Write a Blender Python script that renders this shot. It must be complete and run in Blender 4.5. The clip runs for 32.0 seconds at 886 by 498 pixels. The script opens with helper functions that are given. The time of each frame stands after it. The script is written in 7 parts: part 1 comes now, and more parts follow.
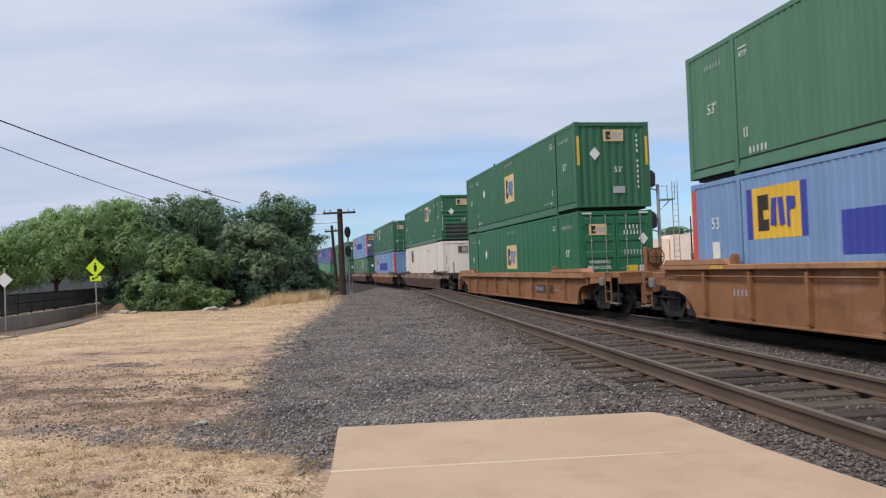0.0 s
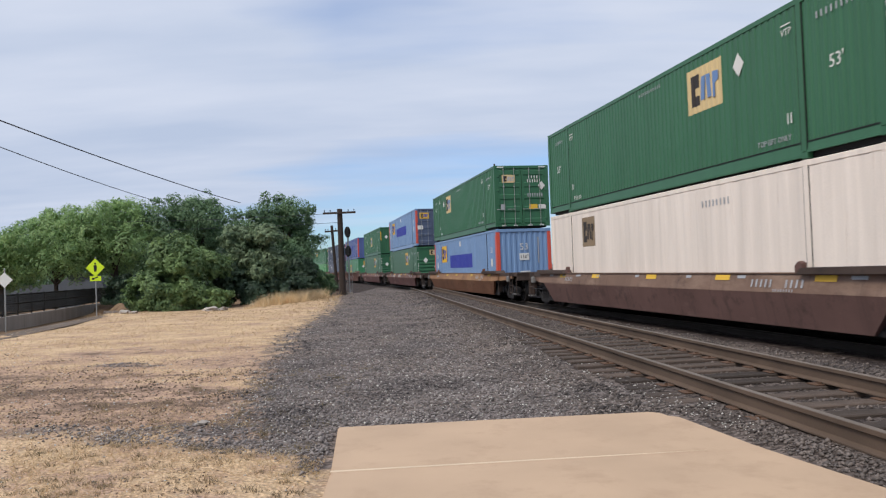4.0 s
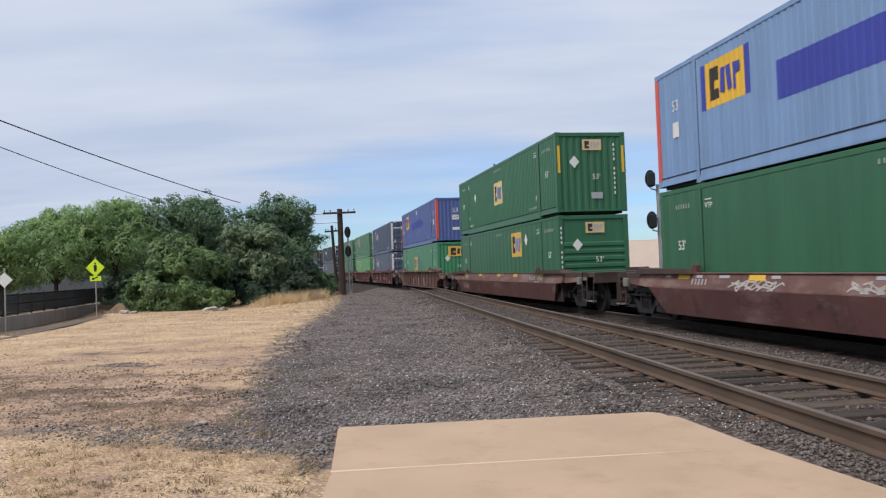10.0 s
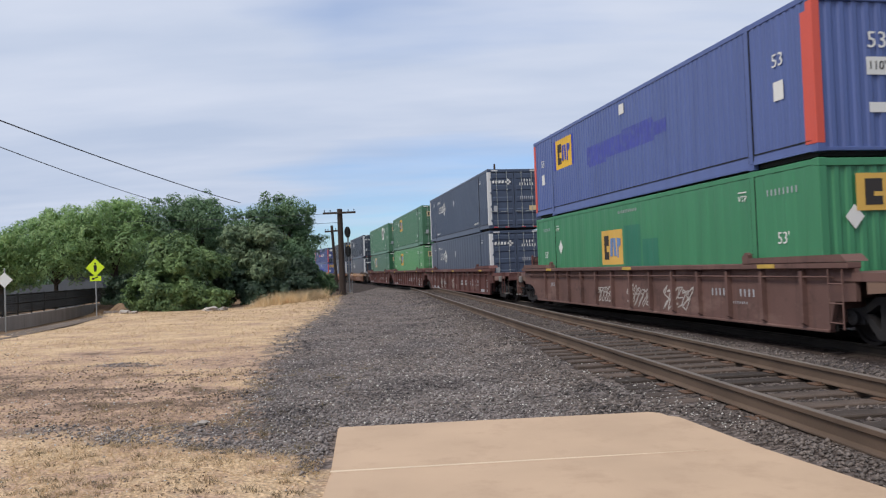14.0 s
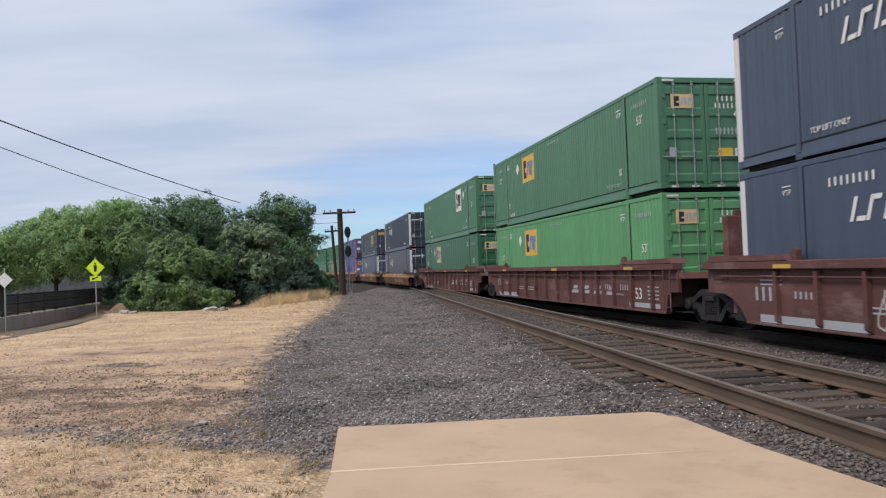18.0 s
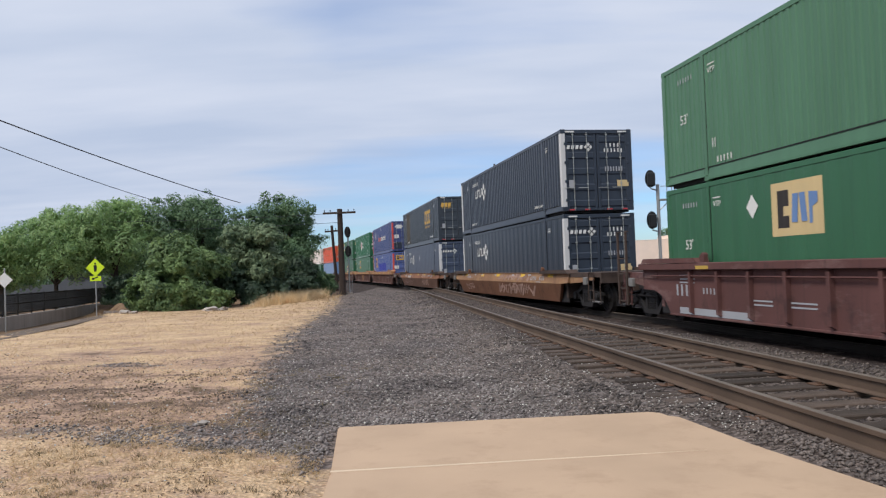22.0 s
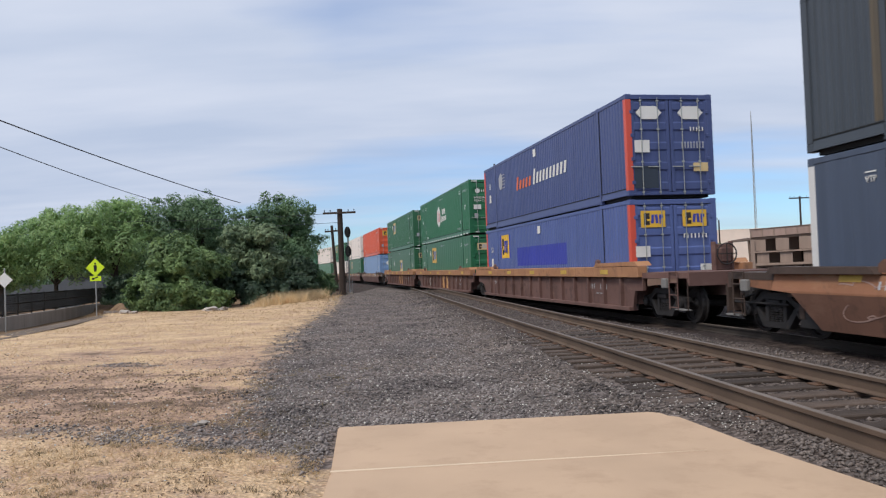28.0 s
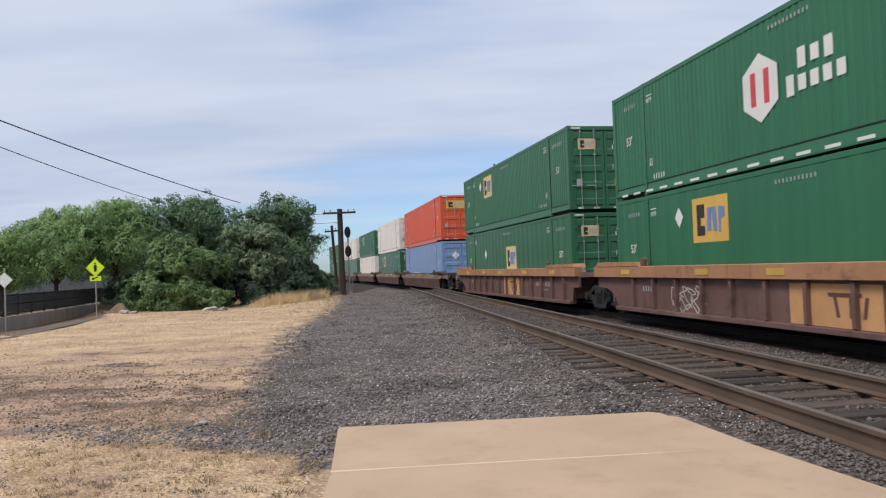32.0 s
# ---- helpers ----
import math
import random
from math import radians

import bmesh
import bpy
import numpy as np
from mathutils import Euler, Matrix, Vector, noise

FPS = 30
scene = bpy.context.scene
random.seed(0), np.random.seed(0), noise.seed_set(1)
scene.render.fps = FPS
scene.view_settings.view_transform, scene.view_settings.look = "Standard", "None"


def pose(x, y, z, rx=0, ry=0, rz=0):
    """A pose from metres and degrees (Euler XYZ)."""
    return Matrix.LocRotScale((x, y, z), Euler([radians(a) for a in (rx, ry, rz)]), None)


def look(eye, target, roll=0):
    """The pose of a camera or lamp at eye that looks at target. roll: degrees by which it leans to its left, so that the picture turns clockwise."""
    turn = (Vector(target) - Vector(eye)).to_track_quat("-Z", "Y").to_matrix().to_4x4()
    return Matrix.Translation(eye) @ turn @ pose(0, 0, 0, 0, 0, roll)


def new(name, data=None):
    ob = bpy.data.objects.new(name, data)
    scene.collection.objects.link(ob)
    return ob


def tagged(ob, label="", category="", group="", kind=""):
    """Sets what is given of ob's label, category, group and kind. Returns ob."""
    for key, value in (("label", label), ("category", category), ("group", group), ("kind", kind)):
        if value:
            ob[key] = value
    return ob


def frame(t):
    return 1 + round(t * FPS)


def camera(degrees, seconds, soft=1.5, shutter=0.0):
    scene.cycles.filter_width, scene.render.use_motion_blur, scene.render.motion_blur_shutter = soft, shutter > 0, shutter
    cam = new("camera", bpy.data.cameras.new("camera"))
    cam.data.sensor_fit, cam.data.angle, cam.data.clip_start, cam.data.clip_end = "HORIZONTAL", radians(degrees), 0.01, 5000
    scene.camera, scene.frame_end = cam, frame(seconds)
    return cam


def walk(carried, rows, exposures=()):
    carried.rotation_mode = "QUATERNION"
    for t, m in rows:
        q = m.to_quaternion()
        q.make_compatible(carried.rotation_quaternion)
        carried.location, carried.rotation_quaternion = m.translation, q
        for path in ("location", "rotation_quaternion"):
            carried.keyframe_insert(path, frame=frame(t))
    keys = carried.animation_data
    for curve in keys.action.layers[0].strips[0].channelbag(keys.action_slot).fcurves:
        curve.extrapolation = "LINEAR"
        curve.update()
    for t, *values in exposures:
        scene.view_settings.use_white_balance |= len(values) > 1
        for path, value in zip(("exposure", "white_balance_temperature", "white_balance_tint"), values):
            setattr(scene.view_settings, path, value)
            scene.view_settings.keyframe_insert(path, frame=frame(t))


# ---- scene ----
# ---------------------------------------------------------------- camera
cam = camera(59.88, 32.0, soft=1.2, shutter=0.15)
EYE = (0.0, 0.0, 1.56)
VIEW = look(EYE, (0.0, 10.0, 1.56 + 0.2467), roll=-2.126)
walk(cam, [(0.0, VIEW), (32.0, VIEW)])

# ---------------------------------------------------------------- world, sun, exposure
scene.view_settings.exposure = 0.52
SUN_EL, SUN_AZ = radians(52), radians(227)      # azimuth clockwise from +Y


def make_world():
    w = bpy.data.worlds.new("sky")
    scene.world = w
    w.use_nodes = True
    nt = w.node_tree
    nt.nodes.clear()
    N, K = nt.nodes.new, nt.links.new
    out = N("ShaderNodeOutputWorld")
    sky = N("ShaderNodeTexSky")
    sky.sky_type = 'NISHITA'
    sky.sun_disc = False
    sky.sun_elevation, sky.sun_rotation = SUN_EL, SUN_AZ
    sky.air_density, sky.dust_density, sky.ozone_density = 1.0, 0.6, 2.0
    blue = N("ShaderNodeBackground")
    blue.inputs[1].default_value = 0.09
    tint = N("ShaderNodeMix"); tint.data_type = 'RGBA'; tint.blend_type = 'MULTIPLY'
    tint.inputs["Factor"].default_value = 1.0
    tint.inputs["B"].default_value = (0.68, 0.90, 1.19, 1)
    K(sky.outputs[0], tint.inputs["A"])
    K(tint.outputs["Result"], blue.inputs[0])
    # cloud sheet: view direction projected on a flat layer
    tc = N("ShaderNodeTexCoord")
    sep = N("ShaderNodeSeparateXYZ")
    K(tc.outputs["Generated"], sep.inputs[0])
    zc = N("ShaderNodeMath"); zc.operation = 'MAXIMUM'; zc.inputs[1].default_value = 0.0
    K(sep.outputs[2], zc.inputs[0])
    za = N("ShaderNodeMath"); za.operation = 'ADD'; za.inputs[1].default_value = 0.12
    K(zc.outputs[0], za.inputs[0])
    dx = N("ShaderNodeMath"); dx.operation = 'DIVIDE'
    dy = N("ShaderNodeMath"); dy.operation = 'DIVIDE'
    K(sep.outputs[0], dx.inputs[0]); K(za.outputs[0], dx.inputs[1])
    K(sep.outputs[1], dy.inputs[0]); K(za.outputs[0], dy.inputs[1])
    comb = N("ShaderNodeCombineXYZ")
    K(dx.outputs[0], comb.inputs[0]); K(dy.outputs[0], comb.inputs[1])
    mp = N("ShaderNodeMapping")
    mp.inputs["Scale"].default_value = (0.55, 1.5, 1.0)
    mp.inputs["Location"].default_value = (3.1, 1.7, 0.0)
    mp.inputs["Rotation"].default_value = (0, 0, radians(-8))
    K(comb.outputs[0], mp.inputs[0])
    n1 = N("ShaderNodeTexNoise")
    n1.inputs["Scale"].default_value, n1.inputs["Detail"].default_value, n1.inputs["Roughness"].default_value = 0.75, 5.0, 0.5
    K(mp.outputs[0], n1.inputs["Vector"])
    # cover grows with height above the horizon
    lift = N("ShaderNodeMapRange")
    lift.inputs[1].default_value, lift.inputs[2].default_value = 0.04, 0.19
    lift.inputs[3].default_value, lift.inputs[4].default_value = -0.14, 0.33
    K(sep.outputs[2], lift.inputs[0])
    add = N("ShaderNodeMath"); add.operation = 'ADD'
    west = N("ShaderNodeMapRange")
    west.inputs[1].default_value, west.inputs[2].default_value = -0.42, -0.12
    west.inputs[3].default_value, west.inputs[4].default_value = 0.34, 0.0
    K(sep.outputs[0], west.inputs[0])
    both = N("ShaderNodeMath"); both.operation = 'ADD'
    K(lift.outputs[0], both.inputs[0]); K(west.outputs[0], both.inputs[1])
    K(n1.outputs[0], add.inputs[0]); K(both.outputs[0], add.inputs[1])
    ramp = N("ShaderNodeValToRGB")
    ramp.color_ramp.elements[0].position, ramp.color_ramp.elements[1].position = 0.34, 0.78
    K(add.outputs[0], ramp.inputs[0])
    tone = N("ShaderNodeValToRGB")
    tone.color_ramp.elements[0].position, tone.color_ramp.elements[1].position = 0.30, 0.70
    tone.color_ramp.elements[0].color = (0.345, 0.405, 0.525, 1)
    tone.color_ramp.elements[1].color = (0.465, 0.505, 0.60, 1)
    n2 = N("ShaderNodeTexNoise")
    n2.inputs["Scale"].default_value, n2.inputs["Detail"].default_value = 1.3, 6.0
    K(mp.outputs[0], n2.inputs["Vector"])
    # the sheet is thinner and brighter higher up
    hi = N("ShaderNodeMapRange")
    hi.inputs[1].default_value, hi.inputs[2].default_value = 0.14, 0.34
    hi.inputs[3].default_value, hi.inputs[4].default_value = -0.08, 0.14
    K(sep.outputs[2], hi.inputs[0])
    th = N("ShaderNodeMath"); th.operation = 'ADD'
    K(n2.outputs[0], th.inputs[0]); K(hi.outputs[0], th.inputs[1])
    K(th.outputs[0], tone.inputs[0])
    cloud = N("ShaderNodeBackground")
    K(tone.outputs[0], cloud.inputs[0])
    mix = N("ShaderNodeMixShader")
    K(ramp.outputs[0], mix.inputs[0]); K(blue.outputs[0], mix.inputs[1]); K(cloud.outputs[0], mix.inputs[2])
    K(mix.outputs[0], out.inputs[0])


make_world()
sun_data = bpy.data.lights.new("sun", 'SUN')
sun_data.energy, sun_data.angle, sun_data.color = 1.9, radians(20), (1.0, 0.93, 0.83)
sun = new("sun", sun_data)
sd = Vector((math.sin(SUN_AZ) * math.cos(SUN_EL), math.cos(SUN_AZ) * math.cos(SUN_EL), math.sin(SUN_EL)))
sun.matrix_world = look(sd * 60, (0, 0, 0))

# ---------------------------------------------------------------- the line of the two tracks
# curvature of the train's track at arc lengths s; s = 0 lies at (PX, 15), heading TH0 from +Y
PX, TH0 = 7.574, -0.17664
KS = [-90, -40, -22, -15, 5, 20, 40, 80, 120, 170, 230, 300, 520]
KV = [0.0, -0.003, -0.0060, -0.00494, -0.00119, 0.00059, -0.0005, -0.0006, -0.0021, -0.0015, -0.00105, -0.0004, 0.0]
_s = np.arange(-90, 520, 0.5)
_k = np.interp(_s, KS, KV)
_i0 = int(np.argmin(abs(_s)))
_th = np.concatenate([[0], np.cumsum((_k[1:] + _k[:-1]) * 0.25)])
_th = _th - _th[_i0] + TH0
_x = np.concatenate([[0], np.cumsum((np.sin(_th[1:]) + np.sin(_th[:-1])) * 0.25)])
_y = np.concatenate([[0], np.cumsum((np.cos(_th[1:]) + np.cos(_th[:-1])) * 0.25)])
_x, _y = _x - _x[_i0] + PX, _y - _y[_i0] + 15.0


def on_track(s, lateral=0.0):
    """Place and heading on the train's track, lateral metres to its right (looking away)."""
    x, y, h = np.interp(s, _s, _x), np.interp(s, _s, _y), np.interp(s, _s, _th)
    return x + math.cos(h) * lateral, y - math.sin(h) * lateral, h


# distance travelled by the train
VT = [0, 4, 8, 12, 16, 20, 24, 28, 32]
VV = [9.4009, 9.2482, 9.4350, 9.3316, 9.2962, 9.1047, 8.7591, 8.6482, 8.8015]
_t = np.arange(-1.0, 34.0, 0.01)
_v = np.interp(_t, VT, VV)
_d = np.cumsum(_v) * 0.01
_d = _d - np.interp(0.0, _t, _d)


def gone(t):
    return float(np.interp(t, _t, _d))


# ---------------------------------------------------------------- materials
MATS = {}


def mat(name, color, rough=0.7, metal=0.0, noise_scale=4.0, vary=0.25, fine=60.0, bump=0.15, streak=0.0,
        second=None, second_amount=0.0, spec=0.4, rand=0.0, bump_dist=0.004):
    """A worn surface: two scales of noise on the colour, optional vertical streaks and a second (rust, dirt) colour."""
    if name in MATS:
        return MATS[name]
    m = bpy.data.materials.new(name)
    m.use_nodes = True
    nt = m.node_tree
    N, K = nt.nodes.new, nt.links.new
    b = nt.nodes["Principled BSDF"]
    b.inputs["Roughness"].default_value, b.inputs["Metallic"].default_value = rough, metal
    b.inputs["Specular IOR Level"].default_value = spec
    tc = N("ShaderNodeTexCoord")
    n1 = N("ShaderNodeTexNoise")
    n1.inputs["Scale"].default_value, n1.inputs["Detail"].default_value = noise_scale * 0.25, 5.0
    n2 = N("ShaderNodeTexNoise")
    n2.inputs["Scale"].default_value, n2.inputs["Detail"].default_value = fine, 3.0
    src = tc.outputs["Object"]
    if streak:
        mp = N("ShaderNodeMapping")
        mp.inputs["Scale"].default_value = (4.0, 4.0, 0.35)
        K(src, mp.inputs[0])
        K(mp.outputs[0], n1.inputs["Vector"])
    else:
        K(src, n1.inputs["Vector"])
    K(src, n2.inputs["Vector"])
    add = N("ShaderNodeMath"); add.operation = 'MULTIPLY_ADD'
    add.inputs[1].default_value = 0.35
    K(n2.outputs[0], add.inputs[0]); K(n1.outputs[0], add.inputs[2])
    val = N("ShaderNodeMapRange")
    val.inputs[1].default_value, val.inputs[2].default_value = 0.35, 1.0
    val.inputs[3].default_value, val.inputs[4].default_value = 1.0 - vary, 1.0 + vary
    K(add.outputs[0], val.inputs[0])
    hsv = N("ShaderNodeHueSaturation")
    hsv.inputs["Color"].default_value = (*color, 1)
    last = val.outputs[0]
    if rand:
        oi = N("ShaderNodeObjectInfo")
        r = N("ShaderNodeMapRange")
        r.inputs[3].default_value, r.inputs[4].default_value = 1.0 - rand, 1.0 + rand
        K(oi.outputs["Random"], r.inputs[0])
        mul = N("ShaderNodeMath"); mul.operation = 'MULTIPLY'
        K(last, mul.inputs[0]); K(r.outputs[0], mul.inputs[1])
        last = mul.outputs[0]
    K(last, hsv.inputs["Value"])
    col = hsv.outputs[0]
    if second:
        n3 = N("ShaderNodeTexNoise")
        n3.inputs["Scale"].default_value, n3.inputs["Detail"].default_value, n3.inputs["Roughness"].default_value = noise_scale * 0.6, 8.0, 0.65
        K(mp.outputs[0] if streak else src, n3.inputs["Vector"])
        rp = N("ShaderNodeMapRange")
        rp.inputs[1].default_value, rp.inputs[2].default_value = 0.72 - 0.4 * second_amount, 0.86 - 0.3 * second_amount
        K(n3.outputs[0], rp.inputs[0])
        mx = N("ShaderNodeMix"); mx.data_type = 'RGBA'
        K(rp.outputs[0], mx.inputs["Factor"]); K(col, mx.inputs["A"])
        mx.inputs["B"].default_value = (*second, 1)
        col = mx.outputs["Result"]
    K(col, b.inputs["Base Color"])
    if bump:
        bp = N("ShaderNodeBump")
        bp.inputs["Strength"].default_value, bp.inputs["Distance"].default_value = bump, bump_dist
        K(n2.outputs[0], bp.inputs["Height"])
        K(bp.outputs[0], b.inputs["Normal"])
    MATS[name] = m
    return m


def paint(name, color, dirt=0.35, rough=0.42, rust=(0.16, 0.075, 0.04)):
    return mat(name, color, rough, 0.0, 3.0, 0.16, 40.0, 0.06, streak=1.0, second=rust, second_amount=dirt, spec=0.4)


def grimy(name, base, dark, pale, dust):
    """Weathered freight-car paint: wide patches of dust, darker rust blotches, faint drips."""
    m = mat(name, base, 0.75, 0, 4.0, 0.22, 50, 0.2, 0, dark, 0.42, 0.25)
    nt = m.node_tree
    N, K = nt.nodes.new, nt.links.new
    b = nt.nodes["Principled BSDF"]
    src = b.inputs["Base Color"].links[0].from_socket
    tc = N("ShaderNodeTexCoord")
    mp = N("ShaderNodeMapping"); mp.inputs["Scale"].default_value = (0.55, 1.0, 1.5)
    K(tc.outputs["Object"], mp.inputs[0])
    oi = N("ShaderNodeObjectInfo")
    n = N("ShaderNodeTexNoise"); n.noise_dimensions = '4D'
    n.inputs["Scale"].default_value, n.inputs["Detail"].default_value, n.inputs["Roughness"].default_value = 1.1, 9.0, 0.68
    wv = N("ShaderNodeMath"); wv.operation = 'MULTIPLY'; wv.inputs[1].default_value = 40.0
    K(oi.outputs["Random"], wv.inputs[0]); K(wv.outputs[0], n.inputs["W"]); K(mp.outputs[0], n.inputs["Vector"])
    r = N("ShaderNodeMapRange")
    r.inputs[1].default_value, r.inputs[2].default_value, r.inputs[4].default_value = 0.64 - 0.22 * dust, 0.78 - 0.16 * dust, 0.85
    K(n.outputs[0], r.inputs[0])
    mx = N("ShaderNodeMix"); mx.data_type = 'RGBA'
    mx.inputs["B"].default_value = (*pale, 1)
    K(r.outputs[0], mx.inputs["Factor"]); K(src, mx.inputs["A"])
    mp2 = N("ShaderNodeMapping"); mp2.inputs["Scale"].default_value = (9.0, 1.0, 0.5)
    K(tc.outputs["Object"], mp2.inputs[0])
    n2 = N("ShaderNodeTexNoise"); n2.inputs["Scale"].default_value, n2.inputs["Detail"].default_value = 1.0, 4.0
    K(mp2.outputs[0], n2.inputs["Vector"])
    r2 = N("ShaderNodeMapRange")
    r2.inputs[1].default_value, r2.inputs[2].default_value, r2.inputs[4].default_value = 0.58, 0.74, 0.45
    K(n2.outputs[0], r2.inputs[0])
    m2 = N("ShaderNodeMix"); m2.data_type = 'RGBA'
    m2.inputs["B"].default_value = (*dark, 1)
    K(r2.outputs[0], m2.inputs["Factor"]); K(mx.outputs["Result"], m2.inputs["A"])
    K(m2.outputs["Result"], b.inputs["Base Color"])
    return m


GREEN = paint("green paint", (0.032, 0.124, 0.062), 0.14, rust=(0.04, 0.075, 0.05))
GREEN_B = paint("bright green paint", (0.050, 0.215, 0.105), 0.10, rust=(0.05, 0.12, 0.06))
TEAL = paint("teal touch-up paint", (0.028, 0.165, 0.105), 0.08, rust=(0.03, 0.12, 0.08))
GREEN_P = paint("pale bright green paint", (0.105, 0.285, 0.130), 0.10, rust=(0.08, 0.19, 0.09))
GREEN_F = paint("faded green paint", (0.068, 0.172, 0.100), 0.2, rust=(0.07, 0.10, 0.07))
GREEN_H = paint("deep green paint", (0.022, 0.132, 0.062), 0.08, rust=(0.03, 0.08, 0.05))
SKYB = paint("grey blue paint", (0.172, 0.280, 0.475), 0.25, rust=(0.13, 0.17, 0.26))
ROYAL = paint("dark blue paint", (0.054, 0.076, 0.195), 0.2, rust=(0.05, 0.055, 0.10))
MIDB = paint("blue paint", (0.080, 0.116, 0.290), 0.2, rust=(0.07, 0.08, 0.16))
STEELB = paint("dull steel blue paint", (0.078, 0.102, 0.170), 0.3, rust=(0.045, 0.06, 0.10))
CHAR = paint("charcoal paint", (0.029, 0.039, 0.058), 0.12, 0.36, rust=(0.05, 0.056, 0.068))
SMOKE = paint("smoke grey paint", (0.042, 0.053, 0.068), 0.2, 0.38, rust=(0.06, 0.058, 0.055))
SLATE = paint("slate paint", (0.055, 0.074, 0.118), 0.2, rust=(0.075, 0.07, 0.065))
WHITEP = paint("white container paint", (0.78, 0.695, 0.625), 0.22, rust=(0.52, 0.42, 0.34))
MARK_N = mat("bronze logo panel", (0.26, 0.19, 0.12), 0.6, vary=0.15, bump=0)
ORANGE = paint("orange paint", (0.60, 0.095, 0.040), 0.2, rust=(0.35, 0.08, 0.05))
REDPOST = paint("red post paint", (0.58, 0.085, 0.055), 0.2, rust=(0.30, 0.06, 0.05))
WHITEPOST = paint("white post paint", (0.60, 0.60, 0.60), 0.2, rust=(0.3, 0.28, 0.25))
DARKSEAM = mat("dark seam", (0.012, 0.013, 0.015), 0.8, bump=0.0)
STEEL = mat("galvanised rod", (0.36, 0.38, 0.37), 0.45, 0.4, vary=0.3)
CAR_TAN = grimy("orange-tan car paint", (0.260, 0.122, 0.060), (0.15, 0.068, 0.040), (0.36, 0.215, 0.150), 0.35)
CAR_BROWN = grimy("brown car paint", (0.140, 0.080, 0.070), (0.072, 0.044, 0.040), (0.235, 0.150, 0.128), 0.5)
CAR_RED = grimy("mineral red car paint", (0.120, 0.056, 0.052), (0.060, 0.034, 0.034), (0.235, 0.150, 0.140), 0.5)
# upper-plate copies: dust, and a lighter base for sky light on the lean
CAR_RED_LIT = grimy("red upper plate with dust and sky light", (0.150, 0.082, 0.072), (0.075, 0.044, 0.040), (0.29, 0.205, 0.175), 0.7)
CAR_BROWN_LIT = grimy("brown upper plate with dust and sky light", (0.175, 0.112, 0.085), (0.085, 0.055, 0.045), (0.28, 0.195, 0.15), 0.6)
# lower side plate: shade of its under-leaning face put into the darker base
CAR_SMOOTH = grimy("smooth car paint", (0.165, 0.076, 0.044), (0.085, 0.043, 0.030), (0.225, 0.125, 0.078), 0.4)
CAR_SMOOTH_LIT = grimy("worn orange upper plate with sky light", (0.270, 0.150, 0.085), (0.13, 0.072, 0.050), (0.40, 0.245, 0.12), 0.65)
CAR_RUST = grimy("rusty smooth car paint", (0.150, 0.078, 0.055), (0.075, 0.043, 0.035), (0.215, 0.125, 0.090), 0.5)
CAR_RUST_LIT = grimy("rust-orange upper plate with sky light", (0.245, 0.115, 0.066), (0.115, 0.060, 0.042), (0.33, 0.19, 0.115), 0.6)
CHORD = grimy("orange chord paint", (0.36, 0.185, 0.100), (0.14, 0.078, 0.056), (0.47, 0.275, 0.12), 0.45)
# truck, wheel and end steel: bases darkened for the shade under the cars
GREASE = mat("grimy cast steel", (0.024, 0.022, 0.023), 0.7, 0.1, 8, 0.45, 70, 0.2, second=(0.055, 0.042, 0.036), second_amount=0.35)
ENDFRAME = mat("grimy brown end steel darkened for shade", (0.060, 0.040, 0.033), 0.8, 0, 6, 0.4, 60, 0.2, second=(0.025, 0.02, 0.018), second_amount=0.4)
GREYBOX = mat("faded grey equipment paint", (0.20, 0.195, 0.19), 0.7, 0, 6, 0.25, 60, 0.1, second=(0.10, 0.08, 0.07), second_amount=0.35)
WHEEL = mat("wheel steel", (0.026, 0.023, 0.023), 0.6, 0.3, 8, 0.35, 70, 0.15)
RAILS = mat("rusty rail web", (0.105, 0.072, 0.052), 0.8, 0.1, 6, 0.35, 80, 0.2)
RAIL_D = mat("dark rail", (0.036, 0.029, 0.025), 0.8, 0.1, 6, 0.35, 80, 0.2)
RAILTOP = mat("worn rail head", (0.17, 0.138, 0.115), 0.55, 0.3, 6, 0.2, 80, 0.05)
TIE = mat("creosoted tie wood", (0.064, 0.047, 0.038), 0.9, 0, 9, 0.6, 90, 0.8, rand=0.55, bump_dist=0.01)
PLATE = mat("rusty tie plate", (0.115, 0.065, 0.042), 0.85, 0.1, 8, 0.3, 60, 0.2)
MARK_W = mat("white marking", (0.66, 0.66, 0.64), 0.6, vary=0.12, bump=0, second=(0.35, 0.35, 0.33), second_amount=0.15)
MARK_Y = mat("yellow marking", (0.68, 0.42, 0.045), 0.6, vary=0.12, bump=0)
MARK_YF = mat("faded yellow strip", (0.50, 0.33, 0.07), 0.7, vary=0.25, bump=0, second=(0.28, 0.17, 0.06), second_amount=0.4)
MARK_C = mat("cream logo panel", (0.60, 0.46, 0.24), 0.6, vary=0.12, bump=0)
MARK_G = mat("golden logo panel", (0.62, 0.38, 0.085), 0.6, vary=0.12, bump=0)
MARK_K = mat("black marking", (0.030, 0.024, 0.022), 0.6, vary=0.2, bump=0)
MARK_B = mat("violet blue marking", (0.040, 0.055, 0.33), 0.6, vary=0.12, bump=0)
SMUDGE = mat("smudged blue paint", (0.055, 0.070, 0.315), 0.6, 0, 7, 0.2, 40, 0.0, second=(0.080, 0.112, 0.285), second_amount=0.62)
MARK_LB = mat("light blue marking", (0.13, 0.23, 0.45), 0.6, vary=0.12, bump=0)
MARK_R = mat("red marking", (0.55, 0.06, 0.07), 0.6, vary=0.12, bump=0)
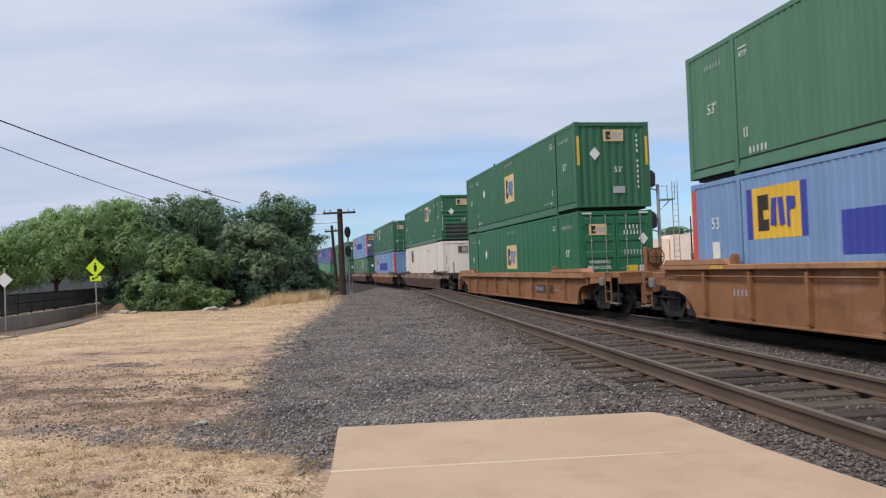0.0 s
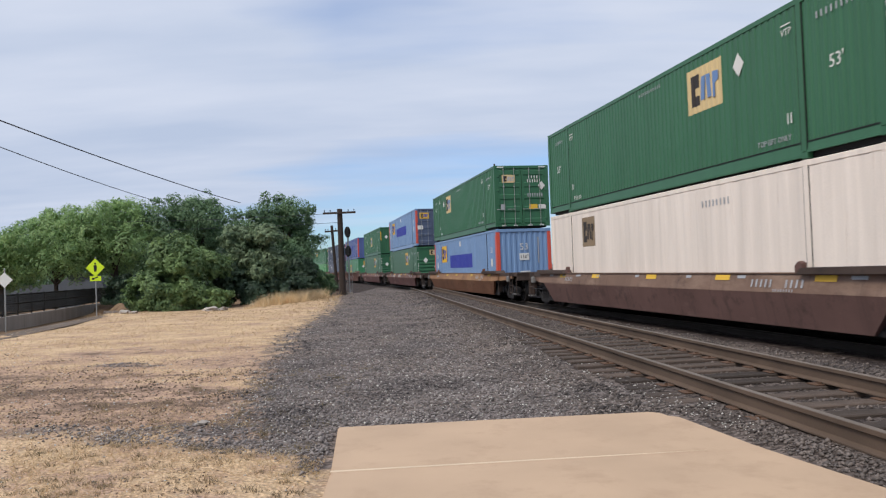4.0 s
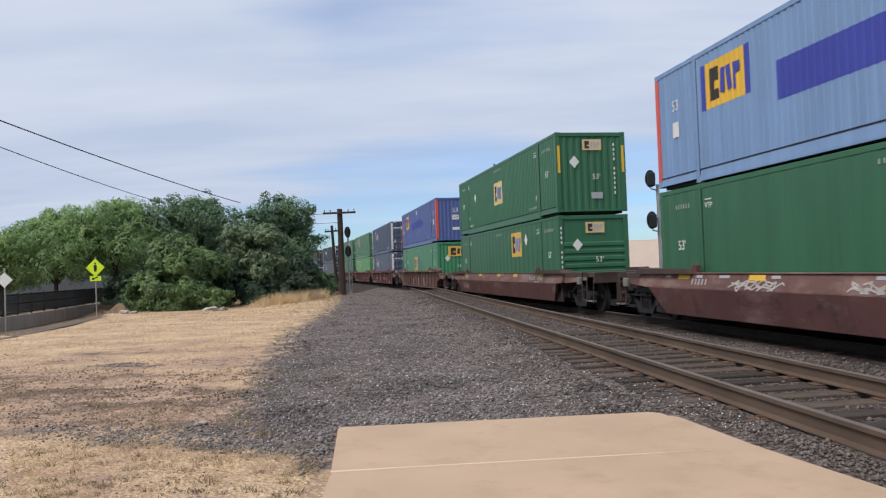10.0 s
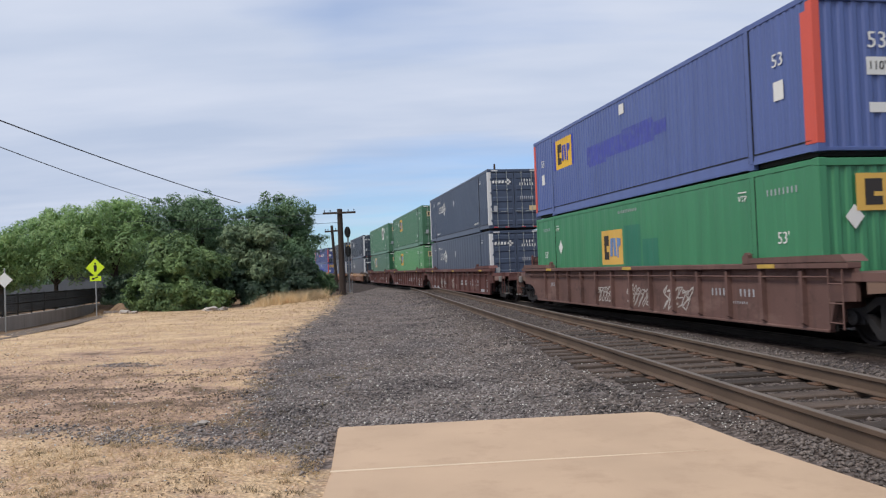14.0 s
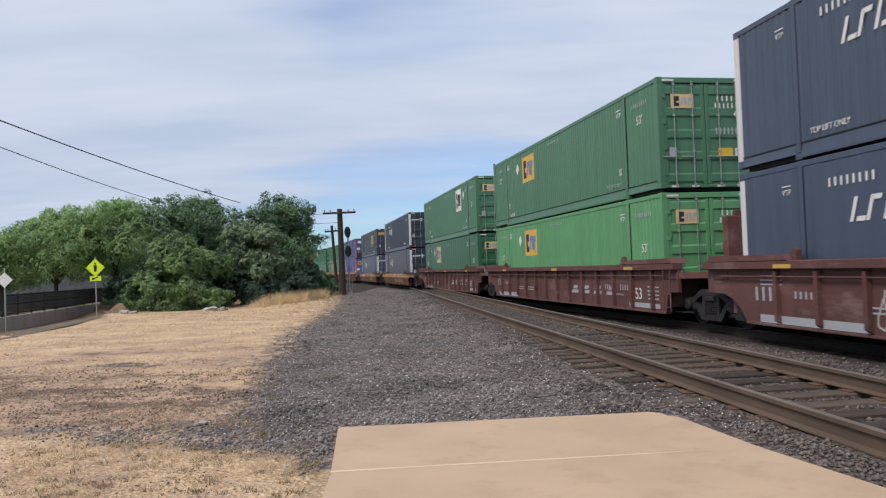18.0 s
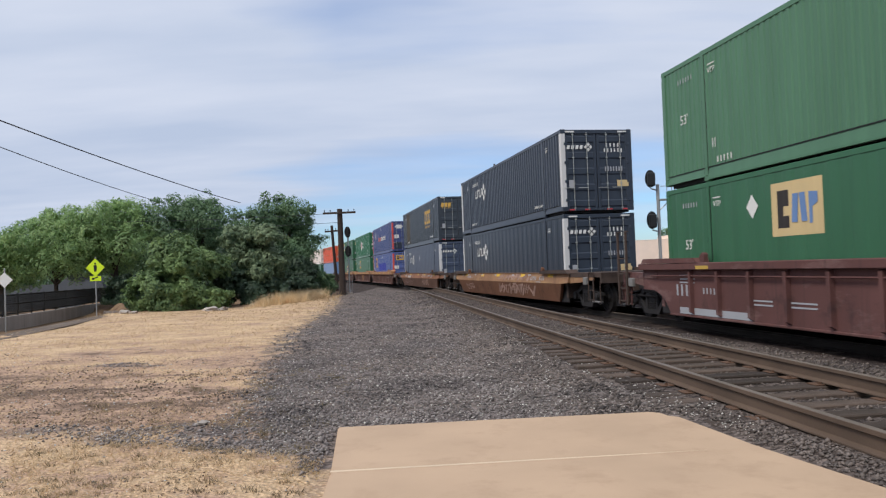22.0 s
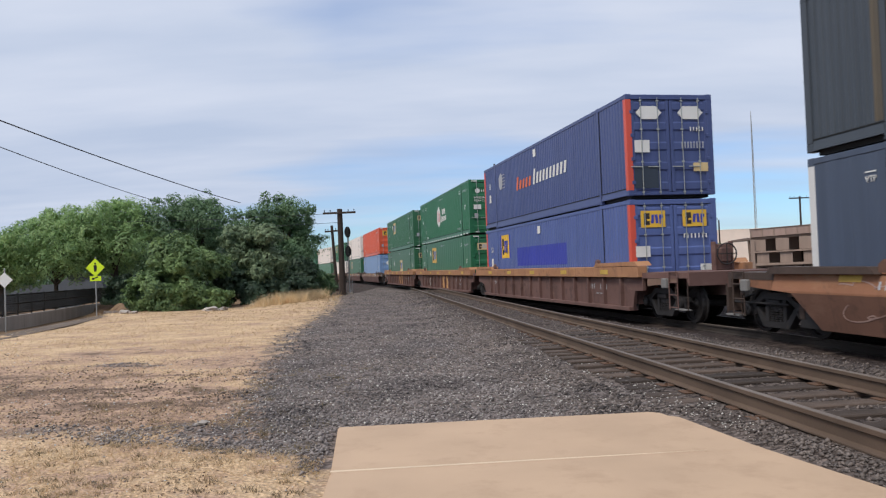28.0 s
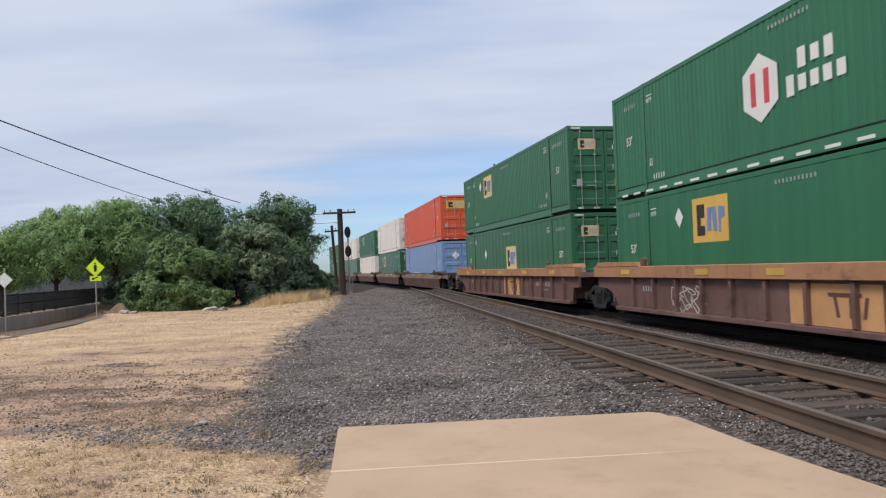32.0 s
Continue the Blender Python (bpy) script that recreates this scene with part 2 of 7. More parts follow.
MARK_O = mat("orange marking", (0.68, 0.15, 0.055), 0.6, vary=0.12, bump=0)
DUSTY = mat("dust on white paint", (0.52, 0.43, 0.36), 0.8, vary=0.25, bump=0, second=(0.66, 0.58, 0.50), second_amount=0.5)
GRIME = mat("baked grime on green paint", (0.042, 0.052, 0.042), 0.75, vary=0.3, second=(0.04, 0.085, 0.055), second_amount=0.5)
MARK_S = mat("silver grey marking", (0.36, 0.37, 0.40), 0.6, vary=0.12, bump=0)
CHALK = mat("chalky spray line", (0.44, 0.41, 0.39), 0.8, vary=0.3, bump=0, second=(0.2, 0.12, 0.1), second_amount=0.35)
PANEL_O = mat("faded orange panel paint", (0.50, 0.27, 0.12), 0.75, 0, 5, 0.2, 50, 0.1, second=(0.30, 0.16, 0.08), second_amount=0.35)
SPRAYF = mat("faded spray paint", (0.36, 0.23, 0.185), 0.85, vary=0.4, bump=0, second=(0.17, 0.09, 0.062), second_amount=0.6)
SPRAYL = mat("pinkish spray line", (0.33, 0.22, 0.19), 0.85, vary=0.4, bump=0, second=(0.18, 0.10, 0.075), second_amount=0.5)
CONC = mat("sandy concrete", (0.465, 0.332, 0.228), 0.85, 0, 4.5, 0.12, 160, 0.3, second=(0.41, 0.287, 0.195), second_amount=0.5, bump_dist=0.002)
CONC_J = mat("pale joint filler", (0.62, 0.50, 0.37), 0.85, 0, 6, 0.15, 120, 0.2)
CONC_G = mat("weathered concrete", (0.30, 0.265, 0.235), 0.9, 0, 2.0, 0.22, 60, 0.25, 1.0, (0.17, 0.15, 0.135), 0.35)
# the kerb's shade is put into its dark base, sandy dirt lies over it
KERB_SHADE = mat("shade-dark concrete with sandy dirt", (0.115, 0.088, 0.070), 0.95, 0, 2.5, 0.35, 40, 0.3, second=(0.34, 0.25, 0.16), second_amount=0.4)
POLE = mat("weathered pole wood", (0.042, 0.030, 0.025), 0.9, 0, 4, 0.4, 60, 0.4, 1.0)
BLACK = mat("black enamel", (0.012, 0.013, 0.014), 0.5, bump=0.02)
SIGN_Y = mat("fluorescent yellow-green sheeting", (0.62, 0.82, 0.02), 0.5, vary=0.06, bump=0)
SIGN_W = mat("white sheeting", (0.74, 0.74, 0.72), 0.5, vary=0.06, bump=0)
GALV = mat("galvanised post", (0.34, 0.35, 0.35), 0.5, 0.4, vary=0.2)
STUCCO = mat("peach stucco", (0.84, 0.60, 0.43), 0.9, 0, 2, 0.08, 40, 0.2)
STUCCO_W = mat("pale stucco", (0.84, 0.69, 0.58), 0.9, 0, 2, 0.08, 40, 0.2)
DECKC = mat("brown grey precast", (0.20, 0.145, 0.115), 0.9, 0, 2, 0.15, 40, 0.25, 1.0, (0.14, 0.10, 0.085), 0.3)
DECKL = mat("pale brown precast", (0.30, 0.222, 0.18), 0.9, 0, 2, 0.15, 40, 0.25, 1.0, (0.24, 0.175, 0.14), 0.3)
DECKP = mat("pinkish fascia precast", (0.37, 0.262, 0.222), 0.9, 0, 2, 0.12, 40, 0.2, 1.0, (0.30, 0.215, 0.18), 0.3, rand=0.14)
DARKWALL = mat("dark slate wall", (0.085, 0.096, 0.115), 0.8, 0, 2, 0.2, 40, 0.1)
BARK = mat("bark", (0.055, 0.042, 0.032), 0.95, 0, 6, 0.4, 60, 0.6, 1.0, bump_dist=0.02)
WIRE = mat("cable sheath", (0.030, 0.032, 0.040), 0.6, bump=0)
ROCK = mat("pale rock", (0.42, 0.38, 0.345), 0.9, 0, 4, 0.3, 60, 0.5, rand=0.3, bump_dist=0.01)


def leaf_mat(name, a, b, thin=0.42):
    m = bpy.data.materials.new(name)
    m.use_nodes = True
    nt = m.node_tree
    N, K = nt.nodes.new, nt.links.new
    p = nt.nodes["Principled BSDF"]
    p.inputs["Roughness"].default_value = 0.55
    p.inputs["Specular IOR Level"].default_value = 0.35
    g = N("ShaderNodeNewGeometry")
    tc = N("ShaderNodeTexCoord")
    nz = N("ShaderNodeTexNoise")
    nz.inputs["Scale"].default_value = 0.85
    K(tc.outputs["Object"], nz.inputs["Vector"])
    ad = N("ShaderNodeMath"); ad.operation = 'MULTIPLY_ADD'
    ad.inputs[1].default_value = 0.42
    K(g.outputs["Random Per Island"], ad.inputs[0]); K(nz.outputs[0], ad.inputs[2])
    mr = N("ShaderNodeMapRange")
    mr.inputs[1].default_value, mr.inputs[2].default_value = 0.38, 1.0
    K(ad.outputs[0], mr.inputs[0])
    mx = N("ShaderNodeMix"); mx.data_type = 'RGBA'
    mx.inputs["A"].default_value, mx.inputs["B"].default_value = (*a, 1), (*b, 1)
    K(mr.outputs[0], mx.inputs["Factor"])
    K(mx.outputs["Result"], p.inputs["Base Color"])
    tr = N("ShaderNodeBsdfTranslucent")
    K(mx.outputs["Result"], tr.inputs[0])
    ms = N("ShaderNodeMixShader")
    ms.inputs[0].default_value = thin
    K(p.outputs[0], ms.inputs[1]); K(tr.outputs[0], ms.inputs[2])
    K(ms.outputs[0], nt.nodes["Material Output"].inputs[0])
    return m


LEAF_D = leaf_mat("dark leaves", (0.072, 0.140, 0.080), (0.180, 0.285, 0.138), 0.34)
LEAF_M = leaf_mat("mid green leaves", (0.150, 0.270, 0.118), (0.370, 0.515, 0.215), 0.46)
LEAF_L = leaf_mat("light green leaves", (0.062, 0.118, 0.052), (0.225, 0.330, 0.125), 0.30)
LEAF_S = leaf_mat("silvery green leaves", (0.058, 0.110, 0.058), (0.250, 0.325, 0.185), 0.30)
# undergrowth: the shade below trees and bushes is put into the leaf colour
LEAF_SHADE = leaf_mat("undergrowth leaves with painted shade", (0.026, 0.052, 0.034), (0.080, 0.128, 0.074), 0.2)
STRAW = leaf_mat("straw blades", (0.43, 0.31, 0.18), (0.59, 0.44, 0.265))
WEED = leaf_mat("withered weeds", (0.085, 0.070, 0.042), (0.34, 0.265, 0.155), 0.3)
BLOND = leaf_mat("tall blond grass", (0.62, 0.47, 0.27), (0.90, 0.73, 0.48), 0.6)
GRAVEL = leaf_mat("crushed basalt stones", (0.032, 0.027, 0.027), (0.29, 0.255, 0.242), 0.0)
BALLAST = leaf_mat("brown track ballast", (0.026, 0.021, 0.020), (0.185, 0.152, 0.135), 0.0)
CLODS = leaf_mat("brown clods and litter", (0.065, 0.047, 0.037), (0.26, 0.18, 0.13), 0.0)
GRAVEL_W = leaf_mat("pale stones", (0.35, 0.33, 0.30), (0.62, 0.60, 0.56), 0.0)


# ---------------------------------------------------------------- mesh tools
class Builder:
    def __init__(self):
        self.v, self.f = [], []

    def box(self, x0, x1, y0, y1, z0, z1):
        n = len(self.v)
        self.v += [(x0, y0, z0), (x1, y0, z0), (x1, y1, z0), (x0, y1, z0), (x0, y0, z1), (x1, y0, z1), (x1, y1, z1), (x0, y1, z1)]
        self.f += [(n, n + 3, n + 2, n + 1), (n + 4, n + 5, n + 6, n + 7), (n, n + 1, n + 5, n + 4), (n + 1, n + 2, n + 6, n + 5),
                   (n + 2, n + 3, n + 7, n + 6), (n + 3, n, n + 4, n + 7)]
        return self

    def bevel_box(self, x0, x1, y0, y1, z0, z1, c):
        """A box whose twelve edges are cut by c."""
        n = len(self.v)
        bm = bmesh.new()
        bmesh.ops.create_cube(bm, size=1.0)
        for v in bm.verts:
            v.co = Vector(((x0 + x1) / 2 + v.co.x * (x1 - x0), (y0 + y1) / 2 + v.co.y * (y1 - y0), (z0 + z1) / 2 + v.co.z * (z1 - z0)))
        bmesh.ops.bevel(bm, geom=bm.edges[:], offset=c, segments=1, affect='EDGES')
        bm.verts.index_update()
        self.v += [tuple(v.co) for v in bm.verts]
        self.f += [tuple(n + v.index for v in f.verts) for f in bm.faces]
        bm.free()
        return self

    def prism(self, poly, axis, a, b):
        """Extrude a polygon along an axis: 'y' takes (x, z), 'x' takes (y, z), 'z' takes (x, y)."""
        n, k = len(self.v), len(poly)
        for h in (a, b):
            for p, q in poly:
                self.v.append((p, h, q) if axis == 'y' else (h, p, q) if axis == 'x' else (p, q, h))
        self.f.append(tuple(range(n, n + k)))
        self.f.append(tuple(range(n + 2 * k - 1, n + k - 1, -1)))
        for i in range(k):
            j = (i + 1) % k
            self.f.append((n + i, n + k + i, n + k + j, n + j))
        return self

    def tube(self, p, q, r, sides=8, r2=None):
        p, q = Vector(p), Vector(q)
        r2 = r if r2 is None else r2
        w = (q - p).normalized()
        u = w.orthogonal().normalized()
        o = w.cross(u)
        n = len(self.v)
        for c, rr in ((p, r), (q, r2)):
            for i in range(sides):
                a = 2 * math.pi * i / sides
                self.v.append(tuple(c + (u * math.cos(a) + o * math.sin(a)) * rr))
        for i in range(sides):
            j = (i + 1) % sides
            self.f.append((n + i, n + j, n + sides + j, n + sides + i))
        self.f.append(tuple(range(n + sides - 1, n - 1, -1)))
        self.f.append(tuple(range(n + sides, n + 2 * sides)))
        return self

    def lathe(self, profile, axis, center, sides=20):
        """Turn (offset along axis, radius) pairs round an axis through center."""
        n = len(self.v)
        cx, cy, cz = center
        for h, r in profile:
            for i in range(sides):
                a = 2 * math.pi * i / sides
                c, s = math.cos(a) * r, math.sin(a) * r
                self.v.append((cx + c, cy + h, cz + s) if axis == 'y' else (cx + h, cy + c, cz + s) if axis == 'x' else (cx + c, cy + s, cz + h))
        for k in range(len(profile) - 1):
            for i in range(sides):
                j = (i + 1) % sides
                self.f.append((n + k * sides + i, n + k * sides + j, n + (k + 1) * sides + j, n + (k + 1) * sides + i))
        self.f.append(tuple(range(n, n + sides)))
        self.f.append(tuple(range(n + (len(profile) - 1) * sides, n + len(profile) * sides)))
        return self

    def mesh(self, name, smooth=False):
        me = bpy.data.meshes.new(name)
        me.from_pydata(self.v, [], self.f)
        me.update()
        bm = bmesh.new()
        bm.from_mesh(me)
        bmesh.ops.recalc_face_normals(bm, faces=bm.faces[:])
        bm.to_mesh(me)
        bm.free()
        if smooth:
            me.shade_smooth()
        return me


CACHE = {}


def shared(key, make):
    if key not in CACHE:
        CACHE[key] = make()
        CACHE[key].materials.append(None)
    return CACHE[key]


def part(name, mesh, material, parent=None, label="", m=None):
    """One mesh object, under a thing or a part where parent is given."""
    ob = new(name, mesh)
    if not mesh.materials:
        mesh.materials.append(None)
    ob.material_slots[0].link = 'OBJECT'
    ob.material_slots[0].material = material
    if parent is not None:
        ob.parent = parent
    if m is not None:
        ob.matrix_basis = m
    if label:
        ob["label"] = label
    return ob


def empty(name, m=None):
    ob = new(name)
    ob.empty_display_size = 0.3
    if m is not None:
        ob.matrix_basis = m
    return ob


def text_mesh(s, size):
    def make():
        cu = bpy.data.curves.new("lettering", 'FONT')
        cu.body, cu.size, cu.align_x, cu.align_y, cu.extrude = s, size, 'CENTER', 'CENTER', 0.003
        cu.resolution_u = 3
        ob = bpy.data.objects.new("lettering", cu)
        me = bpy.data.meshes.new_from_object(ob)
        bpy.data.objects.remove(ob)
        me.materials.clear()
        return me
    return shared(("text", s, size), make)


def soup(name, verts, quads):
    """A mesh straight from number arrays: verts (n, 3), faces (m, k)."""
    me = bpy.data.meshes.new(name)
    k = quads.shape[1]
    me.vertices.add(len(verts))
    me.vertices.foreach_set("co", verts.astype(np.float32).ravel())
    me.loops.add(quads.size)
    me.loops.foreach_set("vertex_index", quads.astype(np.int32).ravel())
    me.polygons.add(len(quads))
    me.polygons.foreach_set("loop_start", np.arange(0, quads.size, k, dtype=np.int32))
    me.update(calc_edges=True)
    return me


# ---------------------------------------------------------------- ground
def near_center(y):
    """Centre line of the empty track beside the train."""
    return 4.375 - 0.112 * y - 0.065 * np.clip((y - 10.0) / 8.0, 0.0, 1.0)


def grass_edge(y):
    """x of the border between gravel (right) and dry grass (left)."""
    return float(np.interp(y, [-10, 4.8, 6.0, 6.35, 6.7, 8.0, 9.2, 10.1, 11.4, 13.8, 19, 24.7, 35, 46, 60, 90],
                           [-0.2, -0.5, -0.85, -1.2, -1.8, -2.1, -2.5, -2.55, -2.75, -3.15, -3.9, -4.25, -5.0, -6.3, -8.5, -16]))


def road_edge(y):
    return float(np.interp(y, [8, 15, 22.5, 34.5, 40, 46, 60, 120], [-10.6, -11.6, -13.0, -15.0, -16.6, -19.5, -26.5, -60]))


def in_slab(x, y):
    left = -1.08 + 0.065 * (7.28 - y)
    right = np.interp(y, [-6, 0, 2.6, 4.81, 7.17, 7.45], [3.72, 3.22, 3.07, 2.72, 2.17, 2.0])
    return (y < 7.5) & (x > left) & (x < right)


def ground_z(x, y):
    h = 0.045
    c = near_center(y)
    d = abs(x - c)
    if -14 < y < 56:
        f = max(0.0, min(1.0, (54 - y) / 10.0))
        # shallow ballast shoulder of the near track
        h += f * 0.035 * max(0.0, min(1.0, (2.2 - d) / 0.9))
        # ballast fills the cribs and buries the tie ends beside the slab
        if d < 0.72:
            h += f * float(np.interp(y, [0, 11, 18, 30], [0.006, 0.008, 0.045, 0.06]))
        elif x < c:
            h += f * float(np.interp(y, [0, 5.5, 7.5, 9.5, 13, 18, 40], [0.058, 0.056, 0.044, 0.014, 0.012, 0.075, 0.10])) * max(0.0, min(1.0, (1.7 - d) / 0.4 if y < 14 else (2.5 - d) / 1.1))
    if y < 7.6:
        # ballast runs out just under the slab's edge
        gap = x - float(np.interp(y, [-6, 0, 2.6, 4.81, 7.17, 7.45], [3.72, 3.22, 3.07, 2.72, 2.17, 2.0]))
        if x > -1.0:
            h = min(h, float(np.interp(gap, [-0.5, -0.15, 0.0, 0.35], [0.03, 0.07, 0.088, 0.2])) if y < 7.35 else h)
    # bed of the train's track lies lower
    i = int(np.argmin((_x[::4] - x) ** 2 + (_y[::4] - y) ** 2)) * 4
    dd = math.hypot(_x[i] - x, _y[i] - y)
    lim = max(0.0, min(1.0, (2.6 - dd) / 0.9))
    h = h * (1 - lim) + (-0.17) * lim
    # the road beyond the grass lies lower
    ro = road_edge(y) - x
    if ro > 0 and 8 < y < 120:
        h -= 0.80 * min(1.0, ro / 0.5)
    # hump of spilt gravel beyond, and gentle swells of the dry grass
    h += 0.16 * math.exp(-((x + 4.0) / 3.2) ** 2 - ((y - 44) / 9.0) ** 2)
    e = grass_edge(y)
    if x < e:
        k = min(1.0, (e - x) / 3.0)
        h += k * (0.10 * noise.noise(Vector((x * 0.25, y * 0.18, 2.0))) + 0.02)
    h += 0.018 * noise.noise(Vector((x * 1.3, y * 1.3, 0.0)))
    return h


def gz_fast(xs, ys):
    return np.array([ground_z(float(a), float(b)) for a, b in zip(xs, ys)])


def make_ground():
    xs = np.unique(np.concatenate([np.linspace(-2200, -60, 12), np.linspace(-60, -14, 20), np.linspace(-22, -14, 22), np.linspace(-14, 14, 100), np.linspace(1.9, 5.5, 46), np.linspace(14, 60, 20), np.linspace(60, 2200, 12)]))
    ys = np.unique(np.concatenate([np.linspace(-2200, -20, 8), np.linspace(-20, 3, 12), np.linspace(3, 26, 80), np.linspace(26, 70, 60), np.linspace(70, 170, 30), np.linspace(170, 2600, 14)]))
    gx, gy = np.meshgrid(xs, ys)
    z = gz_fast(gx.ravel(), gy.ravel())
    v = np.stack([gx.ravel(), gy.ravel(), z], 1)
    nx = len(xs)
    i, j = np.meshgrid(np.arange(nx - 1), np.arange(len(ys) - 1))
    a = (j * nx + i).ravel()
    me = soup("ground", v, np.stack([a, a + 1, a + nx + 1, a + nx], 1))
    me.shade_smooth()
    m = bpy.data.materials.new("gravel and dry grass soil")
    m.use_nodes = True
    nt = m.node_tree
    N, K = nt.nodes.new, nt.links.new
    p = nt.nodes["Principled BSDF"]
    p.inputs["Roughness"].default_value = 0.95
    p.inputs["Specular IOR Level"].default_value = 0.15
    tc = N("ShaderNodeTexCoord")
    # gravel: crushed stone cells
    vo = N("ShaderNodeTexVoronoi"); vo.inputs["Scale"].default_value = 22.0
    K(tc.outputs["Object"], vo.inputs["Vector"])
    gr = N("ShaderNodeValToRGB")
    gr.color_ramp.elements[0].color, gr.color_ramp.elements[1].color = (0.044, 0.037, 0.036, 1), (0.250, 0.218, 0.207, 1)
    sepc = N("ShaderNodeSeparateColor")
    K(vo.outputs["Color"], sepc.inputs[0])
    K(sepc.outputs[0], gr.inputs[0])
    big = N("ShaderNodeTexNoise"); big.inputs["Scale"].default_value = 0.55; big.inputs["Detail"].default_value = 6.0
    K(tc.outputs["Object"], big.inputs["Vector"])
    gm = N("ShaderNodeMix"); gm.data_type = 'RGBA'; gm.blend_type = 'MULTIPLY'
    gm.inputs["Factor"].default_value = 1.0
    bt = N("ShaderNodeValToRGB")
    bt.color_ramp.elements[0].position, bt.color_ramp.elements[1].position = 0.3, 0.7
    bt.color_ramp.elements[0].color, bt.color_ramp.elements[1].color = (0.70, 0.70, 0.73, 1), (1.25, 1.18, 1.10, 1)
    K(big.outputs[0], bt.inputs[0])
    K(gr.outputs[0], gm.inputs["A"]); K(bt.outputs[0], gm.inputs["B"])
    # dry grass and bare soil
    n1 = N("ShaderNodeTexNoise"); n1.inputs["Scale"].default_value = 0.9; n1.inputs["Detail"].default_value = 9.0; n1.inputs["Roughness"].default_value = 0.62
    mp = N("ShaderNodeMapping"); mp.inputs["Scale"].default_value = (0.7, 1.0, 1)
    K(tc.outputs["Object"], mp.inputs[0]); K(mp.outputs[0], n1.inputs["Vector"])
    so = N("ShaderNodeValToRGB")
    e = so.color_ramp.elements
    e[0].position, e[0].color = 0.30, (0.17, 0.118, 0.088, 1)
    e[1].position, e[1].color = 0.72, (0.63, 0.465, 0.295, 1)
    k = e.new(0.44); k.color = (0.42, 0.288, 0.212, 1)
    k = e.new(0.56); k.color = (0.52, 0.37, 0.24, 1)
    sa = N("ShaderNodeAttribute"); sa.attribute_name = "straw"
    sm = N("ShaderNodeMath"); sm.operation = 'MULTIPLY_ADD'; sm.inputs[1].default_value = 0.30
    K(sa.outputs["Fac"], sm.inputs[0]); K(n1.outputs[0], sm.inputs[2])
    n5 = N("ShaderNodeTexNoise"); n5.inputs["Scale"].default_value = 4.2; n5.inputs["Detail"].default_value = 9.0; n5.inputs["Roughness"].default_value = 0.7
    K(tc.outputs["Object"], n5.inputs["Vector"])
    s5 = N("ShaderNodeMath"); s5.operation = 'MULTIPLY_ADD'; s5.inputs[1].default_value = 0.62
    K(n5.outputs[0], s5.inputs[0])
    ss = N("ShaderNodeMath"); ss.operation = 'SUBTRACT'; ss.inputs[1].default_value = 0.435
    K(sm.outputs[0], s5.inputs[2]); K(s5.outputs[0], ss.inputs[0]); K(ss.outputs[0], so.inputs[0])
    n3 = N("ShaderNodeTexNoise"); n3.inputs["Scale"].default_value = 38.0; n3.inputs["Detail"].default_value = 3.0
    K(tc.outputs["Object"], n3.inputs["Vector"])
    hv = N("ShaderNodeHueSaturation")
    mr = N("ShaderNodeMapRange"); mr.inputs[1].default_value, mr.inputs[2].default_value = 0.3, 0.7
    mr.inputs[3].default_value, mr.inputs[4].default_value = 0.66, 1.30
    K(n3.outputs[0], mr.inputs[0]); K(mr.outputs[0], hv.inputs["Value"]); K(so.outputs[0], hv.inputs["Color"])
    # how far to the left of the border
    at = N("ShaderNodeAttribute"); at.attribute_name = "dryness"
    nb = N("ShaderNodeTexNoise"); nb.inputs["Scale"].default_value = 2.4; nb.inputs["Detail"].default_value = 7.0
    K(tc.outputs["Object"], nb.inputs["Vector"])
    ad = N("ShaderNodeMath"); ad.operation = 'MULTIPLY_ADD'; ad.inputs[1].default_value = 1.6
    K(nb.outputs[0], ad.inputs[0]); K(at.outputs["Fac"], ad.inputs[2])
    mk = N("ShaderNodeMapRange"); mk.inputs[1].default_value, mk.inputs[2].default_value = 0.85, 1.3
    sb = N("ShaderNodeMath"); sb.operation = 'SUBTRACT'; sb.inputs[1].default_value = 0.25
    K(ad.outputs[0], sb.inputs[0]); K(sb.outputs[0], mk.inputs[0])
    mx = N("ShaderNodeMix"); mx.data_type = 'RGBA'
    K(mk.outputs[0], mx.inputs["Factor"]); K(gm.outputs["Result"], mx.inputs["A"]); K(hv.outputs[0], mx.inputs["B"])
    # darkens ballast and asphalt, and paints the shade under the shrubs
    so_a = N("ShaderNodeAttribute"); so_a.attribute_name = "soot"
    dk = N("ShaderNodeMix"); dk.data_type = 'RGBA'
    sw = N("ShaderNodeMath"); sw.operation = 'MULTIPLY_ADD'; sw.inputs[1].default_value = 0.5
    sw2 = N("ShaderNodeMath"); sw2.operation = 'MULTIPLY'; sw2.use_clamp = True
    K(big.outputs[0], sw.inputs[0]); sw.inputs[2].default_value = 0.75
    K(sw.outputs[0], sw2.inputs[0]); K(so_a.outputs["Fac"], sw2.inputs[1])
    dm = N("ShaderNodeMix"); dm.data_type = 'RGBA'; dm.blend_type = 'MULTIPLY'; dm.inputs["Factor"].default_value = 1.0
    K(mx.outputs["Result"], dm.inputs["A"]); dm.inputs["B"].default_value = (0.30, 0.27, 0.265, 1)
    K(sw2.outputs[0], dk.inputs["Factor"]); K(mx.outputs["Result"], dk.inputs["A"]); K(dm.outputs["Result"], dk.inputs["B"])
    K(dk.outputs["Result"], p.inputs["Base Color"])
    bp = N("ShaderNodeBump"); bp.inputs["Strength"].default_value = 0.9; bp.inputs["Distance"].default_value = 0.03
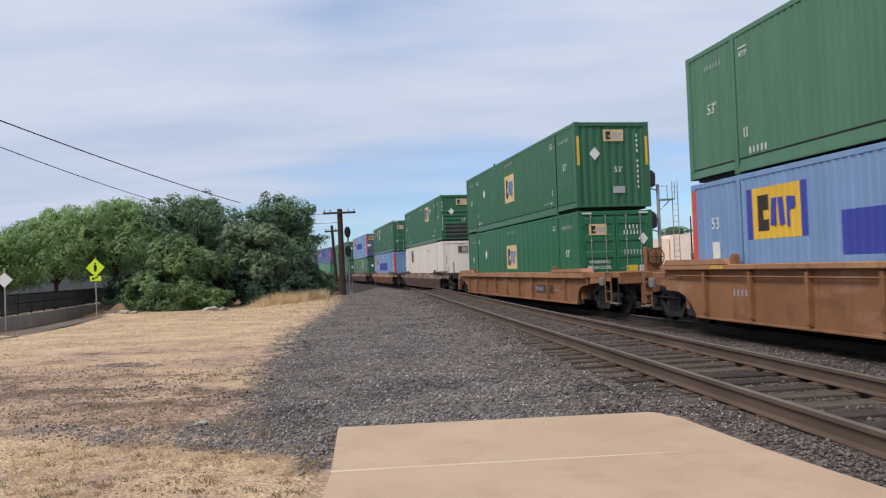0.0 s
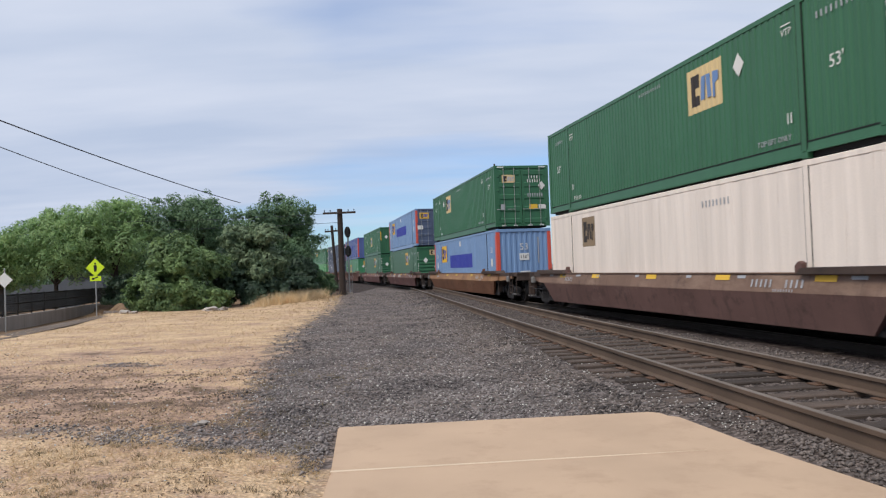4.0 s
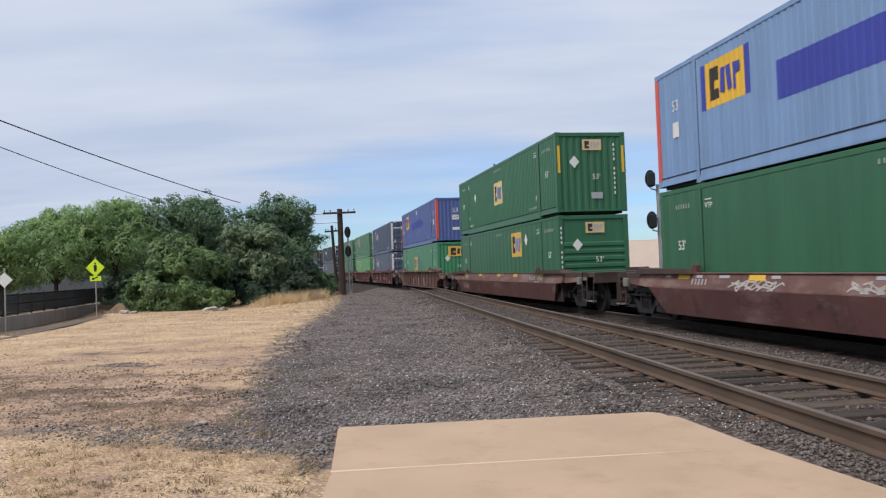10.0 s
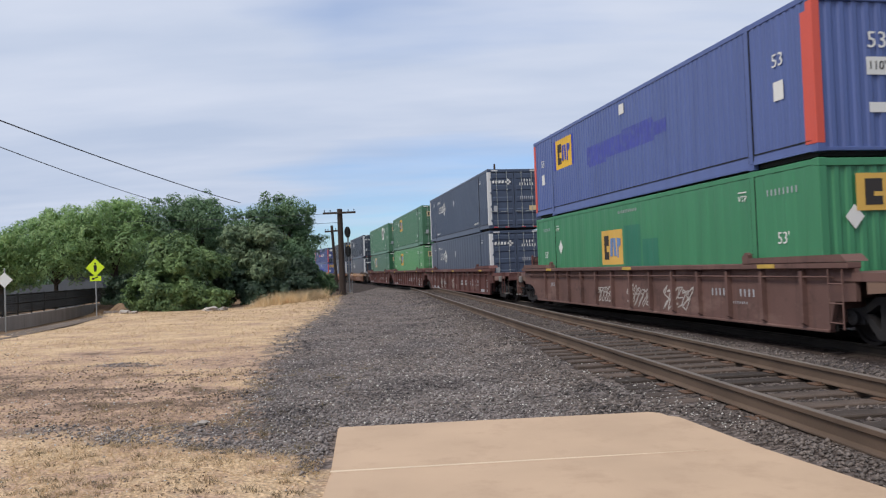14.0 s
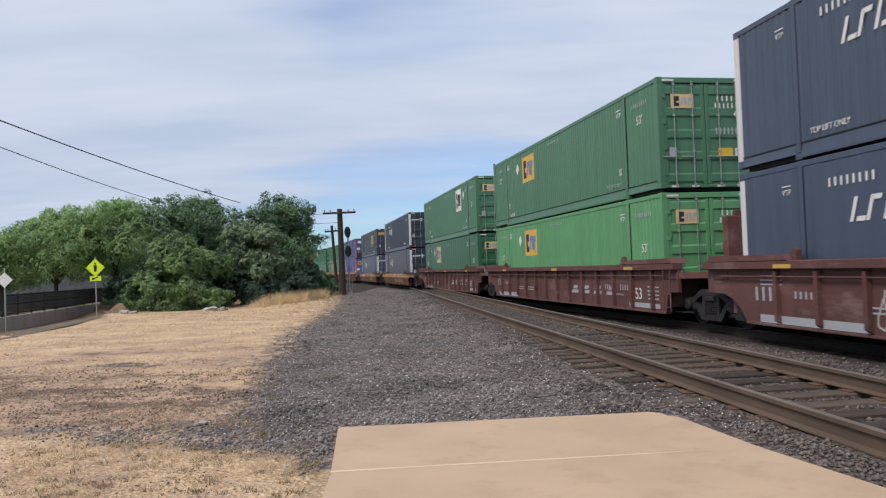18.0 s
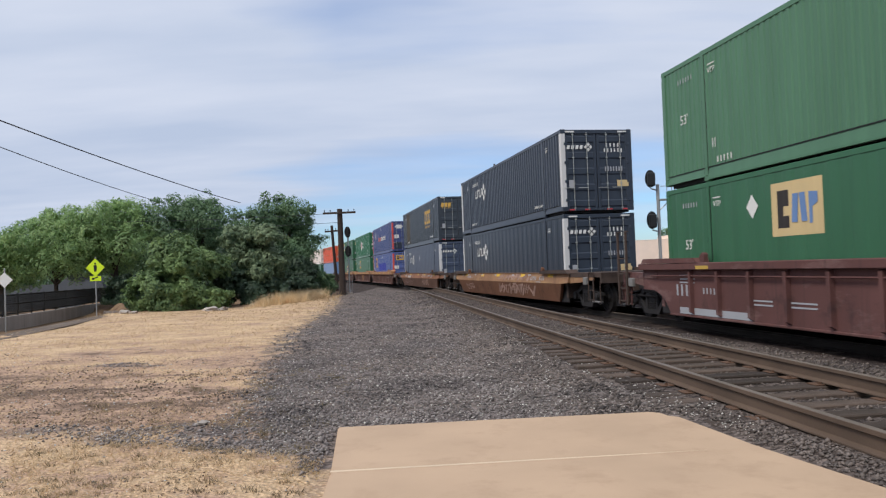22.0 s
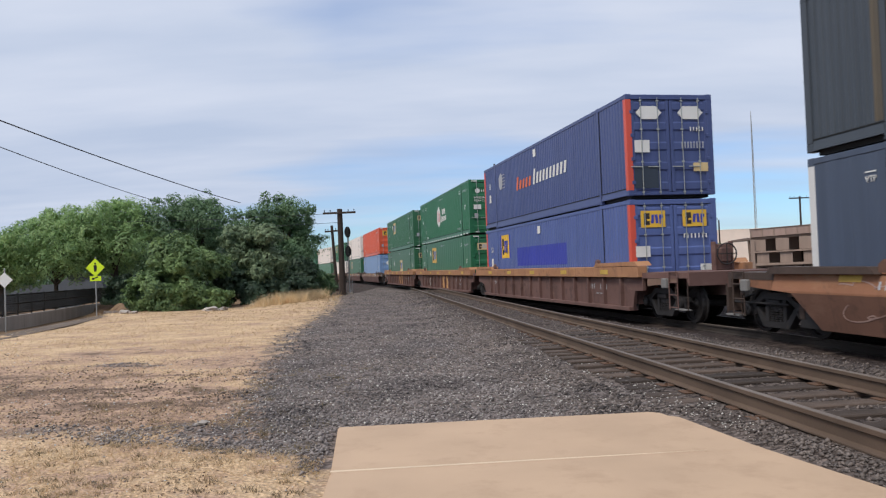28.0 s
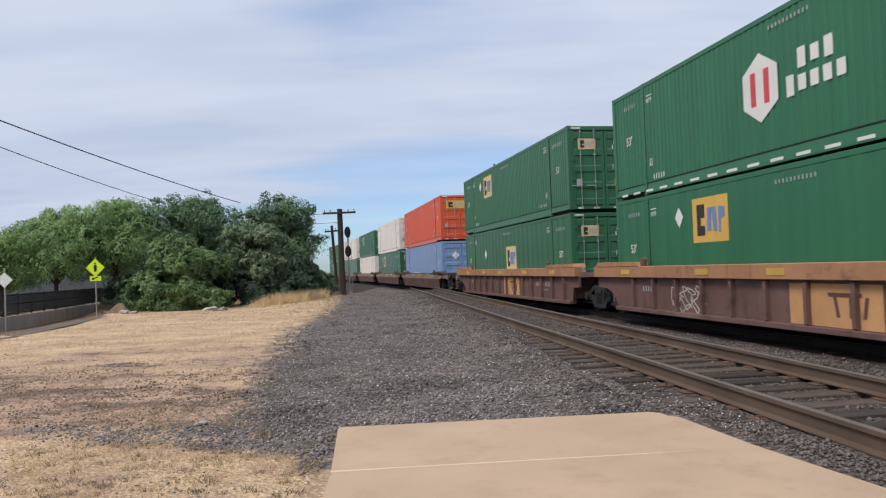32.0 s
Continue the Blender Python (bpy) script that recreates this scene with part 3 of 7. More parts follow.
    K(vo.outputs["Distance"], bp.inputs["Height"]); K(bp.outputs[0], p.inputs["Normal"])
    at_l = me.attributes.new("dryness", 'FLOAT', 'POINT')
    dry = np.array([dryness(a, b) for a, b in v[:, :2]], dtype=np.float32)
    at_l.data.foreach_set("value", dry)
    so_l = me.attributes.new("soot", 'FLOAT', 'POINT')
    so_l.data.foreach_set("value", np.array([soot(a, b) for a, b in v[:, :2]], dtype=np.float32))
    st_l = me.attributes.new("straw", 'FLOAT', 'POINT')
    st_l.data.foreach_set("value", np.array([straw(a, b) for a, b in v[:, :2]], dtype=np.float32))
    me.materials.append(m)
    return tagged(new("ground", me), "grey crushed gravel running into dry straw-coloured grass", "ground", kind="structure")


def track_gap(x, y):
    i = int(np.argmin((_x[::4] - x) ** 2 + (_y[::4] - y) ** 2)) * 4
    return math.hypot(_x[i] - x, _y[i] - y)


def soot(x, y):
    """Darker ballast in the tracks, asphalt beyond the grass, and shade painted on the ground under the shrubs."""
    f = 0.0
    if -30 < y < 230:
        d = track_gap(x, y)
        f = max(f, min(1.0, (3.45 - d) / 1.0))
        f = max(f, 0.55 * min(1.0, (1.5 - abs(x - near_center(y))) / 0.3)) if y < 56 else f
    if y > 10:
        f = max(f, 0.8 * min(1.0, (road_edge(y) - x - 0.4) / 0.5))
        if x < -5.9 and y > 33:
            f = max(f, 0.9 * min(1.0, (y - shade_edge(x)) / 1.2))
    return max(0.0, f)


def shade_edge(x):
    """Where the dry grass gives way to the shade painted on the ground under the shrubs."""
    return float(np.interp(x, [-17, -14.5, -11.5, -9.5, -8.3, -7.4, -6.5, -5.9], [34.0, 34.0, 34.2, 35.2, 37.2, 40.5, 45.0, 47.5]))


def spot(x, y, cx, cy, rx, ry):
    return math.exp(-((x - cx) / rx) ** 2 - ((y - cy) / ry) ** 2)


def straw(x, y):
    """How much pale straw covers the soil: a bare brown belt lies between 8 and 13 m."""
    y += 1.1 * noise.noise(Vector((x * 0.55, y * 0.5, 7.0))) * min(1.0, max(0.0, y - 6.5))
    f = float(np.interp(y, [0, 6.0, 7.2, 8.2, 10.0, 12.4, 14.0, 17, 24, 60], [0.70, 0.66, 0.42, 0.03, 0.0, 0.12, 0.46, 0.66, 0.74, 0.76]))
    f += 0.55 * spot(x, y, -3.6, 11.7, 0.9, 0.8) + 0.35 * spot(x, y, -5.0, 11.0, 0.8, 0.4) - 0.35 * spot(x, y, -6.6, 16.0, 1.6, 0.8)
    return min(1.0, f)


def dryness(x, y):
    """0 on gravel, 1 on dry grass."""
    e = grass_edge(y)
    d = (e - x) / (0.40 + 0.020 * max(0.0, y))
    f = max(0.0, min(1.0, 0.5 + d * 0.5))
    # broken tongue of spilt gravel that reaches across the grass near the slab
    if x < -1:
        yc = float(np.interp(x, [-6, -4.5, -3.5, -2.8, -2.0], [7.3, 7.46, 7.6, 7.35, 7.3])) + 0.10 * math.sin(x * 4.1)
        hw = float(np.interp(x, [-6, -4.5, -3.5, -2.8, -1.6], [0.34, 0.36, 0.50, 0.66, 0.80]))
        base = float(np.interp(x, [-4.6, -3.4, -2.2], [0.62, 0.54, 0.40]))
        k = max(0.0, min(1.0, (abs(y - yc) / hw - 0.55) / 0.65))
        f = min(f, base + (1 - base) * k)
    # a stony patch farther out in the straw
    f -= 0.62 * spot(x, y, -5.7, 13.6, 0.75, 0.42) + 0.25 * spot(x, y, -4.4, 13.4, 1.1, 0.2)
    return max(0.0, f)


make_ground()


# ---------------------------------------------------------------- tracks
def rail_mesh(pts, name):
    """A rail section swept along points (x, y, z of the head)."""
    prof = [(-0.036, 0.0), (0.036, 0.0), (0.036, -0.035), (0.010, -0.050), (0.010, -0.140), (0.070, -0.158), (0.070, -0.170), (-0.070, -0.170), (-0.070, -0.158), (-0.010, -0.140), (-0.010, -0.050), (-0.036, -0.035)]
    b = Builder()
    k = len(prof)
    for i, p in enumerate(pts):
        q0, q1 = Vector(pts[max(0, i - 1)]), Vector(pts[min(len(pts) - 1, i + 1)])
        w = (q1 - q0).normalized()
        o = Vector((w.y, -w.x, 0)).normalized()
        for a, h in prof:
            c = Vector(p) + o * a
            b.v.append((c.x, c.y, c.z + h))
    for i in range(len(pts) - 1):
        for j in range(k):
            n = (j + 1) % k
            b.f.append((i * k + j, i * k + n, (i + 1) * k + n, (i + 1) * k + j))
    b.f.append(tuple(range(k)))
    b.f.append(tuple(range((len(pts) - 1) * k, len(pts) * k)))
    return b.mesh(name)


def rail_head(pts, name):
    b = Builder()
    for i, p in enumerate(pts):
        q0, q1 = Vector(pts[max(0, i - 1)]), Vector(pts[min(len(pts) - 1, i + 1)])
        w = (q1 - q0).normalized()
        o = Vector((w.y, -w.x, 0)).normalized()
        for a, h in ((-0.030, 0.0), (0.030, 0.0), (0.026, 0.004), (-0.026, 0.004)):
            c = Vector(p) + o * a
            b.v.append((c.x, c.y, c.z + h))
    for i in range(len(pts) - 1):
        for j in range(4):
            n = (j + 1) % 4
            b.f.append((i * 4 + j, i * 4 + n, (i + 1) * 4 + n, (i + 1) * 4 + j))
    return b.mesh(name)


TIE_MESH = shared("tie", lambda: Builder().bevel_box(-1.3, 1.3, -0.115, 0.115, -0.18, 0.0, 0.012).mesh("tie"))
PLATE_MESH = shared("plate", lambda: Builder().bevel_box(-0.17, 0.17, -0.09, 0.09, 0.0, 0.014, 0.005)
                    .box(-0.115, -0.085, -0.06, -0.03, 0.014, 0.035).box(0.085, 0.115, 0.03, 0.06, 0.014, 0.035).mesh("tie_plate"))


def near_track():
    tr = tagged(empty("railway_track"), "rusty empty railway track on dark wooden ties", "railway track", kind="structure")
    ys = np.arange(-12, 52.01, 2.0)
    ca = math.cos(math.atan(0.112))
    for k, off in (("near", -0.7535), ("far", 0.7535)):
        pts = [(near_center(y) + off * ca, y + off * ca * 0.112, 0.31) for y in ys]
        r = part("rail", rail_mesh(pts, "rail"), RAILS, tr, "rust-brown steel rail")
        part("rail_head", rail_head(pts, "rail_head"), RAILTOP, r, "worn shiny running surface")
    rng = random.Random(3)
    y = -12.0
    ang = math.degrees(math.atan(0.112))
    while y < 52:
        x = near_center(y)
        m = pose(x + rng.uniform(-0.06, 0.06) + (0.34 if y < 6.7 else 0.0), y, 0.125 + rng.uniform(-0.012, 0.008), 0, 0, ang + rng.uniform(-1.5, 1.5))
        t = part("tie", TIE_MESH, TIE, tr, m=m)
        if 3 < y < 34:
            for off in (-0.7535, 0.7535):
                part("tie_plate", PLATE_MESH, PLATE, t, m=pose(off, 0, 0.001))
        y += 0.50 + rng.uniform(-0.02, 0.02)


def train_track():
    tr = tagged(empty("railway_track"), "railway track under the moving freight train", "railway track", kind="structure")
    ss = np.arange(-40, 200, 2.0)
    for off in (-0.7535, 0.7535):
        pts = [(*on_track(s, off)[:2], 0.0) for s in ss]
        r = part("rail", rail_mesh(pts, "rail"), RAIL_D, tr, "dark steel rail under the train")
        part("rail_head", rail_head(pts, "rail_head"), RAILTOP, r, "bright polished running surface")
    rng = random.Random(4)
    for s in np.arange(-22, 60, 0.53):
        x, y, h = on_track(s)
        part("tie", TIE_MESH, TIE, tr, m=pose(x, y, -0.175 + rng.uniform(-0.006, 0.006), 0, 0, math.degrees(-h) + rng.uniform(-1, 1)))


near_track()
train_track()


# ---------------------------------------------------------------- concrete slab by the track
def slab():
    thing = tagged(empty("concrete_slab"), "sandy concrete slab with a pale expansion joint and chipped corner", "pavement", kind="structure")
    far = [(-1.05, 7.28), (1.93, 7.47), (2.02, 7.40), (2.06, 7.25), (2.14, 7.17), (2.375, 5.96), (2.155, 5.925), (-0.885, 5.69)]
    near = [(-0.883, 5.65), (2.16, 5.885), (2.385, 5.92), (2.69, 4.81), (3.05, 2.6), (3.2, 0.0), (3.7, -6.0), (-0.2, -6.0), (-0.65, 1.5)]

    def chunk(poly):
        bm = bmesh.new()
        vs = [bm.verts.new((x, y, 0.1)) for x, y in poly]
        f = bm.faces.new(vs)
        ext = bmesh.ops.extrude_face_region(bm, geom=[f])
        for v in ext["geom"]:
            if isinstance(v, bmesh.types.BMVert):
                v.co.z = -0.06
        bmesh.ops.recalc_face_normals(bm, faces=bm.faces[:])
        top = [e for e in bm.edges if all(v.co.z > 0.09 for v in e.verts)]
        bmesh.ops.bevel(bm, geom=top, offset=0.012, segments=2, affect='EDGES')
        me = bpy.data.meshes.new("panel")
        bm.to_mesh(me)
        bm.free()
        return me
    part("panel", chunk(far), CONC, thing)
    part("panel", chunk(near), CONC, thing)
    b = Builder()
    b.prism([(-0.885, 5.705), (2.155, 5.94), (2.37, 5.975), (2.38, 5.905), (2.16, 5.87), (-0.883, 5.635)], 'z', 0.0, 0.1005)
    part("joint", b.mesh("joint"), CONC, thing)
    part("joint", Builder().prism([(-0.885, 5.688), (1.2, 5.845), (1.95, 5.890), (1.2, 5.822), (-0.883, 5.652)], 'z', 0.05, 0.1025).mesh("joint"), CONC_J, thing, "pale filled expansion joint")


slab()


# ---------------------------------------------------------------- poles, signal, signs, wires
def utility_pole(x, y, z, h, r, lean, arms, label):
    p = tagged(empty("utility_pole", pose(x, y, z, 0, lean, 0)), label, "utility pole")
    b = Builder()
    b.tube((0, 0, -0.3), (0, 0, h), r, 12, r * 0.8)
    part("shaft", b.mesh("shaft", False), POLE, p)
    for zz, half, yo in arms:
        b = Builder().bevel_box(-half, half, -0.05 + yo, 0.05 + yo, zz - 0.06, zz + 0.06, 0.01)
        part("crossarm", b.mesh("crossarm"), POLE, p, "weathered wooden crossarm")
        for q in (-0.9, -0.55, 0.55, 0.9):
            b = Builder().lathe([(0, 0.012), (0.06, 0.015), (0.06, 0.035), (0.13, 0.03), (0.15, 0.01)], 'z', (q * half, yo, zz + 0.06), 8)
            part("insulator", b.mesh("insulator"), BLACK, p)
    return p


def signal_mast():
    s = tagged(empty("railway_signal", pose(-5.82, 47.3, 0.1)), "black two-head railway signal on a slim mast", "railway signal")
    b = Builder().tube((0, 0, -0.1), (0, 0, 4.0), 0.05, 10)
    part("mast", b.mesh("mast"), GALV, s)
    part("base", Builder().bevel_box(-0.2, 0.2, -0.2, 0.2, -0.1, 0.18, 0.02).mesh("base"), CONC_G, s)
    for zz in (3.88, 2.70):
        poly = [(0.19 * math.sin(a), zz + 0.34 * math.cos(a)) for a in np.linspace(0, 2 * math.pi, 24, endpoint=False)]
        hd = part("signal_head", Builder().prism(poly, 'y', -0.16, -0.13).mesh("signal_head"), BLACK, s, "black oval target plate")
        part("lamp_box", Builder().bevel_box(-0.12, 0.12, -0.13, 0.14, zz - 0.27, zz + 0.27, 0.03).mesh("lamp_box"), BLACK, hd)
        for dz in (0.17, 0.0, -0.17):
            part("hood", Builder().lathe([(-0.36, 0.072), (-0.16, 0.072), (-0.16, 0.060), (-0.35, 0.060)], 'y', (0, 0, zz + dz), 12).mesh("hood"), BLACK, hd)
    b = Builder()
    for x in (-0.16, 0.16):
        b.tube((x, 0.18, 0.1), (x, 0.18, 3.3), 0.012, 6)
    for k in range(11):
        b.tube((-0.16, 0.18, 0.3 + 0.28 * k), (0.16, 0.18, 0.3 + 0.28 * k), 0.01, 6)
    part("ladder", b.mesh("ladder"), GALV, s)


utility_pole(-6.2, 47.0, 0.05, 5.35, 0.20, -0.4, [(5.1, 1.0, -0.22)], "dark weathered wooden utility pole with a crossarm")
utility_pole(-8.35, 60.0, 0.0, 5.2, 0.13, -3.0, [(4.75, 0.55, -0.15)], "leaning old wooden utility pole with a short crossarm")
signal_mast()


def far_signal():
    s = tagged(empty("railway_signal", pose(11.15, 39.5, -0.1)), "tall two-head railway signal with a side platform", "railway signal")
    part("mast", Builder().tube((0, 0, -0.2), (0, 0, 5.55), 0.085, 12).mesh("mast"), GALV, s)
    part("base", Builder().bevel_box(-0.3, 0.3, -0.3, 0.3, -0.2, 0.25, 0.03).mesh("base"), CONC_G, s)
    for zz in (5.85, 3.72):
        poly = [(-0.36 + 0.27 * math.sin(a), zz + 0.46 * math.cos(a)) for a in np.linspace(0, 2 * math.pi, 24, endpoint=False)]
        hd = part("signal_head", Builder().prism(poly, 'y', -0.02, 0.02).mesh("signal_head"), BLACK, s, "black oval target plate from behind")
        part("lamp_box", Builder().bevel_box(-0.55, -0.17, -0.30, -0.02, zz - 0.40, zz + 0.30, 0.05).mesh("lamp_box"), BLACK, hd)
        part("bracket", Builder().tube((-0.36, 0, zz - 0.5), (0, 0, zz - 0.62), 0.035, 8).mesh("bracket"), GALV, hd)
    pf = part("platform", Builder().bevel_box(0.05, 0.78, -0.35, 0.35, 4.72, 4.78, 0.01).mesh("platform"), GALV, s, "small maintenance platform")
    for x in (0.38, 0.76):
        part("rail_post", Builder().tube((x, -0.33, 4.78), (x, -0.33, 5.45 if x < 0.5 else 5.6), 0.022, 6).mesh("rail_post"), GALV, pf)
    part("handrail", Builder().tube((0.05, -0.33, 5.42), (0.40, -0.33, 5.42), 0.018, 6).mesh("handrail"), GALV, pf)
    part("brace", Builder().tube((0.05, 0, 4.2), (0.6, 0, 4.72), 0.025, 6).mesh("brace"), GALV, pf)
    b = Builder()
    for x in (0.70, 0.98):
        b.tube((x, -0.1, 0.0), (x, -0.1, 5.7), 0.022, 6)
    for k in range(18):
        b.tube((0.70, -0.1, 0.3 + 0.3 * k), (0.98, -0.1, 0.3 + 0.3 * k), 0.012, 5)
    part("ladder", b.mesh("ladder"), GALV, s)


far_signal()


def crossing_sign():
    s = tagged(empty("crossing_sign", pose(-19.0, 42.0, -0.05, 0, 0, 4)), "yellow-green pedestrian crossing sign on a metal post", "road sign")
    part("post", Builder().bevel_box(-0.03, 0.03, -0.03, 0.03, -0.95, 2.9, 0.006).mesh("post"), GALV, s)
    d = 0.50
    dia = [(0, 2.33 - d), (d, 2.33), (0, 2.33 + d), (-d, 2.33)]
    f = part("sign_face", Builder().prism(dia, 'y', -0.05, -0.034).mesh("sign_face"), SIGN_Y, s, "fluorescent yellow-green diamond")
    k = 0.44
    # a plain upright symbol on the diamond
    b = Builder().prism([(-0.06, 2.12), (0.06, 2.12), (0.09, 2.44), (0.0, 2.50), (-0.09, 2.44)], 'y', -0.056, -0.0505)
    b.prism([(0.05 * math.cos(a), 2.56 + 0.05 * math.sin(a)) for a in np.linspace(0, 2 * math.pi, 10, endpoint=False)], 'y', -0.056, -0.0505)
    part("symbol", b.mesh("symbol"), BLACK, f, "black upright symbol")
    pl = part("arrow_plate", Builder().prism([(-0.30, 1.60), (0.30, 1.60), (0.30, 1.88), (-0.30, 1.88)], 'y', -0.05, -0.034).mesh("arrow_plate"), SIGN_Y, s, "yellow-green arrow plate")
    b = Builder().prism([(-0.19, 1.66), (-0.17, 1.80), (-0.12, 1.77), (0.12, 1.84), (0.15, 1.79), (-0.08, 1.72), (-0.05, 1.68)], 'y', -0.056, -0.0505)
    part("arrow", b.mesh("arrow"), BLACK, pl, "black slanted arrow")
    w = tagged(empty("road_sign", pose(-20.55, 36.0, -0.3, 0, 0, 10)), "pale diamond road sign seen from its back", "road sign")
    part("post", Builder().bevel_box(-0.03, 0.03, -0.03, 0.03, -0.6, 2.6, 0.006).mesh("post"), GALV, w)
    dia = [(0, 2.05 - 0.36), (0.36, 2.05), (0, 2.05 + 0.36), (-0.36, 2.05)]
    part("sign_face", Builder().prism(dia, 'y', -0.05, -0.034).mesh("sign_face"), SIGN_W, w, "bare white metal plate")


crossing_sign()


def sagging_wire(p, q, sag, r, label):
    b = Builder()
    p, q = Vector(p), Vector(q)
    pts = []
    for i in range(25):
        f = i / 24
        c = p.lerp(q, f)
        c.z -= sag * 4 * f * (1 - f)
        pts.append(c)
    for a, c in zip(pts, pts[1:]):
        b.tube(a, c, r, 5)
    return tagged(part("overhead_wire", b.mesh("overhead_wire"), WIRE), label, "cable", group="overhead wires")


sagging_wire((-18.4, 16.0, 9.02), (-14.9, 57.0, 6.95), 0.35, 0.027, "thick black overhead cable sagging towards the trees")
sagging_wire((-18.8, 18.0, 8.60), (-20.0, 54.0, 7.0), 0.3, 0.021, "thin black overhead cable sagging towards the trees")
for dz, x0 in ((0.0, -7.0), (-0.55, -6.6)):
    sagging_wire((x0 if dz == 0 else -6.2, 46.8, 5.12 + dz), (-22.0, 49.0, 5.3 + dz), 0.1, 0.012, "thin wire running from the pole into the trees")


# ---------------------------------------------------------------- low wall, fence, far road side
def road_wall():
    """Low concrete wall with a dark fence on top, along the road beyond the grass."""
    a, c = Vector((-18.6, 20.0, 0)), Vector((-26.5, 64.0, 0))
    d = (c - a).normalized()
    ang = math.degrees(math.atan2(d.y, d.x))
    length = (c - a).length
    w = tagged(empty("retaining_wall", pose(a.x, a.y, -0.40, 0, 0, ang)), "low weathered concrete wall along the road", "wall", kind="structure")
    part("stem", Builder().bevel_box(0, length, -0.15, 0.15, -0.5, 0.34, 0.02).mesh("stem"), CONC_G, w)
    f = tagged(empty("metal_fence", pose(a.x, a.y, -0.06, 0, 0, ang)), "dark metal picket fence on the low wall", "fence")
    n = int(length / 2.0)
    for i in range(n + 1):
        x = min(length - 0.05, i * length / n)
        part("post", shared("fence_post", lambda: Builder().bevel_box(-0.035, 0.035, -0.035, 0.035, 0, 1.15, 0.006).mesh("post")), BLACK, f, m=pose(x, 0, 0))
    for z in (0.12, 0.60, 1.05):
        part("rail", Builder().box(0, length, -0.02, 0.02, z - 0.02, z + 0.02).mesh("rail"), BLACK, f)
    pk = shared("picket", lambda: Builder().box(-0.017, 0.017, -0.012, 0.012, 0.08, 1.10).mesh("picket"))
    x = 0.1
    while x < length:
        part("picket", pk, BLACK, f, m=pose(x, 0, 0))
        x += 0.115
    k = tagged(part("kerb", Builder().prism([(-11.6, 14.0), (-13.1, 22.5), (-15.1, 34.5), (-16.6, 37.4), (-16.1, 37.7), (-14.5, 34.6), (-13.6, 30.0), (-12.9, 26.5), (-12.2, 22.5), (-11.5, 18.0), (-10.9, 14.0)], 'z', -0.5, 0.075).mesh("kerb"), KERB_SHADE),
               "sandy concrete kerb with painted shade beside the dry grass", "kerb", kind="structure")


road_wall()


def dark_shed():
    s = tagged(empty("building", pose(-31.5, 66.0, -0.8)), "dark slate-coloured low building behind the trees", "building")
    part("wall", Builder().prism([(-14, -0.2), (2.4, -0.2), (2.2, 2.3), (1.5, 2.95), (-0.6, 2.95), (-1.5, 2.2), (-14, 2.1)], 'y', 0, 6).mesh("wall"), DARKWALL, s)
    part("roof", Builder().prism([(-0.8, 2.96), (1.7, 2.96), (1.6, 3.06), (-0.7, 3.06)], 'y', -0.3, 6.3).mesh("roof"), BLACK, s)


dark_shed()


# ---------------------------------------------------------------- trees and shrubs
def foliage(rng, blobs, count, size, flat=0.5):
    """Leaf cards over the shells of ellipsoid clumps, uneven and with gaps."""
    tot = sum(b[3] * b[4] + b[4] * b[5] + b[3] * b[5] for b in blobs)
    V = []
    for cx, cy, cz, rx, ry, rz in blobs:
        n = int(count * (rx * ry + ry * rz + rx * rz) / tot)
        d = rng.normal(size=(n, 3))
        d /= np.linalg.norm(d, axis=1)[:, None]
        rad = rng.uniform(0.55, 1.04, n) ** 0.6
        wob = 1 + 0.22 * np.sin(d[:, 0] * 6 + cx * 3) * np.sin(d[:, 1] * 5 + cy * 2) + 0.16 * np.sin(d[:, 2] * 9 + cx) * np.sin(d[:, 0] * 11)
        c = d * (rad * wob)[:, None] * np.array([rx, ry, rz]) + np.array([cx, cy, cz])
        keep = (np.sin(c[:, 0] * 2.3 + cy) * np.sin(c[:, 1] * 2.9) * np.sin(c[:, 2] * 3.3 + cx) < 0.30) & (c[:, 2] > 0.02)
        c, d = c[keep], d[keep]
        n = len(c)
        nrm = d * 1.3 + rng.normal(scale=0.42, size=(n, 3)) + np.array([0, 0, flat])
        nrm /= np.linalg.norm(nrm, axis=1)[:, None]
        u = np.cross(nrm, rng.normal(size=(n, 3)))
        u /= np.linalg.norm(u, axis=1)[:, None]
        w = np.cross(nrm, u)
        s = rng.uniform(0.55, 1.25, n)[:, None] * size
        V.append(np.stack([c - u * s, c - w * s * 0.42 + nrm * s * 0.12, c + u * s, c + w * s * 0.42 + nrm * s * 0.12], 1))
    V = np.concatenate(V)
    return soup("crown", V.reshape(-1, 3), np.arange(len(V) * 4).reshape(-1, 4))


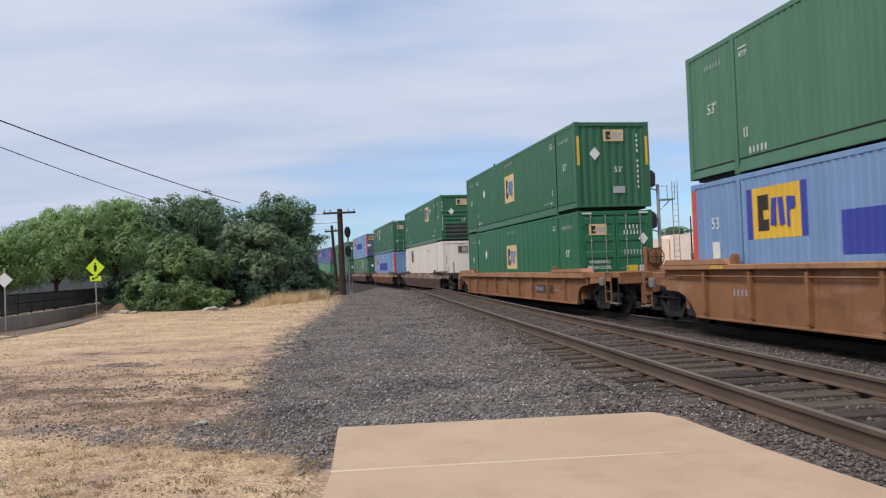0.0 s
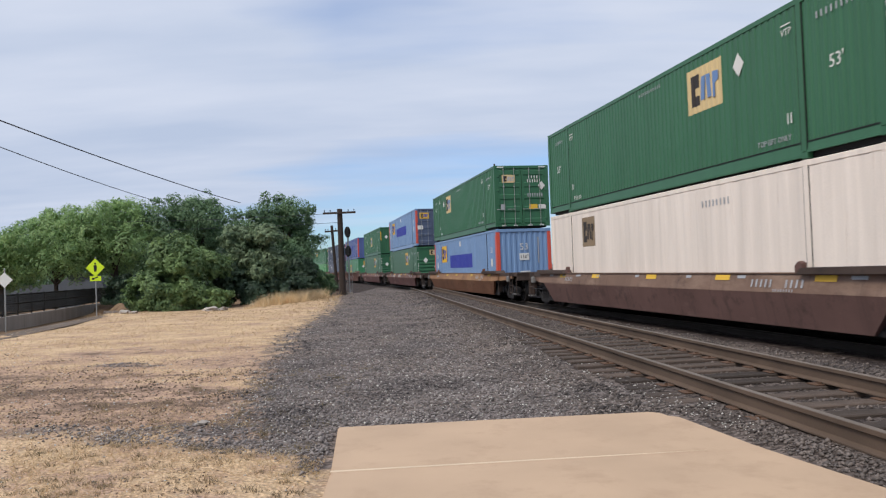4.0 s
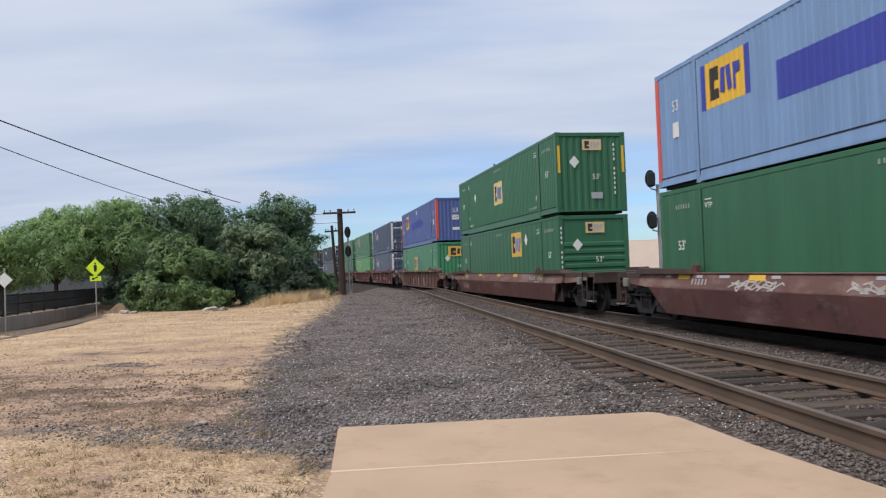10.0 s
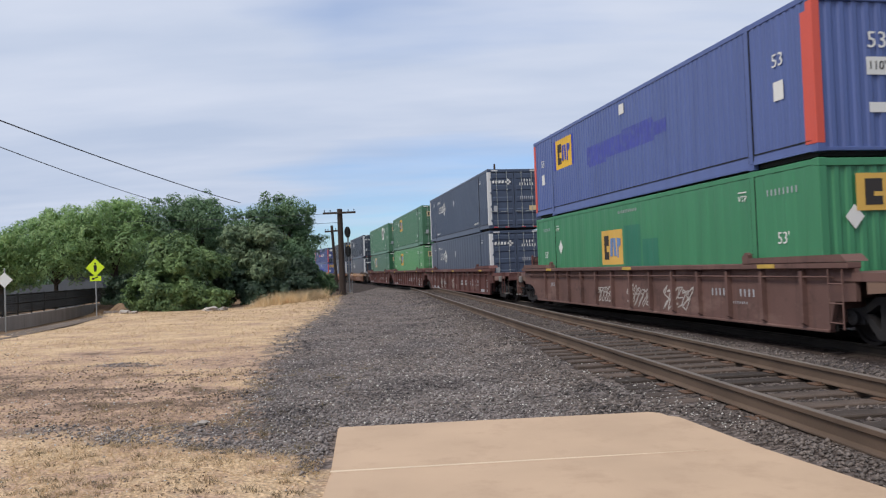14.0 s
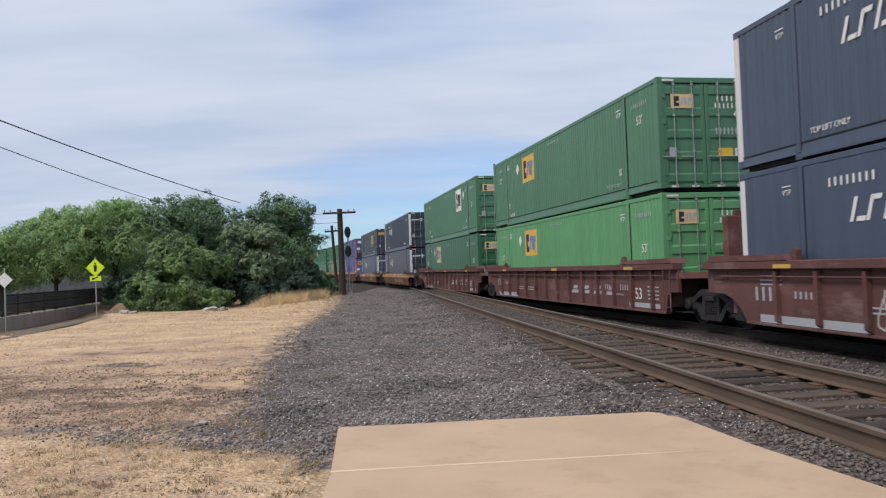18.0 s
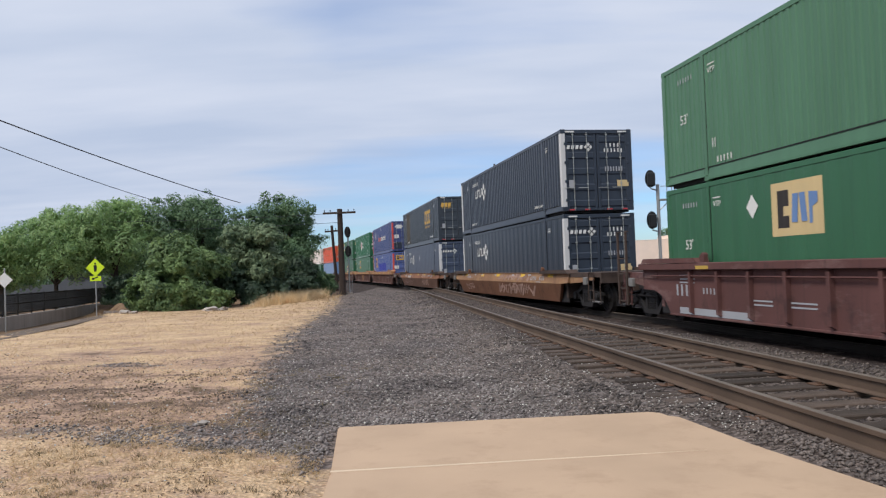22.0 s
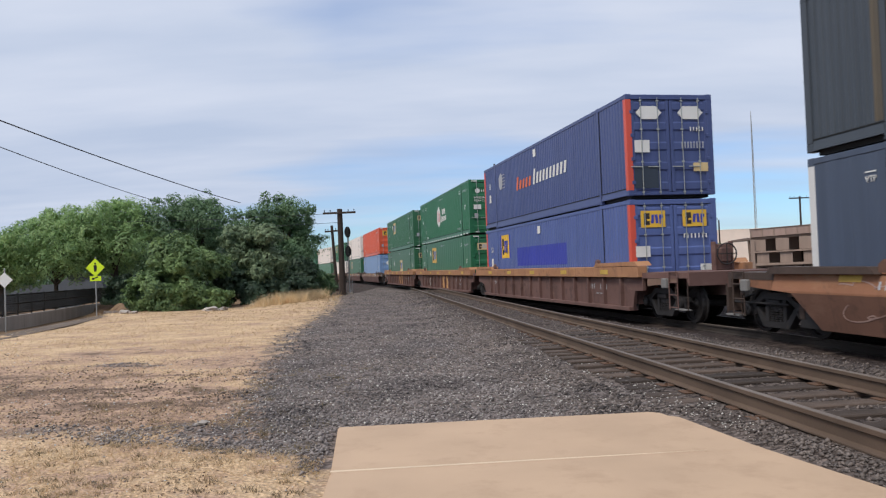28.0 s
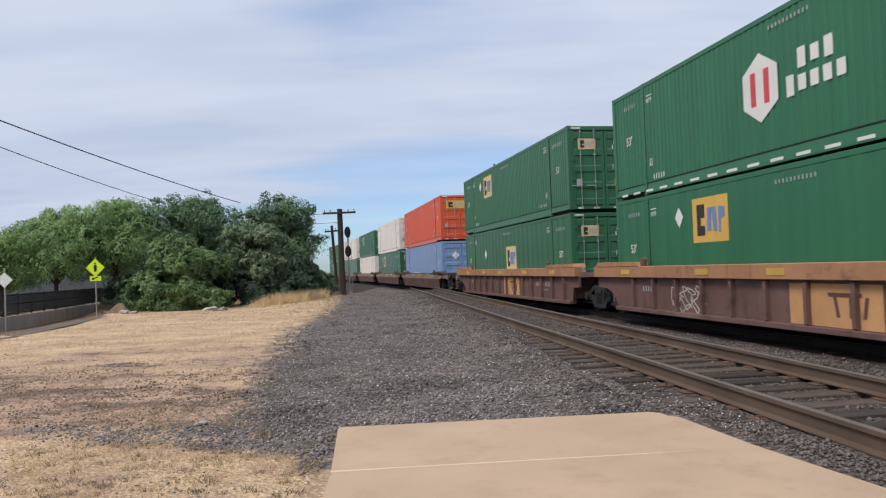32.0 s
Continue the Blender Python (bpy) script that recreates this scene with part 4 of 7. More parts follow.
def tree(x, y, h, blobs, count, leaf, label, seed, size=0.10, trunk=0.16, name="tree"):
    rng = np.random.default_rng(seed)
    t = tagged(empty(name, pose(x, y, 0.0)), label, "tree" if name == "tree" else "shrub")
    b = Builder()
    top = h * 0.55
    b.tube((0, 0, -0.2), (0.1, 0.05, top * 0.5), trunk, 9, trunk * 0.8)
    b.tube((0.1, 0.05, top * 0.5), (0.0, 0.1, h * 0.85), trunk * 0.8, 8, trunk * 0.25)
    part("trunk", b.mesh("trunk", True), BARK, t)
    for cx, cy, cz, rx, ry, rz in blobs:
        z0 = min(cz - rz * 0.5, top) * 0.6 + 0.1
        lb = Builder().tube((0.05, 0.03, max(0.2, z0)), (cx * 0.85, cy * 0.85, cz + rz * 0.2), trunk * 0.45, 6, trunk * 0.12)
        part("limb", lb.mesh("limb", True), BARK, t)
    rim = []
    for cx, cy, cz, rx, ry, rz in blobs:
        for _ in range(5):
            a, e = rng.uniform(0, 6.28), rng.uniform(-0.2, 1.4)
            q = rng.uniform(0.9, 1.15)
            rim.append((cx + rx * q * math.cos(a) * math.cos(e), cy + ry * q * math.sin(a) * math.cos(e), cz + rz * q * math.sin(e),
                        rx * rng.uniform(0.18, 0.40), ry * rng.uniform(0.18, 0.40), rz * rng.uniform(0.16, 0.36)))
    part("crown", foliage(rng, blobs + rim, int(count * 1.25), size), leaf, t)
    return t


def clumps(rng, n, w, d, z0, z1, r):
    out = []
    for _ in range(n):
        zz = rng.uniform(z0, z1)
        k = 1.0 - 0.32 * ((zz - z0) / max(0.1, z1 - z0)) ** 2
        out.append((rng.uniform(-w, w) * k, rng.uniform(-d, d) * k, zz, r * rng.uniform(0.75, 1.25), r * rng.uniform(0.75, 1.2), r * rng.uniform(0.6, 0.95)))
    return out


def woods():
    rng = random.Random(11)
    # x, y, height, half width, lowest clump, leaf, leaves, words
    rows = [
        (-30.0, 52.0, 4.9, 3.1, 2.2, LEAF_M, 15000, "broad green tree with a pale sunlit crown"),
        (-25.8, 51.0, 6.3, 3.1, 2.6, LEAF_M, 17000, "rounded green tree beside the road fence"),
        (-21.6, 50.5, 6.75, 3.1, 2.3, LEAF_M, 17000, "rounded mid-green tree behind the crossing sign"),
        (-16.7, 51.5, 6.8, 3.2, 1.6, LEAF_D, 19000, "dense dark green tree in the row"),
        (-10.1, 50.5, 6.7, 2.8, 0.9, LEAF_D, 19000, "tall dark green tree next to the track"),
        (-9.75, 51.5, 5.2, 1.3, 0.6, LEAF_D, 9000, "slim dark green tree at the end of the row"),
        (-33.5, 55.0, 5.0, 3.2, 1.6, LEAF_M, 12000, "broad green tree at the road"),
        (-13.6, 54.5, 5.4, 2.4, 1.0, LEAF_D, 12000, "dark green tree deep in the row"),
        (-23.5, 60.0, 6.4, 3.2, 1.0, LEAF_D, 10000, "dark tree standing behind the row"),
        (-35.0, 77.0, 5.5, 4.0, 0.3, LEAF_D, 9000, "dark low tree behind the road"),
        (-40.5, 76.0, 5.5, 4.0, 0.3, LEAF_D, 9000, "dark low tree at the far road side"),
        (-30.0, 75.0, 6.5, 4.0, 0.4, LEAF_D, 11000, "dark tree behind the low building"),
        (-19.0, 66.0, 6.5, 3.8, 1.0, LEAF_D, 9000, "dark tree far behind the row"),
        (-38.0, 70.0, 6.2, 4.0, 1.0, LEAF_D, 8000, "dark tree far beside the road"),
    ]
    for i, (x, y, h, w, z0, leaf, n, words) in enumerate(rows):
        bl = clumps(rng, 15, w * 0.78, w * 0.6, z0, h - 0.9, w * 0.46)
        bl.append((0, 0, h - 0.95, w * 0.55, w * 0.5, 0.85))
        tree(x, y, h, bl, int(n * (1.6 if y < 53 else 0.9)), leaf, words, 50 + i, 0.105 if y < 53 else 0.16)
    # rows of dark undergrowth carry painted shade in their leaves
    shrubs = [
        (-12.35, 36.6, 3.5, 2.2, LEAF_L, 30000, "leafy light green shrub in front of the trees"),
        (-9.85, 40.0, 4.15, 1.8, LEAF_S, 17000, "tall light green shrub with pale leaf tips"),
        (-13.9, 36.4, 2.1, 1.0, LEAF_SHADE, 8000, "low dark green shrub by the fence"),
        (-9.6, 48.6, 2.9, 1.4, LEAF_SHADE, 9000, "dark green shrub near the signal"),
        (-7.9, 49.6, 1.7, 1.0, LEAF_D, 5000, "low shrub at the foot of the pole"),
        (-20.9, 50.0, 2.1, 1.1, LEAF_SHADE, 6000, "dark undergrowth behind the crossing sign"),
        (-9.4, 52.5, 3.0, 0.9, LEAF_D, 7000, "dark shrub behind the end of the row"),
        (-12.2, 47.5, 3.4, 2.4, LEAF_SHADE, 12000, "dense dark shrub under the trees"),
        (-16.4, 47.0, 3.2, 2.2, LEAF_SHADE, 10000, "dark shrub under the row of trees"),
        (-8.75, 39.5, 1.7, 0.9, LEAF_SHADE, 6000, "low dark shrub behind the blond grass"),
        (-7.9, 43.0, 1.7, 0.9, LEAF_SHADE, 6000, "low dark shrub beside the pole"),
        (-9.75, 38.3, 1.5, 0.8, LEAF_SHADE, 5200, "low undergrowth darkened for shade before the silvery shrub"),
        (-11.4, 36.3, 1.2, 0.8, LEAF_SHADE, 5200, "low undergrowth darkened for shade beside the leafy shrub"),
        (-10.9, 39.0, 2.3, 1.3, LEAF_SHADE, 9000, "dark shrub between the larger bushes"),
    ]
    for i, (x, y, h, w, leaf, n, words) in enumerate(shrubs):
        bl = clumps(rng, 19, w * 0.74, w * 0.55, 1.5 if leaf is LEAF_S else 0.2, h - 0.5, w * 0.42)
        tree(x, y, h, bl, int(n * 1.5), leaf, words, 90 + i, 0.095, 0.06, "shrub")


woods()


# ---------------------------------------------------------------- background beyond the train
def ramp_structure():
    """Precast deck with a panelled, gently rising parapet over two rows of recessed bays."""
    s = tagged(empty("parking_deck", pose(30.6, 76.0, 0, 0, 0, -10)), "brown-grey concrete parking deck with a panelled parapet", "parking structure")
    n, bay = 9, 2.17
    rise = pose(0, 0, 0, 0, -2.5, 0)
    part("deck", Builder().box(0, n * bay, 0.1, 10, 3.20, 3.45).mesh("deck"), DECKC, s, m=rise)
    part("cap", Builder().bevel_box(-0.05, n * bay, -0.12, 0.22, 4.18, 4.27, 0.02).mesh("cap"), DECKC, s, "parapet capping", m=rise)
    panel = shared("deck_fascia", lambda: Builder().bevel_box(0.03, 1.085 - 0.03, -0.06, 0.12, 3.42, 4.178, 0.015).mesh("fascia_panel"))
    fin = shared("deck_fin", lambda: Builder().box(-0.045, 0.045, -0.13, 0.0, 3.40, 4.178).mesh("fin"))
    for k in range(int(n * bay / 1.085)):
        part("fascia_panel", panel, DECKP, s, m=rise @ pose(k * 1.085, 0, 0))
        part("fin", fin, DECKL, s, m=rise @ pose(k * 1.085, 0, 0))
        if k >= 7:
            for q in (0.27, 0.54, 0.81):
                part("fin", fin, DECKL, s, m=rise @ pose(k * 1.085 + q, 0, 0))
    part("back_wall", Builder().box(0, n * bay, 1.5, 1.7, -1.2, 3.19).mesh("back_wall"), DECKC, s, m=rise)
    part("ledge", Builder().bevel_box(0, n * bay, -0.16, 1.4, 1.86, 2.02, 0.02).mesh("ledge"), DECKL, s, m=pose(0, 0, 0, 0, -0.9, 0))
    part("lower_beam", Builder().bevel_box(0, n * bay, -0.10, 0.3, 0.62, 0.86, 0.02).mesh("lower_beam"), DECKL, s)
    for i in range(n):
        top = 3.19 + 0.0437 * i * bay
        part("wall_panel", Builder().bevel_box(0.0, 1.22, 0.0, 0.14, 2.02 + 0.0157 * (i + 1) * bay, top, 0.02).mesh("wall_panel"), DECKL, s, m=pose(i * bay, 0.02, 0))
        part("side_wall", Builder().box(1.08, 1.215, 0.16, 1.4, 2.02 + 0.0157 * (i + 1) * bay, top).mesh("side_wall"), DECKL, s, m=pose(i * bay, 0.0, 0))
        part("wall_panel", shared("deck_panel", lambda: Builder().bevel_box(0.35, 1.5, 0.0, 0.14, 0.86, 1.87, 0.02).mesh("wall_panel")), DECKL, s, m=pose(i * bay, 0.02, 0))
    for i in range(0, n + 1, 3):
        part("column", Builder().bevel_box(-0.16, 0.16, -0.10, 0.4, -0.2, 3.19 + 0.0437 * i * bay, 0.03).mesh("column"), DECKL, s, m=pose(i * bay, -0.05, 0))


ramp_structure()


def house(name, x, y, w, d, h, rot, m, label, win):
    s = tagged(empty(name, pose(x, y, 0, 0, 0, rot)), label, "building")
    part("wall", Builder().box(0, w, 0, d, -0.2, h).mesh("wall"), m, s)
    part("roof", Builder().bevel_box(-0.03, w + 0.03, -0.03, d + 0.03, h, h + 0.12, 0.02).mesh("roof"), m, s, "flat roof with a parapet band")
    for i in range(win):
        wx = (i + 0.5) * w / win
        fr = part("window", Builder().box(wx - 0.8, wx + 0.8, -0.03, 0.05, h * 0.45, h * 0.75).mesh("window"), MARK_S, s)
        part("pane", Builder().box(wx - 0.7, wx + 0.7, -0.045, -0.031, h * 0.47, h * 0.73).mesh("pane"), BLACK, fr)


house("building", 76.6, 148.0, 22.0, 15.0, 10.25, -27, STUCCO, "peach stucco commercial building far behind the track", 0)
house("building", 86.6, 142.0, 12.0, 0.8, 9.2, -27, DECKC, "brown brick front of a far building", 0)
house("building", 51.5, 146.0, 12.5, 12.0, 6.75, 0, STUCCO_W, "pale pink stucco building far behind the track", 0)
house("building", 30.0, 153.0, 15.0, 8.0, 5.55, 0, STUCCO_W, "long low pale wall-like building behind the track", 0)
house("building", 45.2, 150.0, 5.6, 12.0, 6.35, 0, STUCCO_W, "low pale building far behind the track", 0)


def antenna():
    a = tagged(empty("antenna_mast", pose(61.2, 150.0, 0.4)), "thin steel lattice antenna mast", "antenna")
    b = Builder()
    for k in range(3):
        q = 2 * math.pi * k / 3
        b.tube((0.28 * math.cos(q), 0.28 * math.sin(q), 0), (0.10 * math.cos(q), 0.10 * math.sin(q), 27), 0.045, 5)
    part("mast", b.mesh("mast"), GALV, a)
    b = Builder()
    for i in range(26):
        z = 1.0 * i + 0.3
        r0, r1 = 0.28 - 0.18 * z / 27, 0.28 - 0.18 * (z + 1) / 27
        for k in range(3):
            q, w = 2 * math.pi * k / 3, 2 * math.pi * (k + 1) / 3
            b.tube((r0 * math.cos(q), r0 * math.sin(q), z), (r1 * math.cos(w), r1 * math.sin(w), z + 1), 0.025, 4)
    part("lattice", b.mesh("lattice"), GALV, a)
    part("whip", Builder().tube((0, 0, 26.5), (0, 0, 29.6), 0.12, 6, 0.05).mesh("whip"), GALV, a, "slim aerial at the tip")


antenna()
utility_pole(41.9, 120.0, 0.0, 7.95, 0.14, 0, [(7.6, 1.1, -0.15), (6.9, 0.8, -0.15)], "far wooden utility pole with two crossarms")
utility_pole(43.2, 120.0, 0.0, 7.5, 0.13, 0, [], "far plain wooden pole")
utility_pole(38.8, 120.0, 0.0, 8.2, 0.13, 0, [], "far plain wooden pole")
utility_pole(4.4, 62.0, 0.0, 9.8, 0.10, 0, [], "tall dark pole behind the passing train")
utility_pole(35.7, 76.5, 0.0, 7.4, 0.11, 0, [(7.2, 1.15, -0.15)], "wooden utility pole with a wide crossarm")
utility_pole(41.3, 75.6, 0.0, 8.15, 0.11, 0, [(5.1, 0.35, -0.13)], "plain dark wooden pole")
tree(84.6, 150.0, 14.1, [(0, 0, 12.0, 1.3, 1.3, 1.5), (-0.9, 0, 11.2, 1.1, 1.1, 0.9), (1.1, 0, 11.5, 1.1, 1.1, 0.9), (0.2, 0, 13.2, 0.8, 0.8, 0.8)], 4200, LEAF_D, "dark pine-like tree above a far roof", 140, 0.2, 0.25)
tree(51.5, 170.0, 9.0, [(-1.5, 0, 7.6, 2.4, 1.6, 1.0), (0.8, 0, 7.8, 2.2, 1.6, 1.1)], 2500, LEAF_D, "far dark green tree behind a pale building", 142, 0.22, 0.2)
tree(34.0, 100.0, 4.0, clumps(random.Random(5), 6, 1.6, 1.2, 0.6, 3.0, 0.9), 4000, LEAF_D, "dark bush beyond the train", 141, 0.14, 0.1)


# ---------------------------------------------------------------- loose stones, straw
def stones(rng, xs, ys, sizes, name, material, label):
    n = len(xs)
    zs = gz_fast(xs, ys)
    base = np.array([(1, 0, 0), (0, 1, 0), (-1, 0, 0), (0, -1, 0), (0, 0, 0.85), (0, 0, -0.6)], float)
    faces = np.array([(0, 1, 4), (1, 2, 4), (2, 3, 4), (3, 0, 4), (1, 0, 5), (2, 1, 5), (3, 2, 5), (0, 3, 5)])
    a = rng.uniform(0, 6.28, n)
    sc = np.stack([sizes * rng.uniform(0.7, 1.3, n), sizes * rng.uniform(0.7, 1.3, n), sizes * rng.uniform(0.5, 1.0, n)], 1)
    V = base[None] * sc[:, None, :] * rng.uniform(0.7, 1.25, (n, 6, 1))
    c, s = np.cos(a)[:, None], np.sin(a)[:, None]
    tilt = rng.uniform(-0.5, 0.5, n)[:, None]
    x = V[:, :, 0] * c - V[:, :, 1] * s
    y = V[:, :, 0] * s + V[:, :, 1] * c
    z = V[:, :, 2] + x * tilt
    V = np.stack([x + xs[:, None], y + ys[:, None], z + zs[:, None] + sizes[:, None] * 0.25], 2)
    F = faces[None] + (np.arange(n) * 6)[:, None, None]
    ob = part(name, soup(name, V.reshape(-1, 3), F.reshape(-1, 3)), material)
    return tagged(ob, label, "gravel", kind="stuff")


def scatter():
    rng = np.random.default_rng(8)
    # nearer ground gets more stones: distances spread evenly in the logarithm
    n = 150000
    y = np.exp(rng.uniform(np.log(4.2), np.log(46), n))
    x = rng.uniform(-1, 1, n) * (0.62 * y) + 0.5
    edge = np.array([grass_edge(b) for b in y])
    dry = np.array([dryness(a, b) for a, b in zip(x, y)])
    keep = (dry + rng.normal(scale=0.16, size=n) + 0.14 * np.sin(x * 4.1 + y) * np.sin(y * 3.7 - x) < 0.46) & ~in_slab(x, y)
    c = near_center(y)
    d = abs(x - c)
    keep &= ~((abs(d - 0.7535) < 0.10)) & (x < c + 4.5)
    keep &= ~((d < 1.45) & (rng.uniform(0, 1, n) < np.where(x < c - 0.85, np.interp(y, [5, 8, 13, 18], [0.0, 0.72, 0.75, 0.1]), np.interp(y, [10, 18], [0.72, 0.4]))))
    keep &= np.array([track_gap(a, b) for a, b in zip(x, y)]) > 2.5 + rng.uniform(0, 0.7, n)
    x, y, c = x[keep], y[keep], c[keep]
    size = rng.uniform(0.006, 0.019, len(x)) * (1 + y / 32) * rng.choice([0.8, 1.0, 1.5], len(x), p=[0.5, 0.4, 0.1])
    bed = x > c - 2.0 + rng.normal(scale=0.35, size=len(x))
    stones(rng, x[~bed], y[~bed], size[~bed], "gravel", GRAVEL, "loose dark crushed stones beside the track")
    stones(rng, x[bed], y[bed], size[bed] * 1.15, "track_gravel", BALLAST, "brown crushed gravel in the empty track")
    n = 13000
    y = np.exp(rng.uniform(np.log(4.5), np.log(30), n))
    x = rng.uniform(-1, 0.7, n) * (0.6 * y)
    dry = np.array([dryness(a, b) for a, b in zip(x, y)])
    keep = ~in_slab(x, y) & (abs(x - near_center(y)) > 0.9) & (x < near_center(y) + 1.5) & ((dry < 0.6) | (rng.uniform(0, 1, n) < np.where(y < 6.8, 0.10, 0.25)))
    x, y = x[keep], y[keep]
    stones(rng, x, y, rng.uniform(0.004, 0.019, len(x)) * np.clip(y / 9, 0.55, 1.0), "pale_gravel", GRAVEL_W, "scattered pale stones and shell bits")
    n = 26000
    y = np.exp(rng.uniform(np.log(4.5), np.log(30), n))
    x = -rng.uniform(0, 1, n) * (0.62 * y)
    dry = np.array([dryness(a, b) for a, b in zip(x, y)])
    clump = np.sin(x * 1.9 + y) * np.sin(y * 2.3 - x * 0.7)
    belt = np.interp(y, [4, 6.5, 8, 12, 15, 22], [-0.5, -0.1, 1.0, 1.0, -0.1, -2.0])
    keep = ~in_slab(x, y) & (dry > 0.3) & (clump + belt + rng.uniform(-0.8, 0.8, n) > 0.75)
    x, y = x[keep], y[keep]
    stones(rng, x, y, rng.uniform(0.004, 0.019, len(x)) * np.clip(y / 9, 0.5, 1.1), "soil_clods", CLODS, "dark clods and dry litter on bare soil")
    # straw blades
    n = 260000
    y = np.exp(rng.uniform(np.log(4.3), np.log(50), n))
    x = -rng.uniform(-0.02, 1, n) * (0.62 * y) + 0.3
    dry = np.array([dryness(a, b) for a, b in zip(x, y)])
    patch = np.sin(x * 1.1 + 0.6 * y) * np.sin(y * 0.9 - 0.4 * x) + 0.5 * np.sin(x * 3.1) * np.sin(y * 2.3)
    dens = np.clip(0.10 + 0.30 * patch + 0.014 * y, 0.02, 1.0)
    dens = np.where(y > 12.0, dens * 0.6, dens)
    dens = np.where(y < 7.0, np.clip(0.35 + 0.3 * patch, 0.05, 1), dens)
    keep = (dry > 0.45) & (rng.uniform(0, 1, n) < dens) & ~in_slab(x, y) & (y < np.array([shade_edge(a) for a in x]) + np.where(x > -8.8, 0.8, 0.2))
    x, y = x[keep], y[keep]
    z = gz_fast(x, y)
    n = len(x)
    h = rng.uniform(0.010, 0.040, n) * (0.7 + y / 26) * np.where((y < 7.2) & (rng.uniform(0, 1, n) < 0.3), 1.9, 1.0)
    tall = (y > 38) & (x > -8.8) & (rng.uniform(0, 1, n) < 0.25)
    h = np.where(tall, rng.uniform(0.1, 0.35, n), h)
    lean = rng.normal(scale=1.3, size=(n, 2)) * h[:, None]
    wid = (0.0016 + 0.00045 * y)
    a = rng.uniform(0, 6.28, n)
    u = np.stack([np.cos(a), np.sin(a), np.zeros(n)], 1) * wid[:, None]
    p = np.stack([x, y, z - 0.01], 1)
    tip = p + np.concatenate([lean, h[:, None]], 1)
    V = np.stack([p - u, p + u, tip], 1)
    # taller blond tufts before the shrubs and round the pole
    k = 9000
    tx = rng.uniform(-8.9, -6.75, k)
    ty = np.array([shade_edge(a) for a in tx]) - 0.3 + rng.normal(scale=0.9, size=k)
    keep = np.sin(tx * 6.1 + 1.0) * np.sin(ty * 2.9) + rng.uniform(-0.5, 0.5, k) > 0.15
    tx, ty = tx[keep], ty[keep]
    k = len(tx)
    th = rng.uniform(0.10, 0.75, k) * np.interp(tx, [-8.9, -8.2, -6.9, -6.2], [0.4, 1.0, 1.0, 0.5])
    ta = rng.uniform(0, 6.28, k)
    tp = np.stack([tx, ty, gz_fast(tx, ty) - 0.02], 1)
    tu = np.stack([np.cos(ta), np.sin(ta), np.zeros(k)], 1) * 0.014
    tt = tp + np.concatenate([rng.normal(scale=0.42, size=(k, 2)) * th[:, None], th[:, None]], 1)
    T = np.stack([tp - tu, tp + tu, tt], 1)
    # low weedy tufts in the near straw and along the gravel
    m = 150
    cx = np.concatenate([rng.uniform(-3.9, -0.95, m), rng.uniform(-4.6, -1.2, m)])
    cy = np.concatenate([rng.uniform(4.9, 6.9, m), rng.uniform(6.9, 12.5, m)])
    ok = ~in_slab(cx - 0.05, cy) & ~in_slab(cx + 0.08, cy)
    cx, cy = cx[ok], cy[ok]
    per = 34
    bx = np.repeat(cx, per) + rng.normal(scale=0.035, size=len(cx) * per)
    by = np.repeat(cy, per) + rng.normal(scale=0.025, size=len(cx) * per)
    bz = np.repeat(gz_fast(cx, cy), per)
    q = len(bx)
    bh = rng.uniform(0.012, 0.055, q) * np.repeat(rng.uniform(0.5, 1.3, len(cx)), per)
    ba = rng.uniform(0, 6.28, q)
    bp = np.stack([bx, by, bz - 0.012], 1)
    bu = np.stack([np.cos(ba), np.sin(ba), np.zeros(q)], 1) * 0.0032
    bt = bp + np.concatenate([rng.normal(scale=0.8, size=(q, 2)) * bh[:, None], bh[:, None] + 0.01], 1)
    W = np.stack([bp - bu, bp + bu, bt], 1)
    ob = part("weed_tufts", soup("weed_tufts", W.reshape(-1, 3), np.arange(3 * q).reshape(-1, 3)), WEED)
    tagged(ob, "low withered weed tufts among gravel and straw", "grass", kind="stuff")
    ob = part("tall_grass", soup("tall_grass", T.reshape(-1, 3), np.arange(3 * k).reshape(-1, 3)), BLOND)
    tagged(ob, "tufts of tall blond dry grass by the shrubs", "grass", kind="stuff")
    ob = part("dry_grass", soup("dry_grass", V.reshape(-1, 3), np.arange(3 * n).reshape(-1, 3)), STRAW)
    tagged(ob, "short dry straw-coloured grass blades", "grass", kind="stuff")


scatter()


def boulders():
    rng = random.Random(21)
    for x, y, r in ((-10.3, 34.3, 0.25), (-9.85, 34.1, 0.20), (-10.7, 34.6, 0.20), (-9.2, 37.9, 0.24), (-14.0, 33.6, 0.20), (-13.5, 33.4, 0.16), (-2.52, 7.88, 0.06)):
        bm = bmesh.new()
        bmesh.ops.create_icosphere(bm, subdivisions=2, radius=r)
        k = rng.uniform(0, 50)
        for v in bm.verts:
            v.co *= 1 + 0.95 * noise.noise(v.co * (1.1 / r) + Vector((k, 0, 0)))
            v.co.z *= 0.50
            v.co.x *= 1.25
        me = bpy.data.meshes.new("boulder")
        bm.to_mesh(me)
        bm.free()
        ob = part("boulder", me, ROCK, m=pose(x, y, ground_z(x, y) + r * 0.2, 0, 0, rng.uniform(0, 360)))
        tagged(ob, "pale grey rock lying in the dry grass", "rock", group="rocks in the grass")


boulders()


# ---------------------------------------------------------------- containers
CL, CW, CHT = 16.154, 2.59, 2.896
HX, HY = CL / 2, CW / 2


